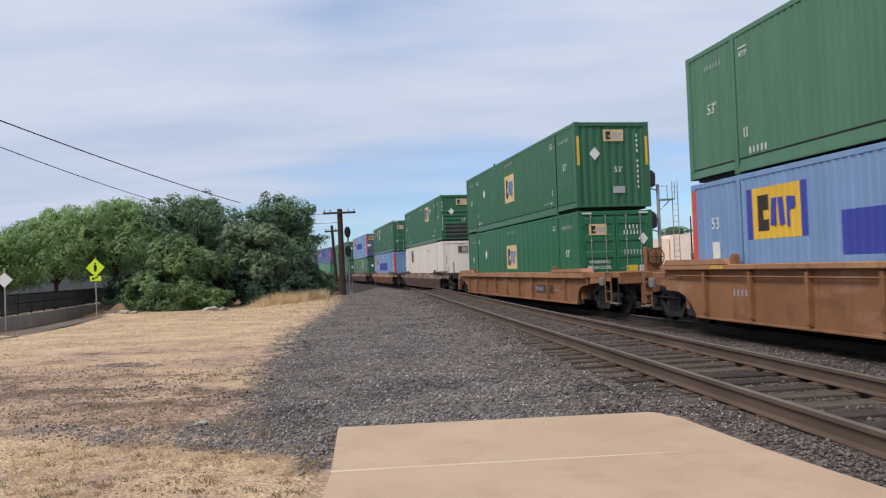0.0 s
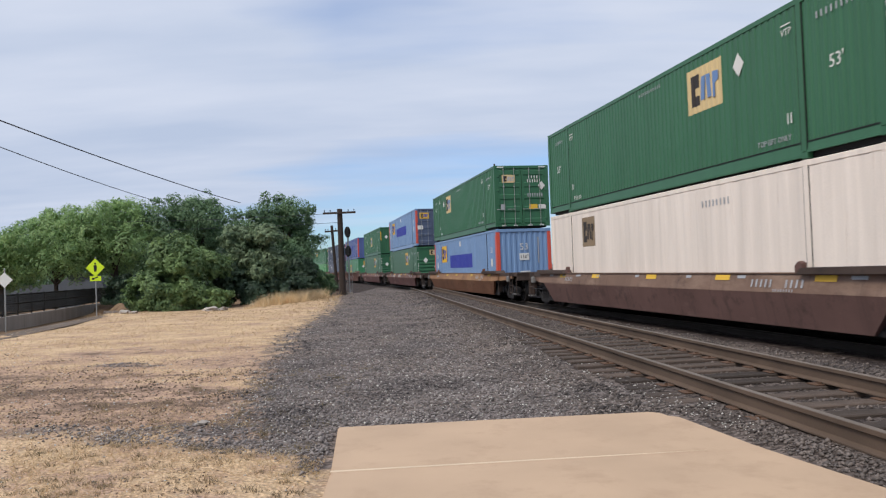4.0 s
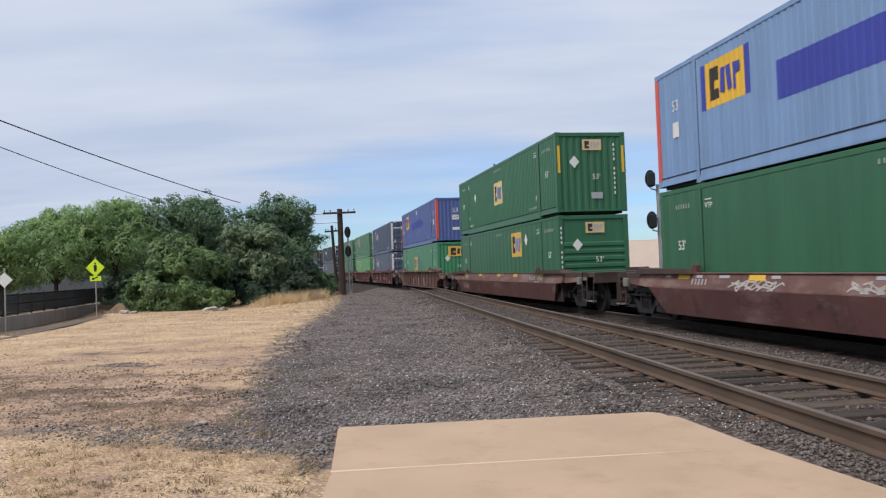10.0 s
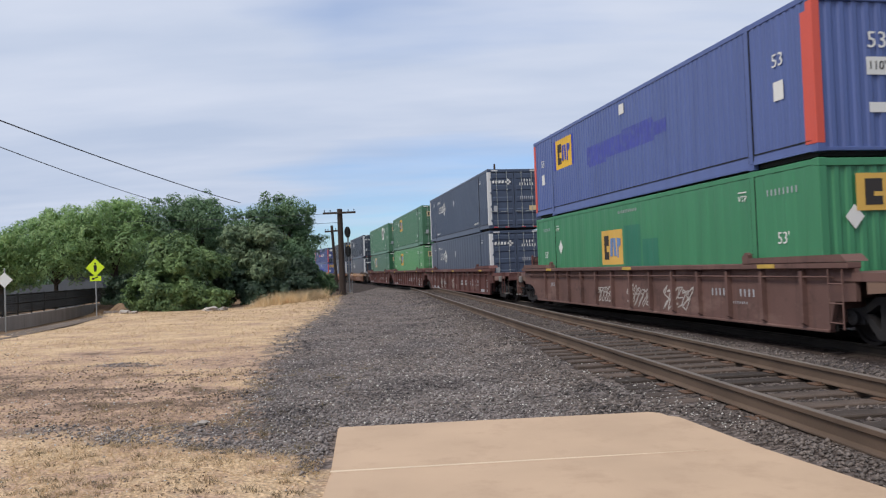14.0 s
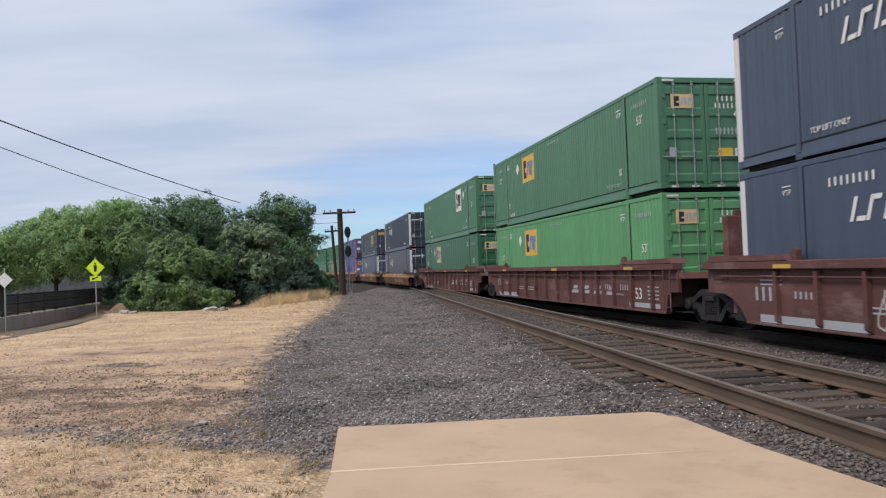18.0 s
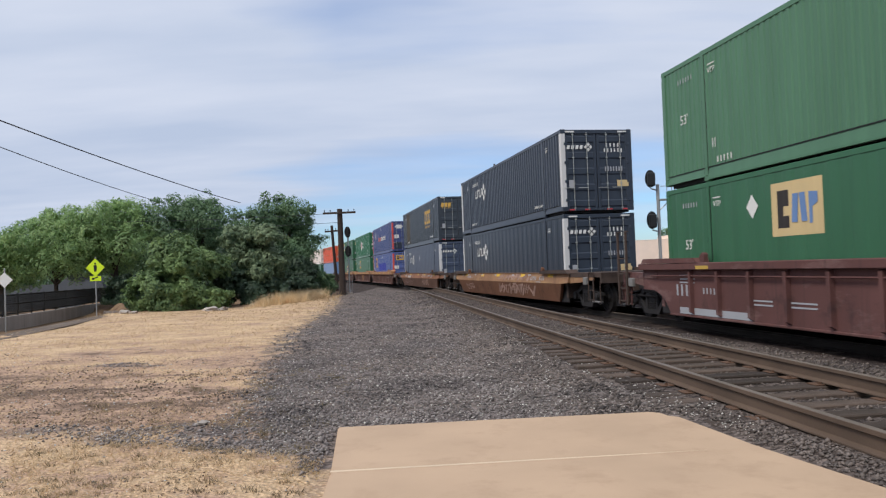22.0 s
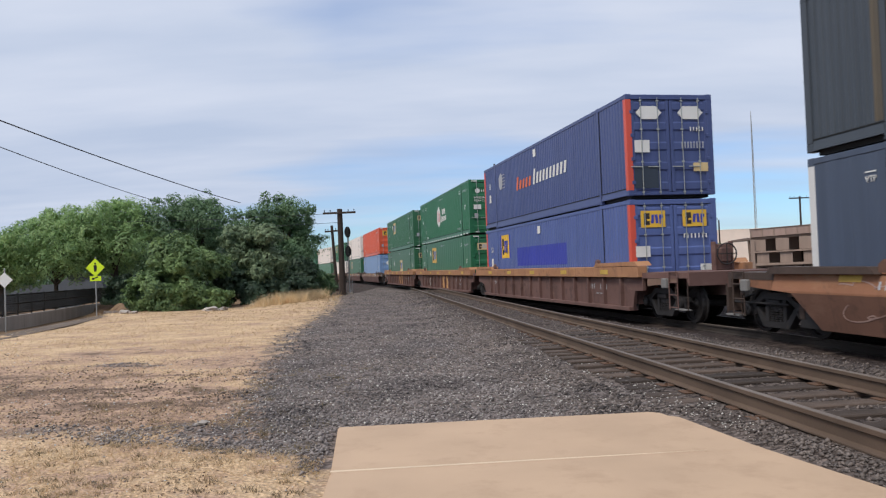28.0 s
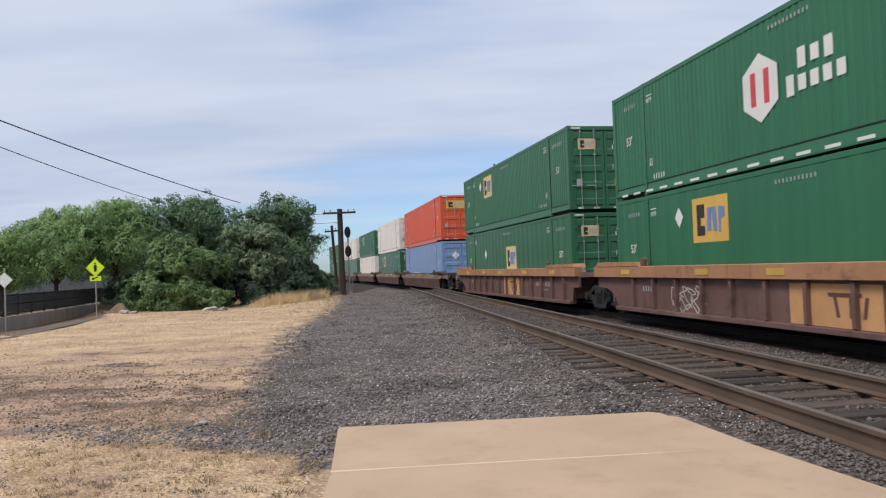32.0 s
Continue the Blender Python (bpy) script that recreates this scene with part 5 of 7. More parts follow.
def corrugated(x0, x1, z0, z1, y, depth, pitch):
    """Pressed steel sheet facing +y with vertical trapezoid folds."""
    b = Builder()
    n = max(1, round((x1 - x0) / pitch))
    p = (x1 - x0) / n
    prof = []
    for i in range(n):
        a = x0 + i * p
        prof += [(a, y), (a + p * 0.36, y), (a + p * 0.50, y - depth), (a + p * 0.86, y - depth)]
    prof.append((x1, y))
    for x, yy in prof:
        b.v += [(x, yy, z0), (x, yy, z1)]
    for i in range(len(prof) - 1):
        b.f.append((2 * i, 2 * i + 2, 2 * i + 3, 2 * i + 1))
    return b.mesh("side_wall")


FOLDS = {"deep": (0.036, 0.28), "fine": (0.018, 0.20), "plate": (0.007, 0.62)}     # depth and pitch


def side_wall_mesh(kind):
    d, p = FOLDS[kind]
    return corrugated(-HX + 0.15, HX - 0.15, 0.29, CHT - 0.10, HY - 0.012, d, p)


def end_x(sign):
    """Frame of an end wall: its local x runs across, y points outward."""
    return pose(sign * HX, 0, 0, 0, 0, 90 if sign < 0 else -90)


FLIP = pose(0, 0, 0, 0, 0, 180)


def plate(name, poly, z_out, material, parent, m, label=""):
    """A thin raised plate: polygon (u, w) in the face, lying z_out to z_out + 4 mm proud."""
    b = Builder().prism([(-u, w) for u, w in poly], 'y', z_out, z_out + 0.004)
    return part(name, b.mesh(name), material, parent, label, m)


def rect(u, w, a, h):
    return [(u - a / 2, w - h / 2), (u + a / 2, w - h / 2), (u + a / 2, w + h / 2), (u - a / 2, w + h / 2)]


def slant(u, w, a, h, k=0.1):
    return [(u - a / 2 - k * h, w - h / 2), (u + a / 2 - k * h, w - h / 2), (u + a / 2 + k * h, w + h / 2), (u - a / 2 + k * h, w + h / 2)]


def hexagon(u, w, a, h):
    return [(u, w - h / 2), (u + a / 2, w - h / 4), (u + a / 2, w + h / 4), (u, w + h / 2), (u - a / 2, w + h / 4), (u - a / 2, w - h / 4)]


def letters(s, size, u, w, parent, face, out, material, label=""):
    """Readable lettering on a face; u runs to the reader's right."""
    m = face @ Matrix.Translation((-u, out, w)) @ pose(0, 0, 0, 90, 0, 180)
    return tagged(part("lettering", text_mesh(s, size), material, parent, label, m), kind="stuff")


# a face: local x to the reader's left, y outward, z up. Side faces and end faces of the container
SIDE_FACE = pose(0, HY - 0.012, 0, 0, 0, 0)
LEAD_FACE = pose(-HX, 0, 0, 0, 0, 90)


WALLS = {}      # container name: kind of its side walls


def painted(name, u, w, a, h, out, material, parent, label=""):
    """A painted rectangle on the visible side that follows the folds of the wall."""
    depth, pitch = FOLDS[WALLS[parent.name]]
    x0, x1 = -HX + 0.15, HX - 0.15
    n = round((x1 - x0) / pitch)
    p = (x1 - x0) / n
    px, py = [], []
    for i in range(n):
        px += [x0 + i * p + p * q for q in (0.0, 0.36, 0.50, 0.86)]
        py += [0.0, 0.0, -depth, -depth]
    px.append(x1)
    py.append(0.0)
    lo, hi = -u - a / 2, -u + a / 2
    xs = [lo] + [x for x in px if lo < x < hi] + [hi]
    b = Builder()
    for x in xs:
        y = HY - 0.012 + float(np.interp(x, px, py)) + out
        b.v += [(x, y, w - h / 2), (x, y, w + h / 2)]
    b.f += [(2 * i, 2 * i + 2, 2 * i + 3, 2 * i + 1) for i in range(len(xs) - 1)]
    return part(name, b.mesh(name), material, parent, label)


def panel_logo(parent, face, u, w, a, h, out, panel, first, rest):
    """Coloured logo panel with three plain shapes on it."""
    words = "coloured logo panel with plain shapes"
    if face is SIDE_FACE:
        p = painted("logo_panel", u, w, a, h, 0.003, panel, parent, words)
        for q, z, e, g, m in ((-0.32, 0.0, 0.12, 0.70, first), (-0.20, 0.20, 0.12, 0.30, first), (-0.20, -0.24, 0.12, 0.22, first)):
            painted("logo_shape", u + q * a, w + z * h, e * a, g * h, 0.005, m, parent)
        k = 0.004
        for q, lean in ((-0.02, 0.05), (0.14, -0.05)):
            plate("logo_shape", slant(u + a * q, w, a * 0.11, h * 0.52, lean), k, rest, parent, face)
        plate("logo_shape", [(u + a * 0.25, w - h * 0.30), (u + a * 0.31, w - h * 0.30), (u + a * 0.31, w - h * 0.02), (u + a * 0.41, w + h * 0.06), (u + a * 0.41, w + h * 0.24), (u + a * 0.25, w + h * 0.26)], k, rest, parent, face)
        return
    p = plate("logo_panel", rect(u, w, a, h), out, panel, parent, face, words)
    k = out + 0.005
    plate("logo_shape", rect(u - a * 0.26, w, a * 0.24, h * 0.70), k, first, p, None)
    plate("logo_shape", rect(u - a * 0.20, w - h * 0.06, a * 0.12, h * 0.12), k + 0.004, panel, p, None)
    plate("logo_shape", slant(u - a * 0.02, w, a * 0.11, h * 0.52, 0.05), k, rest, p, None)
    plate("logo_shape", slant(u + a * 0.14, w, a * 0.11, h * 0.52, -0.05), k, rest, p, None)
    plate("logo_shape", [(u + a * 0.25, w - h * 0.30), (u + a * 0.31, w - h * 0.30), (u + a * 0.31, w - h * 0.02), (u + a * 0.41, w + h * 0.06), (u + a * 0.41, w + h * 0.24), (u + a * 0.25, w + h * 0.26)], k, rest, p, None)


def bars(parent, face, u, w, out, count, a, h, gap, material, label=""):
    """A row of plain bars standing for small unreadable writing."""
    b = Builder()
    pitch = a + gap
    if not label:
        a = a * 0.48
    for i in range(count):
        q = u + (i - (count - 1) / 2) * pitch
        b.prism([(-x, z) for x, z in rect(q, w, a, h)], 'y', out, out + 0.004)
    return tagged(part("writing", b.mesh("writing"), material, parent, label, face), kind="stuff")


def diamond(parent, face, u, w, r, out, material):
    return plate("placard", [(u, w - r), (u + r * 0.85, w), (u, w + r), (u - r * 0.85, w)], out, material, parent, face, "pale diamond placard")


def container(name_label, color, wall="deep", end="door", posts=None, trim=None, group="containers on the train", lead_posts=None):
    """A 53 foot box. Its leading end is at -x, its track-side wall at +y."""
    c = tagged(empty("container"), name_label, "shipping container", group)
    WALLS[c.name] = wall
    trim = trim or color
    posts = posts or color
    part("body", shared("c_body", lambda: Builder().box(-HX + 0.09, HX - 0.09, -HY + 0.07, HY - 0.07, 0.155, CHT - 0.05).mesh("body")), DARKSEAM, c)
    part("underframe", shared("c_under", lambda: Builder().box(-HX + 0.16, HX - 0.16, -HY + 0.13, HY - 0.13, 0.022, 0.154).mesh("underframe")), DARKSEAM, c)
    sw = shared(("c_side", wall), lambda: side_wall_mesh(wall))
    part("side_wall", sw, color, c)
    part("side_wall", sw, color, c, m=FLIP)
    part("roof", shared("c_roof", lambda: corrugated(-HX + 0.1, HX - 0.1, -HY + 0.04, HY - 0.04, CHT - 0.012, 0.02, 0.30)), color, c, m=pose(0, 0, 0, 0, 0, 0) @ Matrix(((1, 0, 0, 0), (0, 0, -1, 0), (0, 1, 0, 0), (0, 0, 0, 1))))
    top = shared("c_top", lambda: Builder().bevel_box(-HX + 0.1, HX - 0.1, HY - 0.075, HY - 0.004, CHT - 0.115, CHT - 0.008, 0.008).mesh("top_rail"))
    bot = shared("c_bot", lambda: Builder().prism([(HY - 0.06, 0.03), (HY - 0.002, 0.03), (HY - 0.002, 0.07), (HY - 0.022, 0.285), (HY - 0.06, 0.285)], 'x', -6.15, 6.15)
                 .prism([(HY - 0.058, 0.105), (HY - 0.004, 0.105), (HY - 0.022, 0.285), (HY - 0.058, 0.285)], 'x', -HX + 0.1, -6.151)
                 .prism([(HY - 0.058, 0.105), (HY - 0.004, 0.105), (HY - 0.022, 0.285), (HY - 0.058, 0.285)], 'x', 6.151, HX - 0.1).mesh("bottom_rail"))
    for m in (None, FLIP):
        part("top_rail", top, trim, c, m=m)
        part("bottom_rail", bot, trim, c, m=m)
    part("seam", shared("c_longseam", lambda: Builder().box(-HX + 0.17, HX - 0.17, HY - 0.05, HY - 0.008, 0.286, 0.308).mesh("seam")), DARKSEAM, c)
    post = shared("c_post", lambda: Builder().bevel_box(-0.085, 0.085, -0.085, 0.085, 0.23, CHT - 0.14, 0.012).mesh("corner_post"))
    cast = shared("c_cast", lambda: Builder().bevel_box(-0.088, 0.088, -0.084, 0.084, 0.0, 0.15, 0.012).box(-0.09, 0.09, -0.032, 0.032, 0.05, 0.10).mesh("corner_casting"))
    for sx in (-1, 1):
        for sy in (-1, 1):
            pm = (lead_posts or posts) if sx < 0 else posts
            if end == "door" and sx < 0 and sy < 0:
                pm = color
            x, y = sx * (HX - 0.087), sy * (HY - 0.084)
            part("corner_post", post, pm, c, m=pose(x, y, 0))
            part("corner_casting", cast, trim, c, m=pose(x, y, 0.085))
            part("corner_casting", cast, trim, c, m=pose(x, y, CHT - 0.15))
    mid = shared("c_mid", lambda: Builder().bevel_box(-0.065, 0.065, -0.03, 0.034, 0.12, CHT - 0.10, 0.008).mesh("stacking_post"))
    lug = shared("c_lug", lambda: Builder().bevel_box(-0.09, 0.09, -0.06, 0.06, 0.0, 0.12, 0.01).mesh("casting"))
    for sx in (-1, 1):
        for sy in (-1, 1):
            part("stacking_post", mid, color, c, m=pose(sx * 6.07, sy * (HY - 0.030), 0))
            if sy > 0:
                # thin dark strips paint in the shadow lines beside the post
                for q in (-0.078, 0.078):
                    part("seam", shared("c_seam", lambda: Builder().box(-0.009, 0.009, -0.03, 0.003, 0.16, CHT - 0.12).mesh("seam")), DARKSEAM, c, m=pose(sx * 6.07 + q, HY - 0.012, 0))
            part("stacking_casting", lug, trim, c, m=pose(sx * 6.07, sy * (HY - 0.058), CHT - 0.12))
            part("stacking_casting", lug, trim, c, m=pose(sx * 6.07, sy * (HY - 0.058), 0.0))
    # plain corrugated trailing wall
    part("end_wall", shared("c_end_plain", lambda: corrugated(-HY + 0.16, HY - 0.16, 0.15, CHT - 0.14, -0.04, 0.035, 0.28)), color, c, m=end_x(1))
    face = LEAD_FACE
    if end == "door":
        for sy in (-1, 1):
            def door_mesh():
                prof = [(-0.075, 0.17), (-0.040, 0.17)]
                for z in np.linspace(0.34, CHT - 0.34, 5):
                    prof += [(-0.040, z - 0.13), (-0.014, z - 0.085), (-0.014, z + 0.085), (-0.040, z + 0.13)]
                prof += [(-0.040, CHT - 0.17), (-0.075, CHT - 0.17)]
                return Builder().prism(prof, 'x', 0.11, HY - 0.235).mesh("door")
            d = part("door", shared("door", door_mesh), color, c, m=face if sy > 0 else face @ pose(-HY + 0.125, 0, 0))
            ox = 0.0 if sy > 0 else HY - 0.125
            for q in (0.06, HY - 0.20):
                part("door_stile", shared("stile", lambda: Builder().bevel_box(-0.05, 0.05, -0.075, -0.012, 0.17, CHT - 0.17, 0.01).mesh("door_stile")), color, d, m=pose(sy * q + ox, 0, 0))
            for q in (0.36, 0.86):
                part("lock_rod", shared("rod", lambda: Builder().tube((0, 0.0, 0.10), (0, 0.0, CHT - 0.10), 0.0115, 8)
                                        .box(-0.03, 0.03, -0.02, 0.02, 0.16, 0.20).box(-0.03, 0.03, -0.02, 0.02, CHT - 0.21, CHT - 0.17)
                                        .box(-0.035, 0.035, -0.025, 0.01, 1.0, 1.04).box(-0.035, 0.035, -0.025, 0.01, 1.9, 1.94).mesh("lock_rod")), STEEL, d, "galvanised lock rod", m=pose(sy * q + ox, 0.012, 0))
                part("handle", shared("handle", lambda: Builder().bevel_box(-0.02, 0.34, -0.012, 0.012, 0.865, 0.89, 0.005).mesh("handle")), STEEL, d, "steel door handle", m=pose(sy * q + ox, 0.014, 0))
            for z in (0.45, 1.1, 1.75, 2.4):
                part("hinge", shared("hinge", lambda: Builder().bevel_box(-0.05, 0.05, -0.03, 0.012, -0.05, 0.05, 0.008).mesh("hinge")), trim, d, m=pose(sy * (HY - 0.165) + ox, 0, z))
    elif end == "ribs":
        def rib_wall():
            prof = [(-0.075, 0.15), (-0.050, 0.15)]
            for k in range(7):
                z = 0.36 + k * 0.25
                prof += [(-0.050, z - 0.09), (-0.012, z - 0.05), (-0.012, z + 0.05), (-0.050, z + 0.09)]
            prof += [(-0.050, CHT - 0.14), (-0.075, CHT - 0.14)]
            return Builder().prism(prof, 'x', -HY + 0.17, HY - 0.17).mesh("end_wall")
        part("end_wall", shared("c_end_ribs", rib_wall), color, c, m=face)
    elif end == "flat":
        part("end_wall", shared("c_end_flat", lambda: corrugated(-HY + 0.16, HY - 0.16, 0.15, CHT - 0.14, -0.03, 0.006, 0.6)), color, c, m=face)
    else:
        part("end_wall", shared("c_end_wall", lambda: corrugated(-HY + 0.16, HY - 0.16, 0.15, CHT - 0.14, -0.03, 0.03, 0.24)), color, c, m=face)
    hd = shared("c_head", lambda: Builder().bevel_box(-HY + 0.16, HY - 0.16, -0.11, -0.004, CHT - 0.15, CHT - 0.012, 0.01).mesh("header"))
    sl = shared("c_sill", lambda: Builder().bevel_box(-HY + 0.16, HY - 0.16, -0.11, -0.004, 0.095, 0.165, 0.01).mesh("sill"))
    part("header", hd, trim, c, m=face)
    part("sill", sl, trim, c, m=face)
    return c


def side_marks(c, ids=True, foot=True, color=None, num_z=1.53):
    """Small markings all boxes carry on the visible side. x runs to the trailing end."""
    f = SIDE_FACE
    k = 0.004
    color = color or MARK_W
    faint = MARK_S if color is MARK_W else color
    for x in (-7.0, 7.0):
        letters("53'", 0.32, -x, num_z, c, f, k, color)
    if ids:
        bars(c, f, 7.0, 2.42, k, 8, 0.08, 0.12, 0.045, faint)
        bars(c, f, 0.1, 2.60, k, 11, 0.08, 0.08, 0.035, faint)
        bars(c, f, -6.9, 2.45, k, 6, 0.08, 0.11, 0.045, faint)
    if foot:
        letters("TOP LIFT ONLY", 0.15, 5.2, 0.45, c, f, k, faint)
        bars(c, f, -5.3, 0.42, k, 5, 0.09, 0.13, 0.045, color)
    for x in (-5.7, 5.7):
        letters("VTP", 0.18, -x, 2.38, c, f, k, color)
        plate("overline", rect(-x, 2.52, 0.30, 0.026), k, color, c, f)
        bars(c, f, -x, 0.80, k, 2, 0.07, 0.20, 0.03, color)


def end_marks(c, kind):
    f = LEAD_FACE
    k = 0.001 if kind == "door" else -0.016
    if kind == "door":
        bars(c, f, 0.55, 2.35, 0.0, 4, 0.09, 0.13, 0.04, MARK_W)
        bars(c, f, 0.58, 2.17, 0.0, 6, 0.08, 0.13, 0.035, MARK_W)
        bars(c, f, 0.62, 1.52, 0.0, 7, 0.09, 0.17, 0.02, MARK_S)
        plate("data_plate", rect(0.95, 0.98, 0.34, 0.20), 0.0, MARK_W, c, f, "pale data plate")
        plate("data_plate", rect(0.52, 0.98, 0.40, 0.22), 0.0, MARK_Y, c, f, "yellow data plate")
        plate("data_plate", rect(-0.92, 0.98, 0.20, 0.26), 0.0, MARK_S, c, f, "grey data plate")
        for u in (-0.9, -0.35, 0.35, 0.9):
            plate("reflector", rect(u, 0.13, 0.20, 0.05), -0.003, MARK_W, c, f, "short reflective strip")
        for u in (-1.0, 1.0):
            plate("reflector", rect(u, CHT - 0.08, 0.34, 0.05), -0.003, MARK_W, c, f, "short reflective strip")


# ---------------------------------------------------------------- well cars
def bogie_mesh():
    """Cast side frames with open windows, bolster and springs of a freight truck; wheels are apart."""
    b = Builder()
    top = [(-1.12, 0.62), (-0.72, 0.66), (-0.42, 0.84), (0.42, 0.84), (0.72, 0.66), (1.12, 0.62), (1.12, 0.52), (0.70, 0.54), (0.38, 0.71), (-0.38, 0.71), (-0.70, 0.54), (-1.12, 0.52)]
    low = [(-0.76, 0.54), (-0.42, 0.15), (0.42, 0.15), (0.76, 0.54), (0.62, 0.55), (0.34, 0.27), (-0.34, 0.27), (-0.62, 0.55)]
    for s in (-1, 1):
        y0, y1 = sorted((s * 0.98, s * 1.15))
        b.prism(top, 'y', y0, y1)
        b.prism(low, 'y', y0 + 0.012, y1 - 0.012)
        for x in (-0.30, 0.30):
            b.bevel_box(x - 0.055, x + 0.055, y0 + 0.006, y1 - 0.006, 0.25, 0.73, 0.012)
        for x in (-0.15, 0.0, 0.15):
            for k in range(7):
                b.tube((x, s * 1.08, 0.28 + k * 0.045), (x, s * 1.08, 0.305 + k * 0.045), 0.066, 8)
        b.bevel_box(-0.19, 0.19, min(s * 1.0, s * 1.18), max(s * 1.0, s * 1.18), 0.58, 0.70, 0.015)
        for x in (-0.915, 0.915):
            b.bevel_box(x - 0.17, x + 0.17, y0 + 0.02, y1 - 0.02, 0.36, 0.60, 0.02)
            b.lathe([(s * 1.14, 0.125), (s * 1.21, 0.125), (s * 1.23, 0.08)], 'y', (x, 0, 0.483), 14)
            for a in range(3):
                q = a * 2.094 + 0.5
                b.tube((x + 0.06 * math.cos(q), s * 1.225, 0.483 + 0.06 * math.sin(q)), (x + 0.06 * math.cos(q), s * 1.25, 0.483 + 0.06 * math.sin(q)), 0.018, 6)
    b.bevel_box(-0.20, 0.20, -1.12, 1.12, 0.46, 0.78, 0.03)
    b.tube((0, 0, 0.7), (0, 0, 0.98), 0.22, 12)
    for x in (-0.45, 0.45):
        b.box(x - 0.06, x + 0.06, -0.95, 0.95, 0.34, 0.46)
    return b.mesh("bogie")


def wheelset_mesh():
    b = Builder()
    b.tube((0, -1.15, 0), (0, 1.15, 0), 0.085, 10)
    for s in (-1, 1):
        p = [(s * 0.69, 0.50), (s * 0.715, 0.50), (s * 0.73, 0.462), (s * 0.83, 0.458), (s * 0.835, 0.40), (s * 0.79, 0.38), (s * 0.77, 0.16), (s * 0.83, 0.13), (s * 0.83, 0.09)]
        b.lathe([(s * 0.69, 0.09), (s * 0.69, 0.38)] + p, 'y', (0, 0, 0), 22)
        for a in range(4):
            q = a * math.pi / 2 + 0.4
            b.tube((0.26 * math.cos(q), s * 0.775, 0.26 * math.sin(q)), (0.26 * math.cos(q), s * 0.80, 0.26 * math.sin(q)), 0.05, 6)
    return b.mesh("wheelset")


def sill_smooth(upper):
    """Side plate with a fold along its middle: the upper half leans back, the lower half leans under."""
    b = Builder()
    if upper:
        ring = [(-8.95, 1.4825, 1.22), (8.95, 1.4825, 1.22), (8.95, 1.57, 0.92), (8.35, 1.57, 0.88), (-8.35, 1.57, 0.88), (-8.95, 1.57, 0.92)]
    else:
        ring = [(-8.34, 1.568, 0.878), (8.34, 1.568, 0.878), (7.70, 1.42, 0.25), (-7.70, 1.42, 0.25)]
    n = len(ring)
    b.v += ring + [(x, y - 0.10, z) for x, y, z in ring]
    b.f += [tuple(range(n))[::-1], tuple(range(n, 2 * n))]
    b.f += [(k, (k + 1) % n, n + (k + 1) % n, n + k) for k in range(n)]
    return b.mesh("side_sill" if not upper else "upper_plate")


def deck_edge_side(kind, q, top):
    z = 1.223 if kind == "smooth" else top + 0.005
    h = 0.11 if kind == "smooth" else 0.10
    return Builder().prism([(q * 6.1, z), (q * 6.25, z + h), (q * 8.9, z + h + 0.02), (q * 9.05, z)], 'y', 1.20, 1.61).mesh("deck_edge")


def top_flange():
    return Builder().bevel_box(-6.08, 6.08, 1.34, 1.515, 1.222, 1.246, 0.006).mesh("top_flange")


def sill_ribbed(top=1.12, arch=False):
    """Side plate with upright ribs; a thin chord leaves room for a long rod below it."""
    b = Builder()
    prof = [(-9.05, 0.78), (-8.55, 0.76), (-8.40, 0.28), (7.75, 0.28), (7.95, 0.50), (8.25, 0.70), (8.60, 0.80), (9.25, 0.82), (9.25, top), (-9.05, top)]
    if arch:
        prof = [(-9.05, 0.86), (-8.80, 0.845), (-8.52, 0.78), (-8.32, 0.64), (-8.22, 0.46), (-8.18, 0.28)] + prof[3:]
    b.prism(prof, 'y', 1.38, 1.46)
    for i in range(9 if arch else 13):
        x = -7.2 + i * 1.8 if arch else -7.8 + i * 1.2
        b.prism([(1.46, 0.30), (1.56, 0.36), (1.56, top - 0.04), (1.46, top)], 'x', x - 0.045, x + 0.045)
    if top > 1.2:
        b.tube((-8.6, 1.53, 1.17), (8.6, 1.53, 1.17), 0.018, 6)
        b.bevel_box(-8.16 if arch else -8.38, 7.74, 1.34, 1.49, 0.23, 0.28, 0.01)
    else:
        b.bevel_box(-8.16 if arch else -8.38, 7.74, 1.30, 1.57 if not arch else 1.49, 0.22, 0.33 if not arch else 0.28, 0.012)
    return b.mesh("side_sill")


def chord_mesh(low=1.12, top=1.42):
    return Builder().bevel_box(-9.05, 9.25, 1.33, 1.60, low, top, 0.015).mesh("top_chord")


def well_floor():
    b = Builder()
    for x in np.linspace(-7.6, 7.6, 9):
        b.box(x - 0.25, x + 0.25, -1.36, 1.36, 0.24, 0.335)
    b.box(-8.2, 8.2, -0.15, 0.15, 0.24, 0.32)
    # dark filler plates added to close the ends of the well
    for q in (-1, 1):
        for y in (-1.345, 1.312):
            b.box(min(q * 7.45, q * 8.42), max(q * 7.45, q * 8.42), y, y + 0.033, 0.25, 1.02)
    return b.mesh("well_floor")


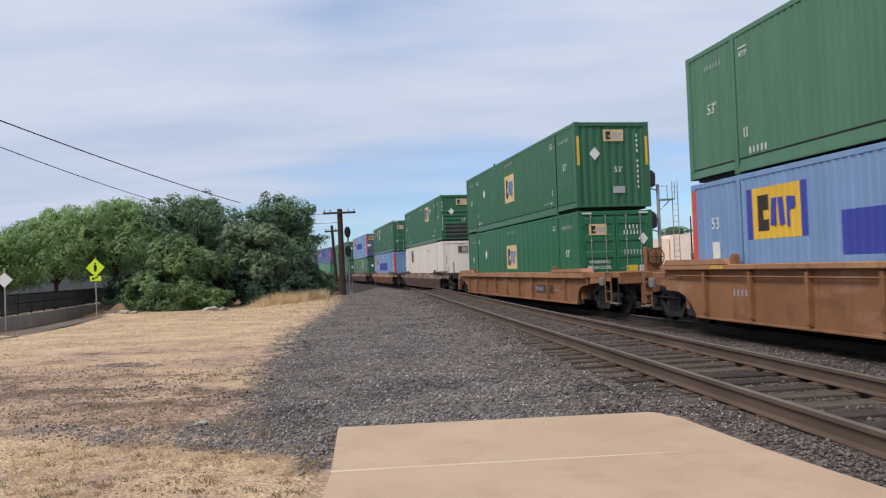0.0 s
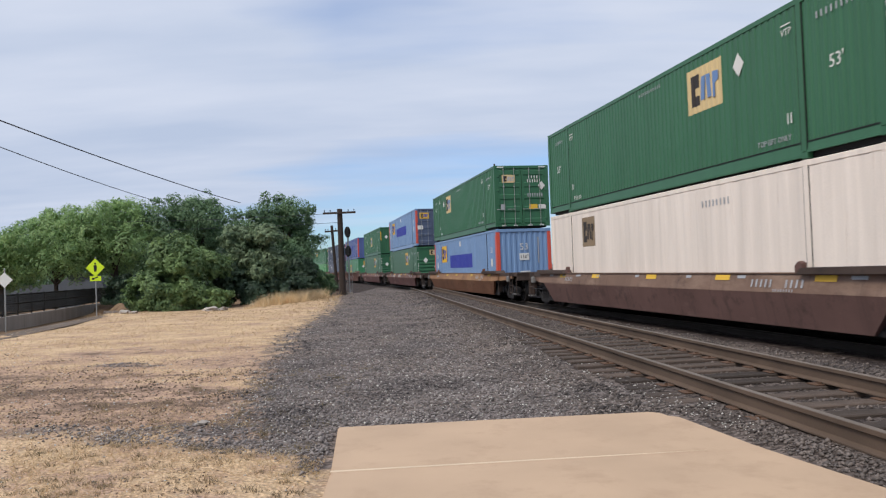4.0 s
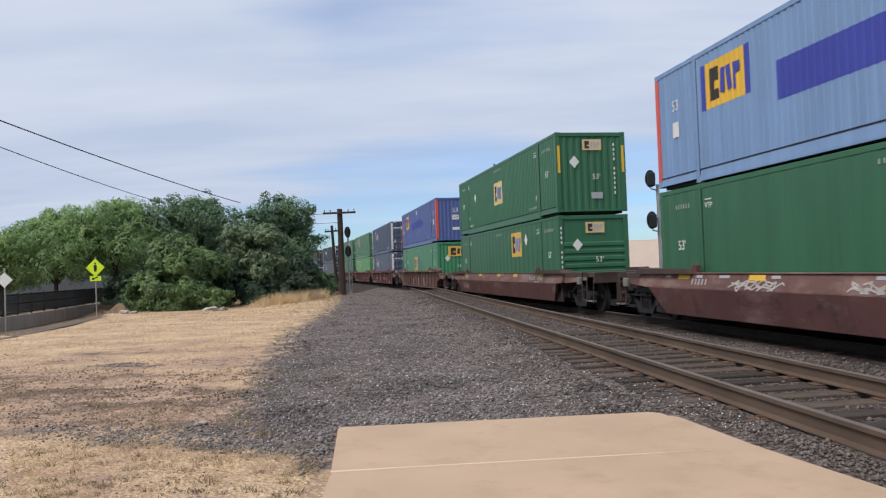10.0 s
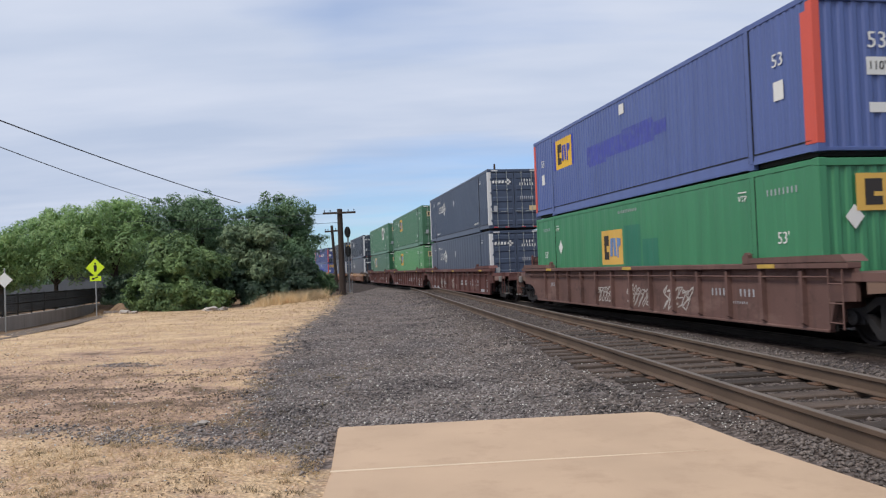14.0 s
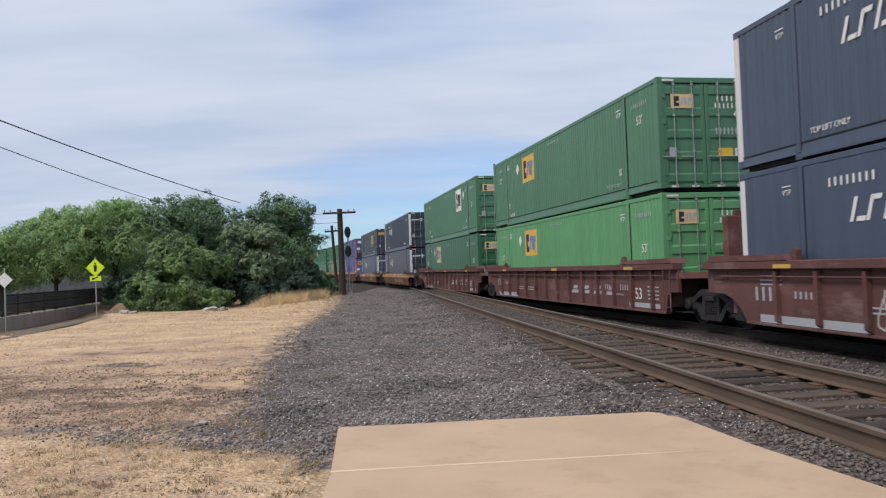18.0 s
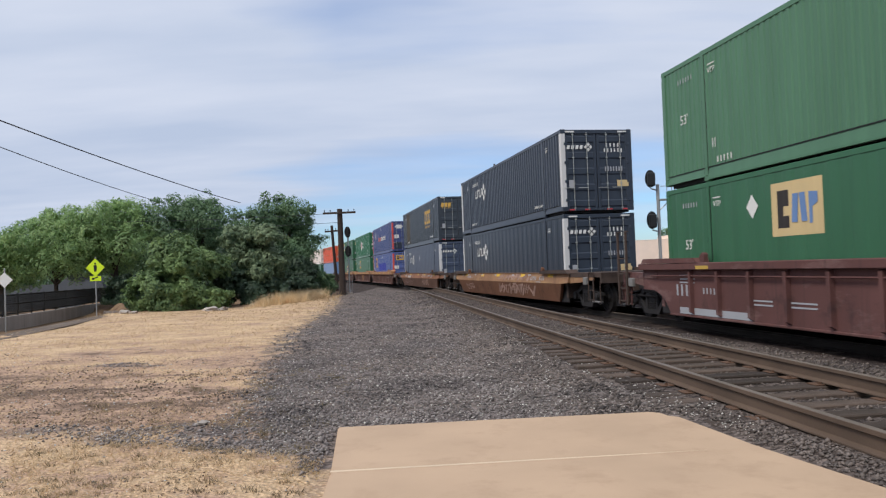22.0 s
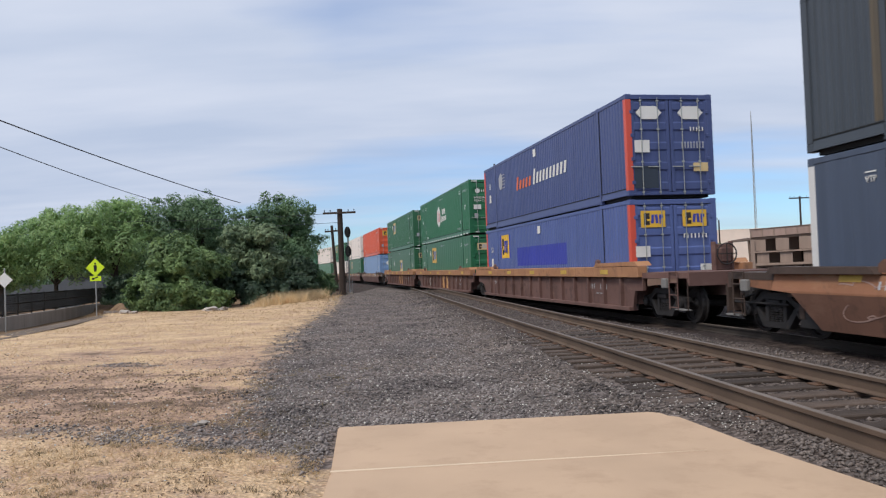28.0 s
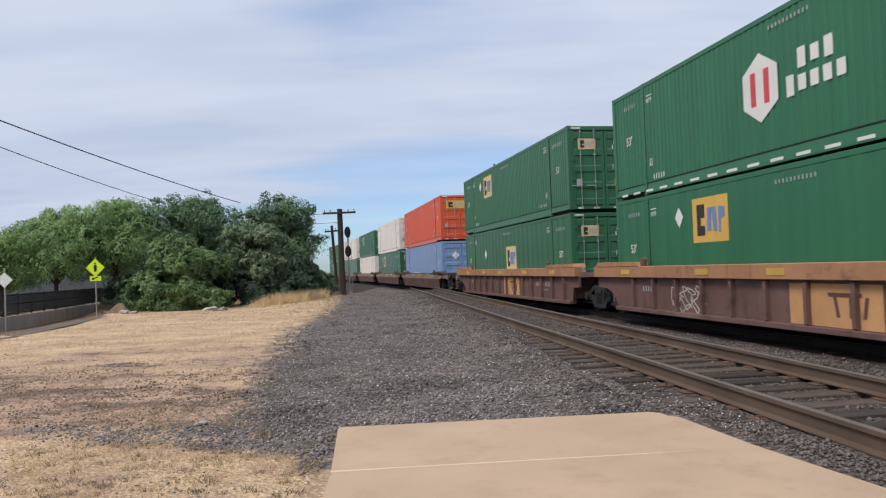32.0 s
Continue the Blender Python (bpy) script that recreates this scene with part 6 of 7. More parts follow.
def end_frame(ext, art):
    """Platform, bulkhead and draft sill at the +x end."""
    b = Builder()
    e = ext - (0.10 if art else 0.75)
    b.box(8.28, 8.42, -1.36, 1.36, 0.40, 1.24)
    b.prism([(8.40, -1.48), (9.0, -1.48), (e, -0.70 if art else -1.25), (e, 0.70 if art else 1.25), (9.0, 1.48), (8.40, 1.48)], 'z', 1.10, 1.24)
    b.box(8.4, e + (0.0 if art else 0.1), -0.26, 0.26, 0.66, 1.10)
    b.box(8.42, 8.62, -1.45, 1.45, 0.80, 1.10)
    if not art:
        b.box(e - 0.12, e, -1.25, 1.25, 0.92, 1.24)
        b.box(e - 0.06, e - 0.02, 1.0, 1.30, 0.42, 0.92)
    return b.mesh("end_frame")


def apron_mesh(x0, side=1):
    """Upright plate that follows the tapering edge of the end platform at the +x end."""
    b = Builder()
    def y(x):
        return side * (1.47 - 0.11 * (x - 9.0))
    ring = [(x0, 0.90), (10.0, 0.95), (10.55, 1.02), (10.55, 1.098), (x0, 1.098)]
    n = len(ring)
    b.v += [(x, y(x), z) for x, z in ring] + [(x, y(x) - side * 0.03, z) for x, z in ring]
    b.f += [tuple(range(n)), tuple(range(n, 2 * n))[::-1]]
    b.f += [(k, n + k, n + (k + 1) % n, (k + 1) % n) for k in range(n)]
    return b.mesh("apron")


def ladder_mesh():
    b = Builder()
    for x in (0.0, 0.42):
        b.tube((x, 0, 0.35), (x, 0, 1.26), 0.016, 6)
    for z in (0.40, 0.70, 1.00, 1.25):
        b.tube((0, 0, z), (0.42, 0, z), 0.014, 6)
    return b.mesh("ladder")


def brake_stand():
    b = Builder()
    b.bevel_box(-0.05, 0.05, -0.26, 0.26, 1.24, 1.92, 0.02)
    b.bevel_box(-0.18, -0.05, -0.16, 0.14, 1.45, 1.82, 0.03)
    for y in (-0.24, 0.24):
        b.bevel_box(-0.09, 0.09, y - 0.03, y + 0.03, 1.10, 1.98, 0.012)
    return b.mesh("brake_stand")


def brake_wheel():
    b = Builder()
    n = 20
    for i in range(n):
        a, c = 2 * math.pi * i / n, 2 * math.pi * (i + 1) / n
        b.tube((0, 0.27 * math.cos(a), 0.27 * math.sin(a)), (0, 0.27 * math.cos(c), 0.27 * math.sin(c)), 0.018, 6)
    for k in range(4):
        a = k * math.pi / 2
        b.tube((0, 0, 0), (0, 0.26 * math.cos(a), 0.26 * math.sin(a)), 0.013, 5)
    return b.mesh("brake_wheel")


def coupler_mesh():
    b = Builder()
    b.box(-0.75, -0.20, -0.09, 0.09, 0.72, 0.92)
    b.prism([(-0.25, -0.17), (-0.05, -0.20), (0.10, -0.14), (0.10, 0.02), (0.02, 0.06), (0.06, 0.18), (-0.10, 0.20), (-0.25, 0.14)], 'z', 0.66, 0.98)
    b.tube((-0.15, 0.34, 0.80), (0.0, 0.36, 0.36), 0.028, 6)
    return b.mesh("coupler")


BOGIES = []


def well_car(label, kind, paint_m, chord_m, ends, rack=False, stand=True, top=1.42):
    """ends: extents and kinds at -x and +x, each ('end', metres), ('joint', metres) or ('share', metres)."""
    car = tagged(empty("well_car"), label, "freight car", "cars of the train")
    thin = chord_m is paint_m or paint_m is CAR_TAN
    low = 1.31 if thin else 1.12
    if paint_m is CAR_TAN and "chord" in label:
        low = 1.07
    arch = paint_m is CAR_TAN
    drop = -0.19 if kind == "smooth" else top - 1.42
    sill = shared("sill_smooth", lambda: sill_smooth(False)) if kind == "smooth" else shared(("sill_ribbed", low, arch), lambda: sill_ribbed(low, arch))
    # lighter copy whose colour holds the sky light on the leaning plate
    lit_m = {CAR_RED.name: CAR_RED_LIT, CAR_BROWN.name: CAR_BROWN_LIT, CAR_SMOOTH.name: CAR_SMOOTH_LIT, CAR_RUST.name: CAR_RUST_LIT}.get(paint_m.name, paint_m)
    for m in (None, FLIP):
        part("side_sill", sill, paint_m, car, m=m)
        if kind == "ribbed":
            part("top_chord", shared(("chord", low, top), lambda: chord_mesh(low, top)), chord_m, car, m=m)
        else:
            part("upper_plate", shared("upper_smooth", lambda: sill_smooth(True)), lit_m, car, "worn upper side plate with dust and painted sky light", m=m)
            part("top_flange", shared("flange", top_flange), lit_m, car, m=m)
        for q in (1, -1):
            base = m or pose(0, 0, 0)
            part("deck_edge", shared(("deck_edge", kind, q, top), lambda: deck_edge_side(kind, q, top)), chord_m if kind == "ribbed" else ENDFRAME, car, m=base)
    part("well_floor", shared("floor", well_floor), GREASE, car)
    end_m = ENDFRAME if kind == "smooth" else paint_m
    bog = shared("bogie", bogie_mesh)
    ws = shared("wheelset", wheelset_mesh)
    for sgn, (what, ext) in zip((-1, 1), ends):
        art = what != "end"
        turn = None if sgn > 0 else FLIP
        fr = part("end_frame", shared(("end", round(ext, 2), art), lambda: end_frame(ext, art)), end_m, car, "grimy end platform", m=turn)
        place = sgn * (ext - 2.30) if what == "end" else sgn * ext
        if what != "share":
            bg = part("bogie", bog, GREASE, car, "grimy cast-steel truck", m=pose(place, 0, 0))
            for dx in (-0.915, 0.915):
                w = part("wheelset", ws, WHEEL, bg, "steel wheels on an axle", m=pose(dx, 0, 0.458))
                BOGIES.append((w, dx))
        if what == "end":
            part("coupler", shared("coupler", coupler_mesh), GREASE, car, m=pose(ext, 0, 0) if sgn > 0 else pose(-ext, 0, 0) @ FLIP)
            for sy in (-1, 1):
                part("ladder", shared("ladder", ladder_mesh), end_m, car, m=pose(sgn * (ext - 1.55) - (0.0 if sgn > 0 else 0.42), sy * 1.36, 0))
            st = part("step", shared("step", lambda: Builder().box(-0.30, -0.282, -0.01, 0.01, 0.34, 1.0).box(0.282, 0.30, -0.01, 0.01, 0.34, 1.0).mesh("step")), ENDFRAME, car, m=pose(sgn * (ext - 1.05), 1.30, 0))
            part("tread", shared("tread", lambda: Builder().box(-0.281, 0.281, -0.09, 0.05, 0.34, 0.37).mesh("tread")), GREYBOX, st, "scuffed grey step tread")
            part("junction_box", shared("jbox2", lambda: Builder().bevel_box(-0.13, 0.13, -0.05, 0.05, 0.86, 1.10, 0.02).mesh("junction_box")), GREYBOX, car, "faded grey equipment box", m=pose(sgn * 10.15, 1.40, 0))
            x0 = 8.97 if kind == "smooth" else 9.27
            part("apron", shared(("apron", x0), lambda: apron_mesh(x0)), lit_m, car, "dirty side apron under the end platform", m=turn)
            part("apron", shared(("apron", x0, 1), lambda: apron_mesh(x0, -1)), lit_m, car, "dirty side apron under the end platform", m=turn)
            pipe = Builder().tube((9.0, 1.18, 0.62), (11.0, 1.18, 0.62), 0.025, 6).tube((11.0, 1.18, 0.62), (11.3, 0.4, 0.78), 0.025, 6)
            part("brake_pipe", pipe.mesh("brake_pipe"), GREASE, car, m=turn)
            if sgn < 0 and stand and kind == "ribbed":
                st = part("brake_stand", shared("bstand", brake_stand), end_m, car, m=pose(-(ext - 2.30), -0.55, 0))
                part("brake_wheel", shared("bwheel", brake_wheel), GREASE, st, "round hand-brake wheel", m=pose(-0.22, 0.0, 1.66))
        for sy in (-1, 1):
            part("guide", shared("guide", lambda: Builder().prism([(-0.10, 1.42), (0.10, 1.42), (0.10, 1.56), (-0.02, 1.64), (-0.10, 1.60)], 'y', -0.05, 0.05).mesh("guide")), paint_m, car, "corner guide bracket", m=pose(sgn * 6.05, sy * 1.46, drop))
        if kind == "smooth" and sgn < 0 and not stand:
            part("guide_post", shared("guidepost", lambda: Builder().bevel_box(-0.028, 0.028, -0.028, 0.028, 1.22, 1.90, 0.01).mesh("guide_post")), GREASE, car, "thin upright guide post", m=pose(-10.1, 1.0, 0))
        if kind == "ribbed" and thin and sgn < 0 and not arch:
            part("side_ladder", shared("sladder", lambda: Builder().tube((-0.17, 0, 0.32), (-0.17, 0, 1.30), 0.016, 6).tube((0.17, 0, 0.32), (0.17, 0, 1.30), 0.016, 6)
                 .tube((-0.17, 0, 0.42), (0.17, 0, 0.42), 0.014, 6).tube((-0.17, 0, 0.74), (0.17, 0, 0.74), 0.014, 6).tube((-0.17, 0, 1.06), (0.17, 0, 1.06), 0.014, 6).mesh("side_ladder")), paint_m, car, m=pose(sgn * (8.75 if sgn < 0 else 9.1), 1.60, 0))
        if what == "end" and rack:
            tall = Builder()
            for q in (0.0, 0.55):
                tall.bevel_box(q - 0.04, q + 0.04, -0.03, 0.03, 0.36, 2.35, 0.01).box(q - 0.16, q + 0.03, -0.03, 0.03, 2.352, 2.39)
            for z in (0.45, 0.80, 1.20, 1.62):
                tall.box(0.041, 0.509, -0.015, 0.015, z, z + 0.03)
            part("tall_ladder", tall.mesh("tall_ladder"), ENDFRAME, car, "tall upright end ladder posts", m=pose(sgn * (ext - 1.42), 1.42, 0))
        if what == "joint" and rack:
            rk = Builder().bevel_box(-0.10, 0.10, -1.25, -0.42, 1.24, 2.72, 0.02).bevel_box(-0.10, 0.10, -0.22, 0.25, 1.24, 2.55, 0.02).box(-0.06, 0.06, -0.5, 0.0, 2.35, 2.68)
            part("end_rack", rk.mesh("end_rack"), paint_m, car, "upright steel bulkhead", m=pose(sgn * (ext - 0.75), 0.0, 0))
    return car


def ribbon(b, pts, w, out):
    """A painted line of half width w along points (u, z)."""
    for (a0, z0), (a1, z1) in zip(pts, pts[1:]):
        dx, dz = a1 - a0, z1 - z0
        q = math.hypot(dx, dz) or 1.0
        nx, nz = -dz / q * w, dx / q * w
        b.prism([(-(a0 - nx), z0 - nz), (-(a1 - nx), z1 - nz), (-(a1 + nx), z1 + nz), (-(a0 + nx), z0 + nz)], 'y', out, out + 0.003)


def broad_strokes(car, f, x0, x1, z0, z1, seed):
    """A faded sprayed piece: broad leaning strokes, some joined by a bar, no letters."""
    rng = random.Random(seed * 7 + 1)
    b = Builder()
    x, lay = x0, 0.0015
    while x < x1:
        w, lean = rng.uniform(0.10, 0.24), rng.choice((-0.22, 0.10, 0.26)) + rng.uniform(-0.05, 0.05)
        lo, hi = z0 + rng.uniform(0.0, 0.3) * (z1 - z0), z1 - rng.uniform(0.0, 0.2) * (z1 - z0)
        n = len(b.v)
        b.v += [(-(x - lean), lay, lo), (-(x + w - lean), lay, lo), (-(x + w * 0.8 + lean), lay, hi), (-(x + lean), lay, hi)]
        b.f.append((n, n + 1, n + 2, n + 3))
        if rng.random() < 0.5:
            q, lay = rng.uniform(0.3, 0.8) * (z1 - z0) + z0, lay + 0.0003
            n = len(b.v)
            b.v += [(-x, lay, q), (-(x + 0.5), lay, q + 0.05), (-(x + 0.5), lay, q + 0.13), (-x, lay, q + 0.09)]
            b.f.append((n, n + 1, n + 2, n + 3))
        lay += 0.0003
        x += rng.uniform(0.22, 0.42)
    tagged(part("spray_piece", b.mesh("spray_piece"), SPRAYF, car, "faded pinkish broad spray strokes", f), kind="stuff")


def car_marks(car, kind, seed, spray=0, big="", stripes=False, patch=False, thin=False, piece=(), low_top=False):
    """Stencils, yellow strips and loose spray lines on the visible side."""
    rng = random.Random(seed)
    f = pose(0, 1.56, 0.0, -15) if kind == "smooth" else pose(0, 1.46, 0)
    k = 0.004
    zc = 0.13 if kind == "smooth" else 0.84
    if kind == "smooth":
        f = pose(0, 1.57, 0.92, 16)
    u0 = 6.3 + rng.uniform(-0.4, 0.4)
    if low_top:
        for u, a in ((5.68, 0.40), (4.62, 1.44)):
            plate("patch", rect(u, 0.66, a, 0.30), k, ENDFRAME, car, f, "dark painted-over patch")
        bars(car, f, 4.35, 0.66, k + 0.005, 6, 0.10, 0.18, 0.05, MARK_S)
        plate("patch", rect(6.75, 0.72, 0.14, 0.10), k, CAR_BROWN, car, f, "small rusty patch")
    else:
        bars(car, f, u0, zc, k, 4, 0.10, 0.15, 0.05, MARK_S)
        bars(car, f, u0 - 1.0, zc, k, 5, 0.10, 0.15, 0.05, MARK_S)
    bars(car, f, -5.8, zc, k, 5, 0.10, 0.13, 0.05, MARK_S)
    bars(car, f, u0 - 0.3, zc - 0.13 if kind == "smooth" else zc - 0.2, k, 8, 0.05, 0.05, 0.03, MARK_S)
    g = pose(0, 1.56 if kind == "smooth" else 1.60, 0)
    for u in () if low_top else (-6.6, -3.2, 0.2, 3.4, 6.9) if not thin else (-6.2, 0.4, 6.8):
        plate("reflector", rect(u + rng.uniform(-0.4, 0.4), 0.235 if kind == "smooth" else 1.365 if thin else 1.27, 0.55, 0.11 if kind == "smooth" else 0.075 if thin else 0.13), k, MARK_Y if kind == "smooth" and seed % 2 == 0 else MARK_YF, car, f if kind == "smooth" else g, "worn yellow reflective strip")
    if kind == "smooth" and seed % 2 == 0:
        for u in (-7.4, -6.1, -4.7, -3.1, -0.4, 2.3, 4.4, 7.3):
            plate("strip", rect(u + rng.uniform(-0.3, 0.3), 0.25, rng.uniform(0.2, 0.4), 0.06), k, MARK_S, car, f, "worn white painted strip")
    if big:
        letters(big, 0.42, 6.9, 0.68, car, f, k, MARK_W)
    if stripes:
        for i in range(4):
            plate("logo_stroke", slant(2.2 + i * 0.95, 0.66, 0.55, 0.10, 0.4), k, MARK_S, car, f)
            plate("logo_stroke", slant(2.26 + i * 0.95, 0.80, 0.34, 0.11, 0.4), k, MARK_S, car, f)
        for z in (0.58, 0.68, 0.78, 0.88):
            plate("stripe", rect(7.75, z, 0.62, 0.035), k, MARK_S, car, f)
        plate("panel", rect(7.2, 0.40, 1.8, 0.12), k, MARK_S, car, f, "worn white sill panel")
        bars(car, f, -7.0, 0.84, k, 4, 0.17, 0.26, 0.06, MARK_S)
        plate("panel", rect(-5.75, 0.37, 3.0, 0.15), k, MARK_S, car, f, "worn white sill panel")
        for z in (0.96, 1.04, 1.12):
            plate("stripe", rect(-6.85, z + 0.06, 0.7, 0.03), k, MARK_S, car, f)
        for u in (-3.9, -2.6):
            plate("stripe", rect(u, 0.70, 0.75, 0.03), k, MARK_S, car, f)
            plate("stripe", rect(u, 0.62, 0.75, 0.03), k, MARK_S, car, f)
    if patch:
        pp = plate("logo_panel", rect(1.2, 0.70, 2.3, 0.72), k, PANEL_O, car, f, "faded orange logo panel")
        for i in range(3):
            plate("logo_stroke", slant(1.30 + i * 0.34, 0.68, 0.08, 0.34, 0.1 * (i - 1)), k + 0.005, CAR_RED, pp, None)
        plate("logo_stroke", rect(1.50, 0.88, 0.80, 0.07), k + 0.005, CAR_RED, pp, None)
    for n, (x0, x1, filled) in enumerate(piece):
        low_face = pose(0, 1.568, 0.878, -13.3) if kind == "smooth" else f
        if filled:
            broad_strokes(car, low_face, x0, x1, -0.55 if kind == "smooth" else 0.40, -0.03 if kind == "smooth" else 0.95, seed + n)
            broad_strokes(car, f, x0 + 0.2, x1 - 0.4, 0.0 if kind == "smooth" else 0.50, 0.26 if kind == "smooth" else 0.90, seed + n + 9)
        # a long wandering line on the upper plate and looser loops below it
        for face, zc0, am, loop in ((f, 0.13, 0.07, 0.10), (low_face, -0.30 if kind == "smooth" else 0.62, 0.15, 0.22)):
            b = Builder()
            ph, w1, w2 = rng.uniform(0, 6), rng.uniform(0.20, 0.32), rng.uniform(0.45, 0.7)
            pts = [(x0 + (x1 - x0) * i / 90 + loop * math.sin(i * w2 + ph), zc0 + am * (0.6 * math.sin(i * w1 + ph) + 0.5 * math.cos(i * w2))) for i in range(91)]
            ribbon(b, pts, 0.011, 0.004)
            tagged(part("spray_line", b.mesh("spray_line"), SPRAYL, car, "faded wandering spray-paint line", face), kind="stuff")
    for n in range(spray):
        x = (-1.6 + n * 1.9 if kind == "ribbed" and spray == 3 else -4.5 + n * 3.4) + rng.uniform(-0.5, 0.5)
        z0 = 0.08 if kind == "smooth" else 0.66
        b = Builder()
        ph, am = rng.uniform(0, 6), rng.uniform(0.06, 0.09) if kind == "smooth" else rng.uniform(0.18, 0.26)
        w1, w2, w3 = rng.uniform(0.5, 1.0), rng.uniform(1.1, 1.9), rng.uniform(2.0, 3.1)
        pts = [(x + 0.030 * i + 0.17 * math.sin(i * w2 + ph) + 0.06 * math.sin(i * w1), z0 + am * math.sin(i * w1 + ph) + (0.04 if kind == "smooth" else 0.08) * math.sin(i * w2) + 0.04 * math.sin(i * w3)) for i in range(rng.randint(38, 54))]
        for (a0, z0_), (a1, z1_) in zip(pts, pts[1:]):
            dx, dz = a1 - a0, z1_ - z0_
            q = math.hypot(dx, dz)
            nx, nz = -dz / q * 0.015, dx / q * 0.015
            b.prism([(-(a0 - nx), z0_ - nz), (-(a1 - nx), z1_ - nz), (-(a1 + nx), z1_ + nz), (-(a0 + nx), z0_ + nz)], 'y', k, k + 0.003)
        tagged(part("spray_line", b.mesh("spray_line"), CHALK, car, "pale loose spray-paint scrawl", f), kind="stuff")


# ---------------------------------------------------------------- the consist: front of each stack at time 0
FRONTS = dict(Z=-13.19, A=10.34, B=34.14, C=57.95, D=81.88, E=105.7, F=129.36, G=152.74, H=172.43, I=192.33, J=215.97, K=239.4,
              L=263.17, M=282.79, N=302.7, O=326.03, P=345.7, Q=365.4, R=385.6, S=405.5)
END = ("end", 11.83)
JOINT, SHARE = ("joint", 9.90), ("share", 9.90)
SHIFT = dict(C=0.02)      # upper boxes that sit a little farther back
RIDING = []     # (thing, distance of its centre along the track, height)


def load(key, car, upper, lower):
    s = FRONTS[key] + CL / 2
    RIDING.append((car, s, 0.0))
    RIDING.append((lower, s, 0.345))
    RIDING.append((upper, s + SHIFT.get(key, 0.0), 0.345 + CHT + 0.018))


def yellow_logo(c, x, w=2.07, a=1.5, h=1.0, panel=None, first=None, rest=None):
    panel_logo(c, SIDE_FACE, -x, w, a, h, 0.004, panel or MARK_C, first or MARK_K, rest or MARK_LB)


def end_logo(c, u, w, a, h, door=True, panel=None, rest=None):
    panel_logo(c, LEAD_FACE, u, w, a, h, 0.0 if door else -0.014, panel or MARK_C, MARK_K, rest or MARK_S)


def green_box(label, color=None, end="door", wall="fine", logo=(2.95, 2.07), panel=None, rest=None, strips=False, num_z=1.53, size=(1.5, 1.0)):
    c = container(label, color or GREEN, wall, end)
    side_marks(c, num_z=num_z)
    if logo:
        yellow_logo(c, logo[0], logo[1], size[0], size[1], panel, None, rest)
        dx = logo[0] + (1.4 if logo[0] > 1.5 else -1.38 if logo[0] < -1.5 else 4.4)
        diamond(c, SIDE_FACE, -dx, 2.2 if abs(logo[0]) > 1.5 else 1.78, 0.24, 0.004, MARK_W)
    end_marks(c, end)
    if end == "door":
        end_logo(c, -0.62, 2.28, 0.62, 0.36)
        diamond(c, LEAD_FACE, 0.95, 1.95, 0.20, 0.001, MARK_W)
    else:
        if end == "ribs" or panel is None:
            end_logo(c, 0.05, 2.45, 0.70, 0.38, False)
        diamond(c, LEAD_FACE, -0.62, 1.85, 0.22, -0.010, MARK_W)
        letters("53'", 0.26, 0.18, 1.32, c, LEAD_FACE, -0.008, MARK_W)
        if end == "wall":
            plate("data_plate", rect(0.18, 0.66, 0.42, 0.22), -0.010, MARK_S, c, LEAD_FACE, "pale data plate")
        col = Builder()
        for k in (0, 1, 2, 3, 5, 6, 7, 8, 9, 10):
            col.prism([(-x, z) for x, z in rect(0.86 if end == "wall" else -1.21, 2.45 - 0.17 * k, 0.05, 0.095)], 'y', 0.0 if end != "wall" else -0.010, 0.004)
        tagged(part("writing", col.mesh("writing"), MARK_W, c, "", LEAD_FACE), kind="stuff")
    if strips:
        for u in (-1.19, 1.19):
            plate("reflector", rect(u, 1.95, 0.09, 0.95), 0.0, MARK_Y, c, LEAD_FACE, "yellow reflective strip")
    return c


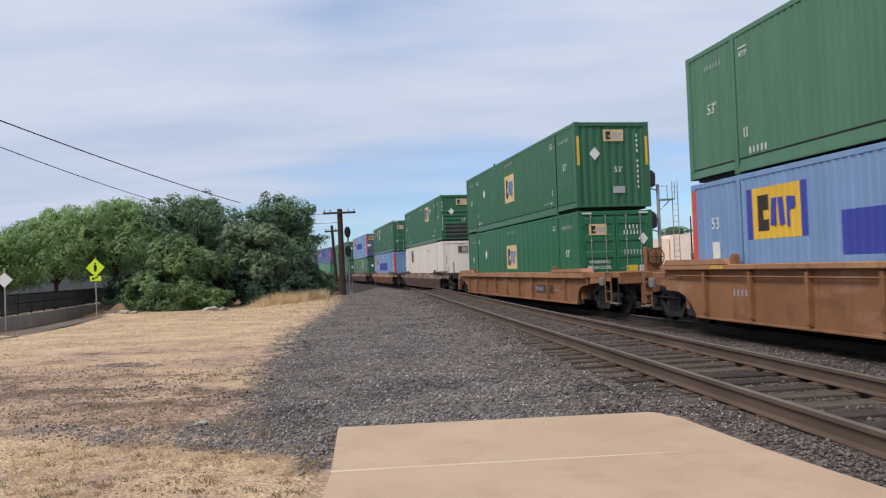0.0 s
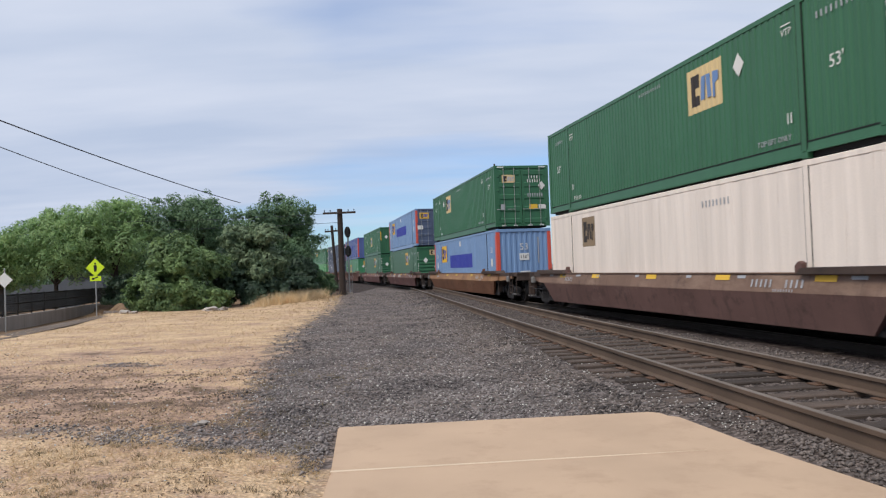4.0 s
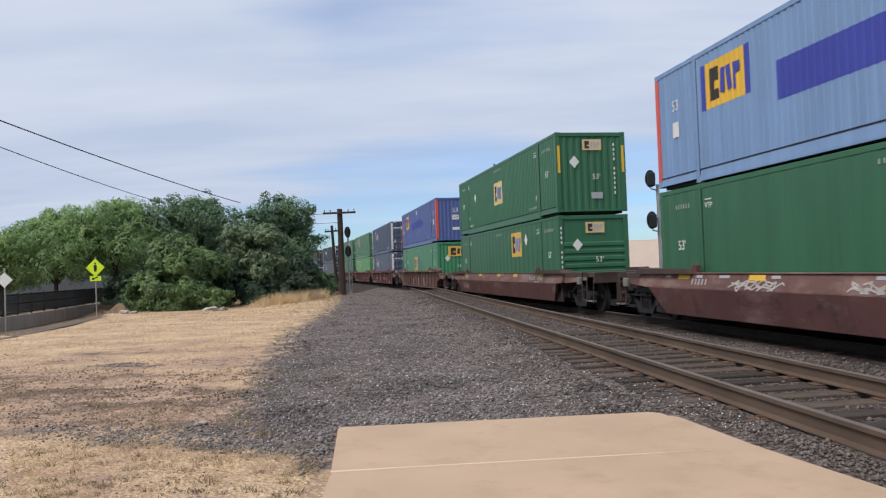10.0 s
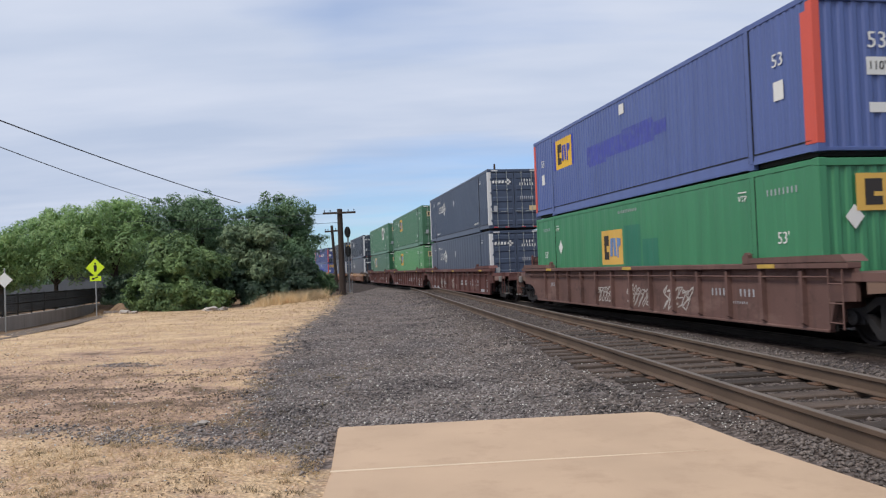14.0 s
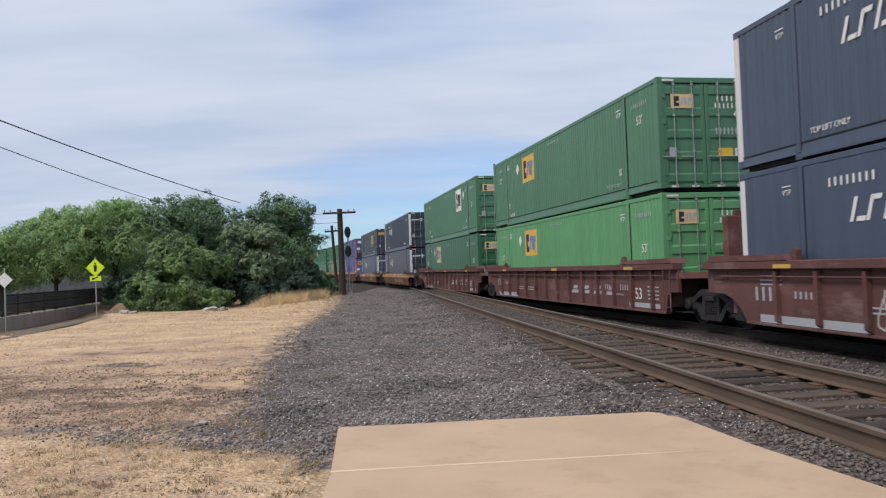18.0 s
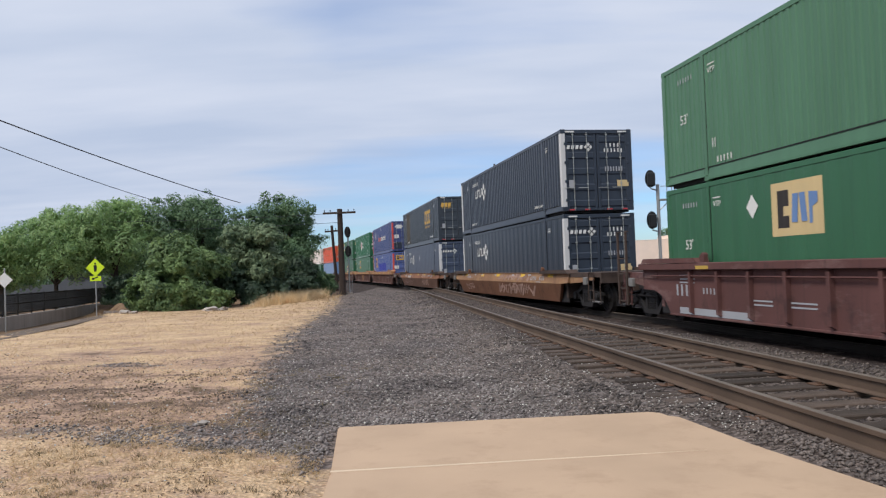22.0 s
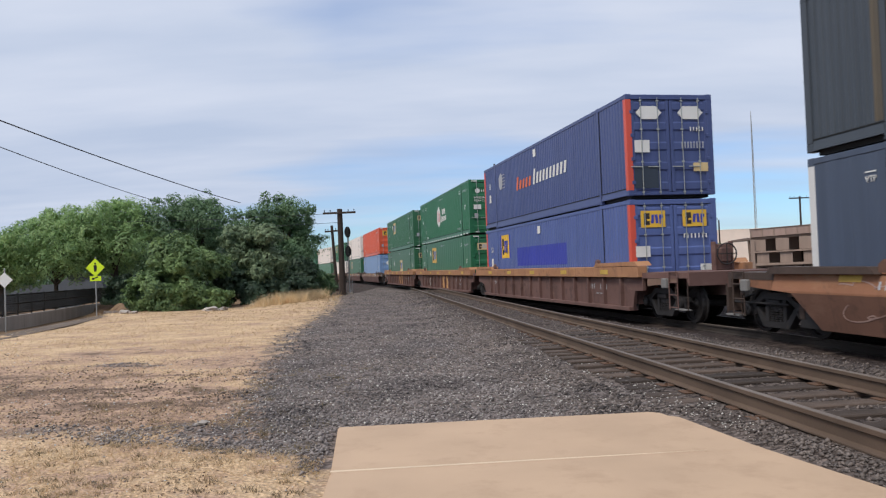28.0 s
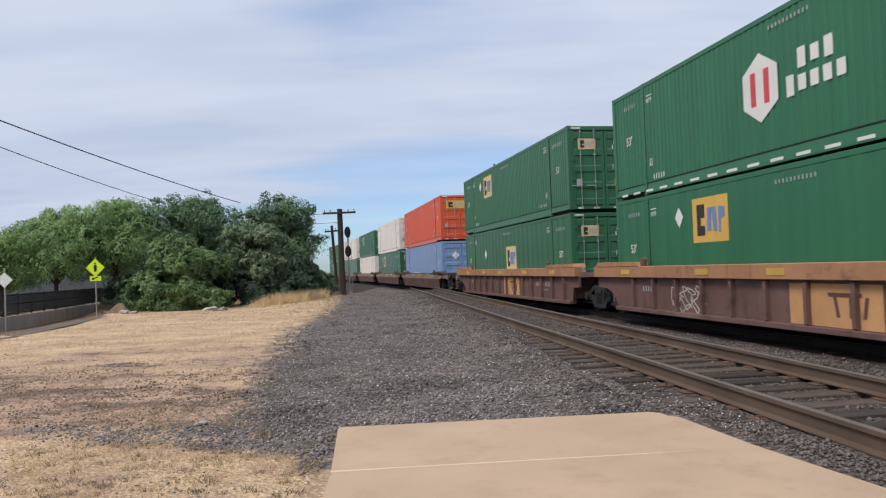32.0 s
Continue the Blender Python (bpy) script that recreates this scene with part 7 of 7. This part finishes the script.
def blue_box(label, color, end="wall", block=None, logo_x=4.85, logo_a=1.55, ends=(-7.05, 7.05)):
    c = container(label, color, "fine", end, posts=REDPOST, trim=color)
    for x in ends:
        letters("53", 0.36, -x, 1.95, c, SIDE_FACE, 0.004, MARK_W)
        plate("data_plate", rect(-x, 1.38, 0.30, 0.36), 0.004, MARK_W, c, SIDE_FACE, "white data plate")
    yellow_logo(c, logo_x, 2.05, logo_a, 1.0, MARK_Y, MARK_K, MARK_B)
    for q in (-1, 1):
        painted("painted_band", -logo_x + q * (logo_a / 2 + 0.10), 2.05, 0.19, 1.0, 0.003, MARK_B, c, "violet-blue painted band beside the logo")
    if block:
        for u, w, a, h in ((-0.4, 1.60, 4.6, 0.52), (-1.9, 1.44, 1.4, 0.40), (0.9, 1.74, 1.9, 0.40), (2.1, 1.62, 0.9, 0.34)):
            painted("painted_smudge", u, w, a, h, 0.003 + 0.0006 * (u + 2.0), block, c, "uneven violet-blue smudge of paint")
    else:
        painted("painted_block", -0.03, 1.56, 5.9, 0.74, 0.003, MARK_B, c, "violet-blue painted-over block")
    plate("data_plate", rect(0.0, 2.52, 0.32, 0.28), 0.004, MARK_W, c, SIDE_FACE, "white data plate")
    if end == "wall":
        plate("corner_band", rect(HX - 0.245, 1.42, 0.15, 2.36), 0.0, REDPOST, c, SIDE_FACE, "red painted corner band")
        letters("53", 0.42, 0.0, 2.05, c, LEAD_FACE, -0.016, MARK_W)
        plate("data_plate", rect(0.0, 1.60, 0.46, 0.32), -0.022, MARK_W, c, LEAD_FACE, "white plate with black figures")
        letters("110\"", 0.22, 0.0, 1.60, c, LEAD_FACE, -0.014, MARK_K)
        plate("data_plate", rect(0.02, 0.86, 0.46, 0.18), -0.022, MARK_W, c, LEAD_FACE, "pale data plate")
        plate("stripe", rect(0.68, 1.9, 0.05, 1.2), -0.022, MARK_S, c, LEAD_FACE, "thin pale vertical stripe")
    else:
        for u in (-0.62, 0.62):
            end_logo(c, u, 2.35, 0.72, 0.46, True, MARK_Y, MARK_B)
        bars(c, LEAD_FACE, 0.62, 1.86, 0.0, 7, 0.08, 0.12, 0.03, MARK_W)
        plate("data_plate", rect(-0.95, 1.46, 0.42, 0.30), 0.0, MARK_W, c, LEAD_FACE, "white data plate")
        plate("data_plate", rect(0.95, 0.96, 0.42, 0.22), 0.0, MARK_W, c, LEAD_FACE, "pale data plate")
    return c


def dark_box(label, color, wall="deep", mark="ring"):
    c = container(label, color, wall, "door")
    f = SIDE_FACE
    k = 0.004
    if mark == "ring":
        # four slanted strokes and a ring of four diamonds
        for i in range(4):
            u = -4.70 + i * 0.38
            plate("logo_stroke", slant(u, 1.92, 0.08, 0.40, 0.18), k, MARK_W, c, f)
            plate("logo_stroke", slant(u + 0.16, 1.76 if i % 2 == 0 else 2.08, 0.20, 0.08, 0.18), k, MARK_W, c, f)
        u, w = -3.05, 1.90
        for q in ((0.0, 0.25), (0.25, 0.0), (0.0, -0.25), (-0.25, 0.0)):
            plate("logo_diamond", [(u + q[0], w + q[1] - 0.17), (u + q[0] + 0.17, w + q[1]), (u + q[0], w + q[1] + 0.17), (u + q[0] - 0.17, w + q[1])], k, MARK_W, c, f)
        for i in range(4):
            plate("logo_stroke", slant(-1.02 + i * 0.155, 2.28, 0.10, 0.13, 0.1), 0.0, MARK_W, c, LEAD_FACE)
        for q in ((0.0, 0.09), (0.09, 0.0), (0.0, -0.09), (-0.09, 0.0)):
            plate("logo_diamond", [(-0.30 + q[0], 2.28 + q[1] - 0.065), (-0.30 + q[0] + 0.065, 2.28 + q[1]), (-0.30 + q[0], 2.28 + q[1] + 0.065), (-0.30 + q[0] - 0.065, 2.28 + q[1])], 0.0, MARK_W, c, LEAD_FACE)
        bars(c, f, -4.75, 2.42, k, 8, 0.10, 0.15, 0.05, MARK_W)
    else:
        for i in range(3):
            u = 3.15 + i * 0.78
            plate("logo_shape", slant(u, 1.85, 0.62, 0.92, 0.08), k, MARK_G, c, f, "yellow logo shape")
            plate("logo_cut", slant(u + 0.07, 1.85, 0.36, 0.50, 0.08), k + 0.005, color, c, f)
            plate("logo_shape", slant(-0.98 + i * 0.22, 2.36, 0.18, 0.26, 0.08), 0.0, MARK_G, c, LEAD_FACE)
        bars(c, f, 3.9, 1.20, k, 10, 0.14, 0.13, 0.06, MARK_G)
        bars(c, LEAD_FACE, -0.75, 2.16, 0.0, 6, 0.07, 0.06, 0.03, MARK_G)
        painted("patch", -5.4, 1.52, 1.9, 2.40, 0.003, mat("brown repair patch", (0.085, 0.072, 0.055), 0.7, vary=0.2), c, "faded brown repair panel")
        plate("data_plate", rect(0.75, 1.0, 0.36, 0.26), 0.0, MARK_Y, c, LEAD_FACE, "yellow data plate")
    letters("TOP LIFT ONLY", 0.15, 5.4, 0.45, c, f, k, MARK_W)
    letters("TOP LIFT ONLY", 0.15, -5.2, 0.45, c, f, k, MARK_W)
    if color is SLATE:
        diamond(c, f, -0.1, 2.0, 0.22, k, MARK_S)
    for x in (-6.5, 6.5):
        letters("VTP", 0.15, -x, 2.36, c, f, k, MARK_W)
        plate("overline", rect(-x, 2.48, 0.26, 0.022), k, MARK_W, c, f)
    bars(c, LEAD_FACE, 0.58, 2.35, 0.0, 4, 0.10, 0.13, 0.04, MARK_W)
    bars(c, LEAD_FACE, 0.60, 2.17, 0.0, 6, 0.09, 0.13, 0.035, MARK_W)
    bars(c, LEAD_FACE, 0.60, 1.52, 0.0, 7, 0.08, 0.16, 0.02, MARK_S)
    plate("data_plate", rect(0.92, 1.02, 0.42, 0.22), 0.0, MARK_C, c, LEAD_FACE, "pale data plate")
    plate("data_plate", rect(-0.95, 1.02, 0.18, 0.26), 0.0, MARK_S, c, LEAD_FACE, "grey data plate")
    for u in (-0.95, 0.95):
        plate("reflector", rect(u, CHT - 0.08, 0.32, 0.05), -0.003, MARK_W, c, LEAD_FACE, "short reflective strip")
    for u in (-0.95, -0.4, 0.4, 0.95):
        plate("reflector", rect(u, 0.13, 0.20, 0.045), -0.003, MARK_R, c, LEAD_FACE, "short red reflective strip")
    return c


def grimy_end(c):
    """A sheet of baked-on grime over the lower ribs of the leading end wall."""
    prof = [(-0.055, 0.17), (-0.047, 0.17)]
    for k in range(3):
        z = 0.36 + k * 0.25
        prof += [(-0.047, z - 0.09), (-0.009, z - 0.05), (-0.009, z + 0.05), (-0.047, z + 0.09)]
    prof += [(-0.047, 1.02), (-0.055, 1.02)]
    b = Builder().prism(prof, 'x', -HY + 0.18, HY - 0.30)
    part("grime", b.mesh("grime"), GRIME, c, "dark grime baked on the lower end wall", m=LEAD_FACE)
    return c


def white_posts(c):
    for ch in c.children:
        if ch.name.startswith("corner_post") and ch.matrix_basis.translation.y > 0:
            ch.material_slots[0].material = WHITEPOST
    return c


def dark_doors(c, m):
    """Doors and end frame in another paint than the sides."""
    for ch in c.children:
        if ch.name.split(".")[0] in ("door", "header", "sill"):
            ch.material_slots[0].material = m
            for g in ch.children:
                if g.name.split(".")[0] in ("door_stile", "hinge"):
                    g.material_slots[0].material = m
    return c


def warned(c):
    letters("WARNING", 0.15, -0.60, 1.22, c, LEAD_FACE, 0.004, MARK_W)
    letters("HIGH CUBE", 0.15, -0.60, 1.04, c, LEAD_FACE, 0.004, MARK_W)
    return c


def build_train():
    GL = "dark green container with cream logo panel"
    MID, LOW = (-0.1, 1.57), (-2.75, 2.07)
    load("Z", well_car("orange-tan ribbed well car carrying two containers", "ribbed", CAR_TAN, CHORD, (END, END)),
         green_box("faded green corrugated container riding on a blue one", GREEN_F, logo=None), blue_box("grey-blue container with red posts and a yellow logo", SKYB))
    load("A", well_car("orange-tan ribbed well car with an orange top chord", "ribbed", CAR_TAN, CHORD, (END, END), top=1.26),
         green_box(GL + " and yellow strips", GREEN, "wall", logo=MID, strips=True, size=(1.43, 1.15)), warned(green_box(GL + " and closed doors", GREEN_H, "door", "plate", MID)))
    cw = container("white container with a small bronze logo on its side", WHITEP, "plate", "flat", trim=WHITEP)
    yellow_logo(cw, 4.5, 2.18, 1.05, 0.92, MARK_N, MARK_K, MARK_K)
    bars(cw, SIDE_FACE, 3.0, 2.42, 0.004, 8, 0.1, 0.14, 0.05, MARK_S)
    end_logo(cw, 0.05, 2.35, 0.66, 0.46, False, MARK_N)
    plate("vent", rect(-0.02, 2.70, 0.44, 0.07), -0.024, MARK_S, cw, LEAD_FACE, "grey vent plate")
    col = Builder()
    for k in range(11):
        if k != 4:
            col.prism([(-x, z) for x, z in rect(0.98, 2.45 - 0.15 * k, 0.055, 0.085)], 'y', -0.030, -0.020)
    tagged(part("writing", col.mesh("writing"), MARK_K, cw, "", LEAD_FACE), kind="stuff")
    plate("data_plate", rect(-0.05, 0.62, 0.34, 0.16), -0.024, MARK_S, cw, LEAD_FACE, "grey data plate")
    for u, w, a, h, m in ((-1.02, 1.75, 0.08, 0.62, DUSTY), (-0.95, 1.05, 0.06, 0.75, DUSTY), (1.17, 1.30, 0.05, 1.5, DUSTY)):
        plate("smudge", [(u - a / 2, w - h / 2), (u + a * 0.3, w - h * 0.42), (u + a / 2, w + h * 0.2), (u + a * 0.1, w + h / 2), (u - a * 0.4, w + h * 0.3)], -0.026, m, cw, LEAD_FACE, "faint dirty smudge")
    load("B", well_car("brown smooth-sided well car", "smooth", CAR_BROWN, CHORD, (END, END), stand=False),
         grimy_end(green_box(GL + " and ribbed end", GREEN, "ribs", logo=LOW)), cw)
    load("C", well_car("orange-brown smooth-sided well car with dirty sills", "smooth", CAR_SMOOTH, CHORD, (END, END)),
         green_box(GL + " and weathered doors", GREEN, "door", "deep", num_z=2.0), blue_box("grey-blue container with red corner posts and blue block", SKYB))
    load("D", well_car("dark red-brown smooth-sided well car", "smooth", CAR_RED, CHORD, (END, END)),
         dark_doors(blue_box("grey-blue container with dark doors and two yellow logos", SKYB, "door"), STEELB), green_box("green container with golden logo panel and ribbed end", GREEN, "ribs", "plate", LOW, MARK_G))
    load("E", well_car("dark red-brown smooth well car with spray marks", "smooth", CAR_RED, CHORD, (END, END)),
         green_box(GL + " and yellow end strips", GREEN, "wall", logo=MID, strips=True), green_box("green container with golden logo panel in the well", GREEN, "ribs", "plate", LOW, MARK_G))
    fl = green_box("mid-green container with a large golden end panel", GREEN_B, "wall", "plate", (1.04, 1.63), MARK_G)
    panel_logo(fl, LEAD_FACE, 0.15, 2.28, 1.45, 0.66, -0.006, MARK_G, MARK_K, MARK_K)
    for u, w, a, h in ((0.36, 1.62, 1.0, 1.15), (1.42, 1.42, 0.9, 0.72)):
        painted("patch", u, w, a, h, 0.003, TEAL, fl, "darker green repainted patch")
    load("F", well_car("brown ribbed well car with pale graffiti", "ribbed", CAR_BROWN, CAR_BROWN, (END, END)),
         blue_box("blue container with red corner posts and a blue smudge", MIDB, block=SMUDGE), fl)
    # G H I, one car of three units
    load("G", well_car("mineral red ribbed well car unit with white stencils", "ribbed", CAR_RED, CAR_RED, (END, SHARE), top=1.47),
         white_posts(dark_box("charcoal container with a white logo and white posts", SLATE, "fine")), white_posts(dark_box("charcoal container with a white logo, in the well", SLATE, "plate")))
    load("H", well_car("mineral red ribbed middle unit of an articulated car", "ribbed", CAR_RED, CAR_RED, (JOINT, SHARE), True, top=1.47),
         green_box(GL + " and marked doors", GREEN_F, "door", "fine", panel=MARK_G, num_z=2.0), green_box("bright green container with a golden logo panel", GREEN_P, "door", "fine", panel=MARK_G))
    load("I", well_car("mineral red ribbed end unit of an articulated car", "ribbed", CAR_RED, CAR_RED, (JOINT, END), True, top=1.47),
         green_box("green container with a white logo panel", GREEN_F, "door", "fine", (-3.7, 2.04), MARK_W, MARK_K, size=(1.5, 1.2)), green_box(GL + " low in the well", GREEN, "door", "plate"))
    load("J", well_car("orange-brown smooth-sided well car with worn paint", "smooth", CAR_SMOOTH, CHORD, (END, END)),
         white_posts(dark_box("charcoal corrugated container with a white logo", CHAR)), white_posts(dark_box("charcoal smooth container with a white logo", CHAR, "plate")))
    load("K", well_car("rusty orange smooth well car with faded graffiti", "smooth", CAR_RUST, CHORD, (END, END)),
         dark_box("dark slate container with yellow logo shapes", SMOKE, "fine", "block"), white_posts(dark_box("dark slate container with a white logo", SLATE, "plate")))
    # L M N, one car of three units
    lu = container("dark blue container with silver and orange logo shapes", ROYAL, "fine", "door", posts=REDPOST, trim=ROYAL)
    for x in (7.05,):
        letters("53", 0.36, -x, 1.98, lu, SIDE_FACE, 0.004, MARK_W)
        plate("data_plate", rect(-x, 1.42, 0.30, 0.36), 0.004, MARK_W, lu, SIDE_FACE, "white data plate")
    plate("data_plate", rect(-0.2, 2.55, 0.32, 0.28), 0.004, MARK_W, lu, SIDE_FACE, "white data plate")
    plate("logo_shape", [(-5.15, 1.62), (-4.85, 1.85), (-4.9, 2.2), (-5.15, 2.42), (-5.45, 2.2), (-5.42, 1.8)], 0.004, MARK_S, lu, SIDE_FACE, "silver logo shape")
    for i in range(5):
        plate("logo_stroke", slant(-4.75, 1.72 + i * 0.14, 0.55, 0.035, 0.0), 0.004, MARK_S, lu, SIDE_FACE)
        plate("logo_stroke", slant(-2.55 + i * 0.42, 1.56 if i else 1.63, 0.22, 0.36 if i else 0.52, 0.14), 0.004, MARK_O, lu, SIDE_FACE)
    for i in range(10):
        plate("logo_stroke", slant(-0.30 + i * 0.38, 1.58 if i else 1.66, 0.20, 0.40 if i else 0.58, 0.14), 0.004, MARK_W, lu, SIDE_FACE)
    for u in (-0.62, 0.62):
        plate("logo_hexagon", [(u - 0.38, 2.38), (u - 0.22, 2.20), (u + 0.22, 2.20), (u + 0.38, 2.38), (u + 0.22, 2.56), (u - 0.22, 2.56)], 0.0, MARK_W, lu, LEAD_FACE, "white hexagon")
    bars(lu, LEAD_FACE, 0.80, 1.92, 0.0, 5, 0.06, 0.12, 0.03, MARK_W)
    bars(lu, LEAD_FACE, 0.66, 1.48, 0.0, 8, 0.07, 0.18, 0.02, MARK_S)
    plate("data_plate", rect(-0.85, 1.45, 0.44, 0.34), 0.0, MARK_W, lu, LEAD_FACE, "white data plate")
    plate("data_plate", rect(0.88, 0.86, 0.44, 0.24), 0.0, MARK_C, lu, LEAD_FACE, "cream data plate")
    plate("patch", rect(-0.75, 0.60, 0.70, 0.62), -0.004, CHAR, lu, LEAD_FACE, "dark painted patch")
    load("L", well_car("brown ribbed well car unit with orange top chord", "ribbed", CAR_BROWN, CHORD, (END, SHARE)),
         lu, blue_box("blue container with a yellow logo and red posts", MIDB, "door", logo_a=1.2, ends=(7.05,)))
    mu = container("deep green container with a white hexagon logo", GREEN_H, "fine", "door")
    side_marks(mu)
    plate("logo_hexagon", hexagon(-0.84, 1.55, 1.15, 1.35), 0.004, MARK_W, mu, SIDE_FACE, "white hexagon")
    for u in (-0.22, 0.22):
        plate("logo_stroke", rect(-0.84 + u, 1.55, 0.17, 0.66), 0.009, MARK_R, mu, SIDE_FACE)
    for i in range(3):
        plate("logo_stroke", rect(0.45 + i * 0.36, 1.80, 0.22, 0.36 if i != 1 else 0.28), 0.004, MARK_W, mu, SIDE_FACE)
    for i in range(5):
        plate("logo_stroke", rect(0.10 + i * 0.34, 1.36, 0.22, 0.38 if i == 0 else 0.28), 0.004, MARK_W, mu, SIDE_FACE)
    plate("logo_hexagon", hexagon(-0.82, 2.30, 0.24, 0.28), 0.0, MARK_W, mu, LEAD_FACE, "small white hexagon")
    bars(mu, LEAD_FACE, -0.45, 2.30, 0.0, 4, 0.07, 0.12, 0.03, MARK_W)
    letters("WARNING", 0.15, -0.66, 1.93, mu, LEAD_FACE, 0.004, MARK_W)
    letters("HIGH CUBE", 0.15, -0.62, 1.78, mu, LEAD_FACE, 0.004, MARK_W)
    plate("data_plate", rect(-0.85, 1.45, 0.40, 0.24), 0.0, MARK_W, mu, LEAD_FACE, "white data plate")
    end_marks(mu, "door")
    bars(mu, SIDE_FACE, 0.0, 0.10, 0.012, 20, 0.40, 0.06, 0.38, MARK_W, "dashed reflective strip")
    load("M", well_car("brown ribbed middle unit with orange top chord", "ribbed", CAR_BROWN, CHORD, (JOINT, SHARE)),
         mu, green_box("deep green container with a golden logo panel", GREEN_H, "door", "plate", panel=MARK_G))
    load("N", well_car("brown ribbed end unit with orange top chord", "ribbed", CAR_BROWN, CHORD, (JOINT, END)),
         green_box(GL + " on the last unit", GREEN, "door", "fine"), green_box(GL + " in the last well", GREEN, "door", "plate", (-0.67, 1.53)))
    # O to S
    oc = container("orange container with a yellow logo on its doors", ORANGE, "fine", "door")
    side_marks(oc)
    end_logo(oc, -0.3, 2.3, 1.2, 0.5, True, MARK_Y)
    end_marks(oc, "door")
    ob = container("grey-blue container with white patches", SKYB, "plate", "door")
    side_marks(ob)
    diamond(ob, LEAD_FACE, -0.4, 2.0, 0.28, 0.0, MARK_W)
    plate("patch", rect(-2.6, 0.55, 2.2, 0.8), 0.004, MARK_W, ob, SIDE_FACE, "white painted patch")
    load("O", well_car("brown smooth-sided well car behind the articulated unit", "smooth", CAR_BROWN, CHORD, (END, SHARE)), oc, ob)
    def plain(label, color, end="door", wall="plate"):
        c = container(label, color, wall, end)
        side_marks(c, foot=False, color=MARK_S)
        end_marks(c, end)
        return c
    load("P", well_car("brown smooth-sided well car farther back", "smooth", CAR_BROWN, CHORD, (JOINT, SHARE)),
         plain("white container with small grey writing", WHITEP), green_box(GL + " under a white one", GREEN, "door", "plate"))
    load("Q", well_car("brown smooth-sided well car far back", "smooth", CAR_BROWN, CHORD, (JOINT, END)),
         green_box(GL + " over a white one", GREEN), plain("white container in a far well car", WHITEP))
    load("R", well_car("red-brown smooth well car far back", "smooth", CAR_RED, CHORD, (END, END)),
         plain("white container on a far stack", WHITEP), plain("grey-green container in a far well", GREEN_F))
    load("S", well_car("red-brown smooth well car at the far bend", "smooth", CAR_RED, CHORD, (END, END)),
         green_box(GL + " on the far bend", GREEN), green_box(GL + " low on the far bend", GREEN))
    cars = [thing for thing, _, z in RIDING if z == 0.0]
    for key, car in zip(FRONTS, cars):
        kind = "ribbed" if any(ch.name.startswith("top_chord") for ch in car.children) else "smooth"
        car_marks(car, kind, 300 + ord(key), {"D": 2, "E": 0, "F": 3, "G": 2, "J": 0, "K": 1, "M": 1}.get(key, 0),
                  "53" if key in "HI" else "", key in "GHI", key in "MN", key in "ZFGHI", {"J": ((0.0, 5.0, True), (-6.6, -4.8, False)), "E": ((-7.0, -5.6, False),), "K": ((-7.0, -2.0, False), (2.0, 4.5, True))}.get(key, ()), key == "A")


build_train()


# ---------------------------------------------------------------- what moves
def riding_pose(s, z):
    (x0, y0, _), (x1, y1, _) = on_track(s - 8.2), on_track(s + 8.2)
    return pose((x0 + x1) / 2, (y0 + y1) / 2, z, 0, 0, math.degrees(math.atan2(y1 - y0, x1 - x0)))


def motions():
    times = [0.5 * i for i in range(65)]
    for thing, s, z in RIDING:
        walk(thing, [(t, riding_pose(s - gone(t), z)) for t in times])
    # wheels roll without slipping: radius 0.458 m
    wt = [i * 2 / FPS for i in range(481)]
    for w, dx in BOGIES:
        walk(w, [(t, pose(dx, 0, 0.458) @ Matrix.Rotation(-gone(t) / 0.458, 4, 'Y')) for t in wt])


motions()
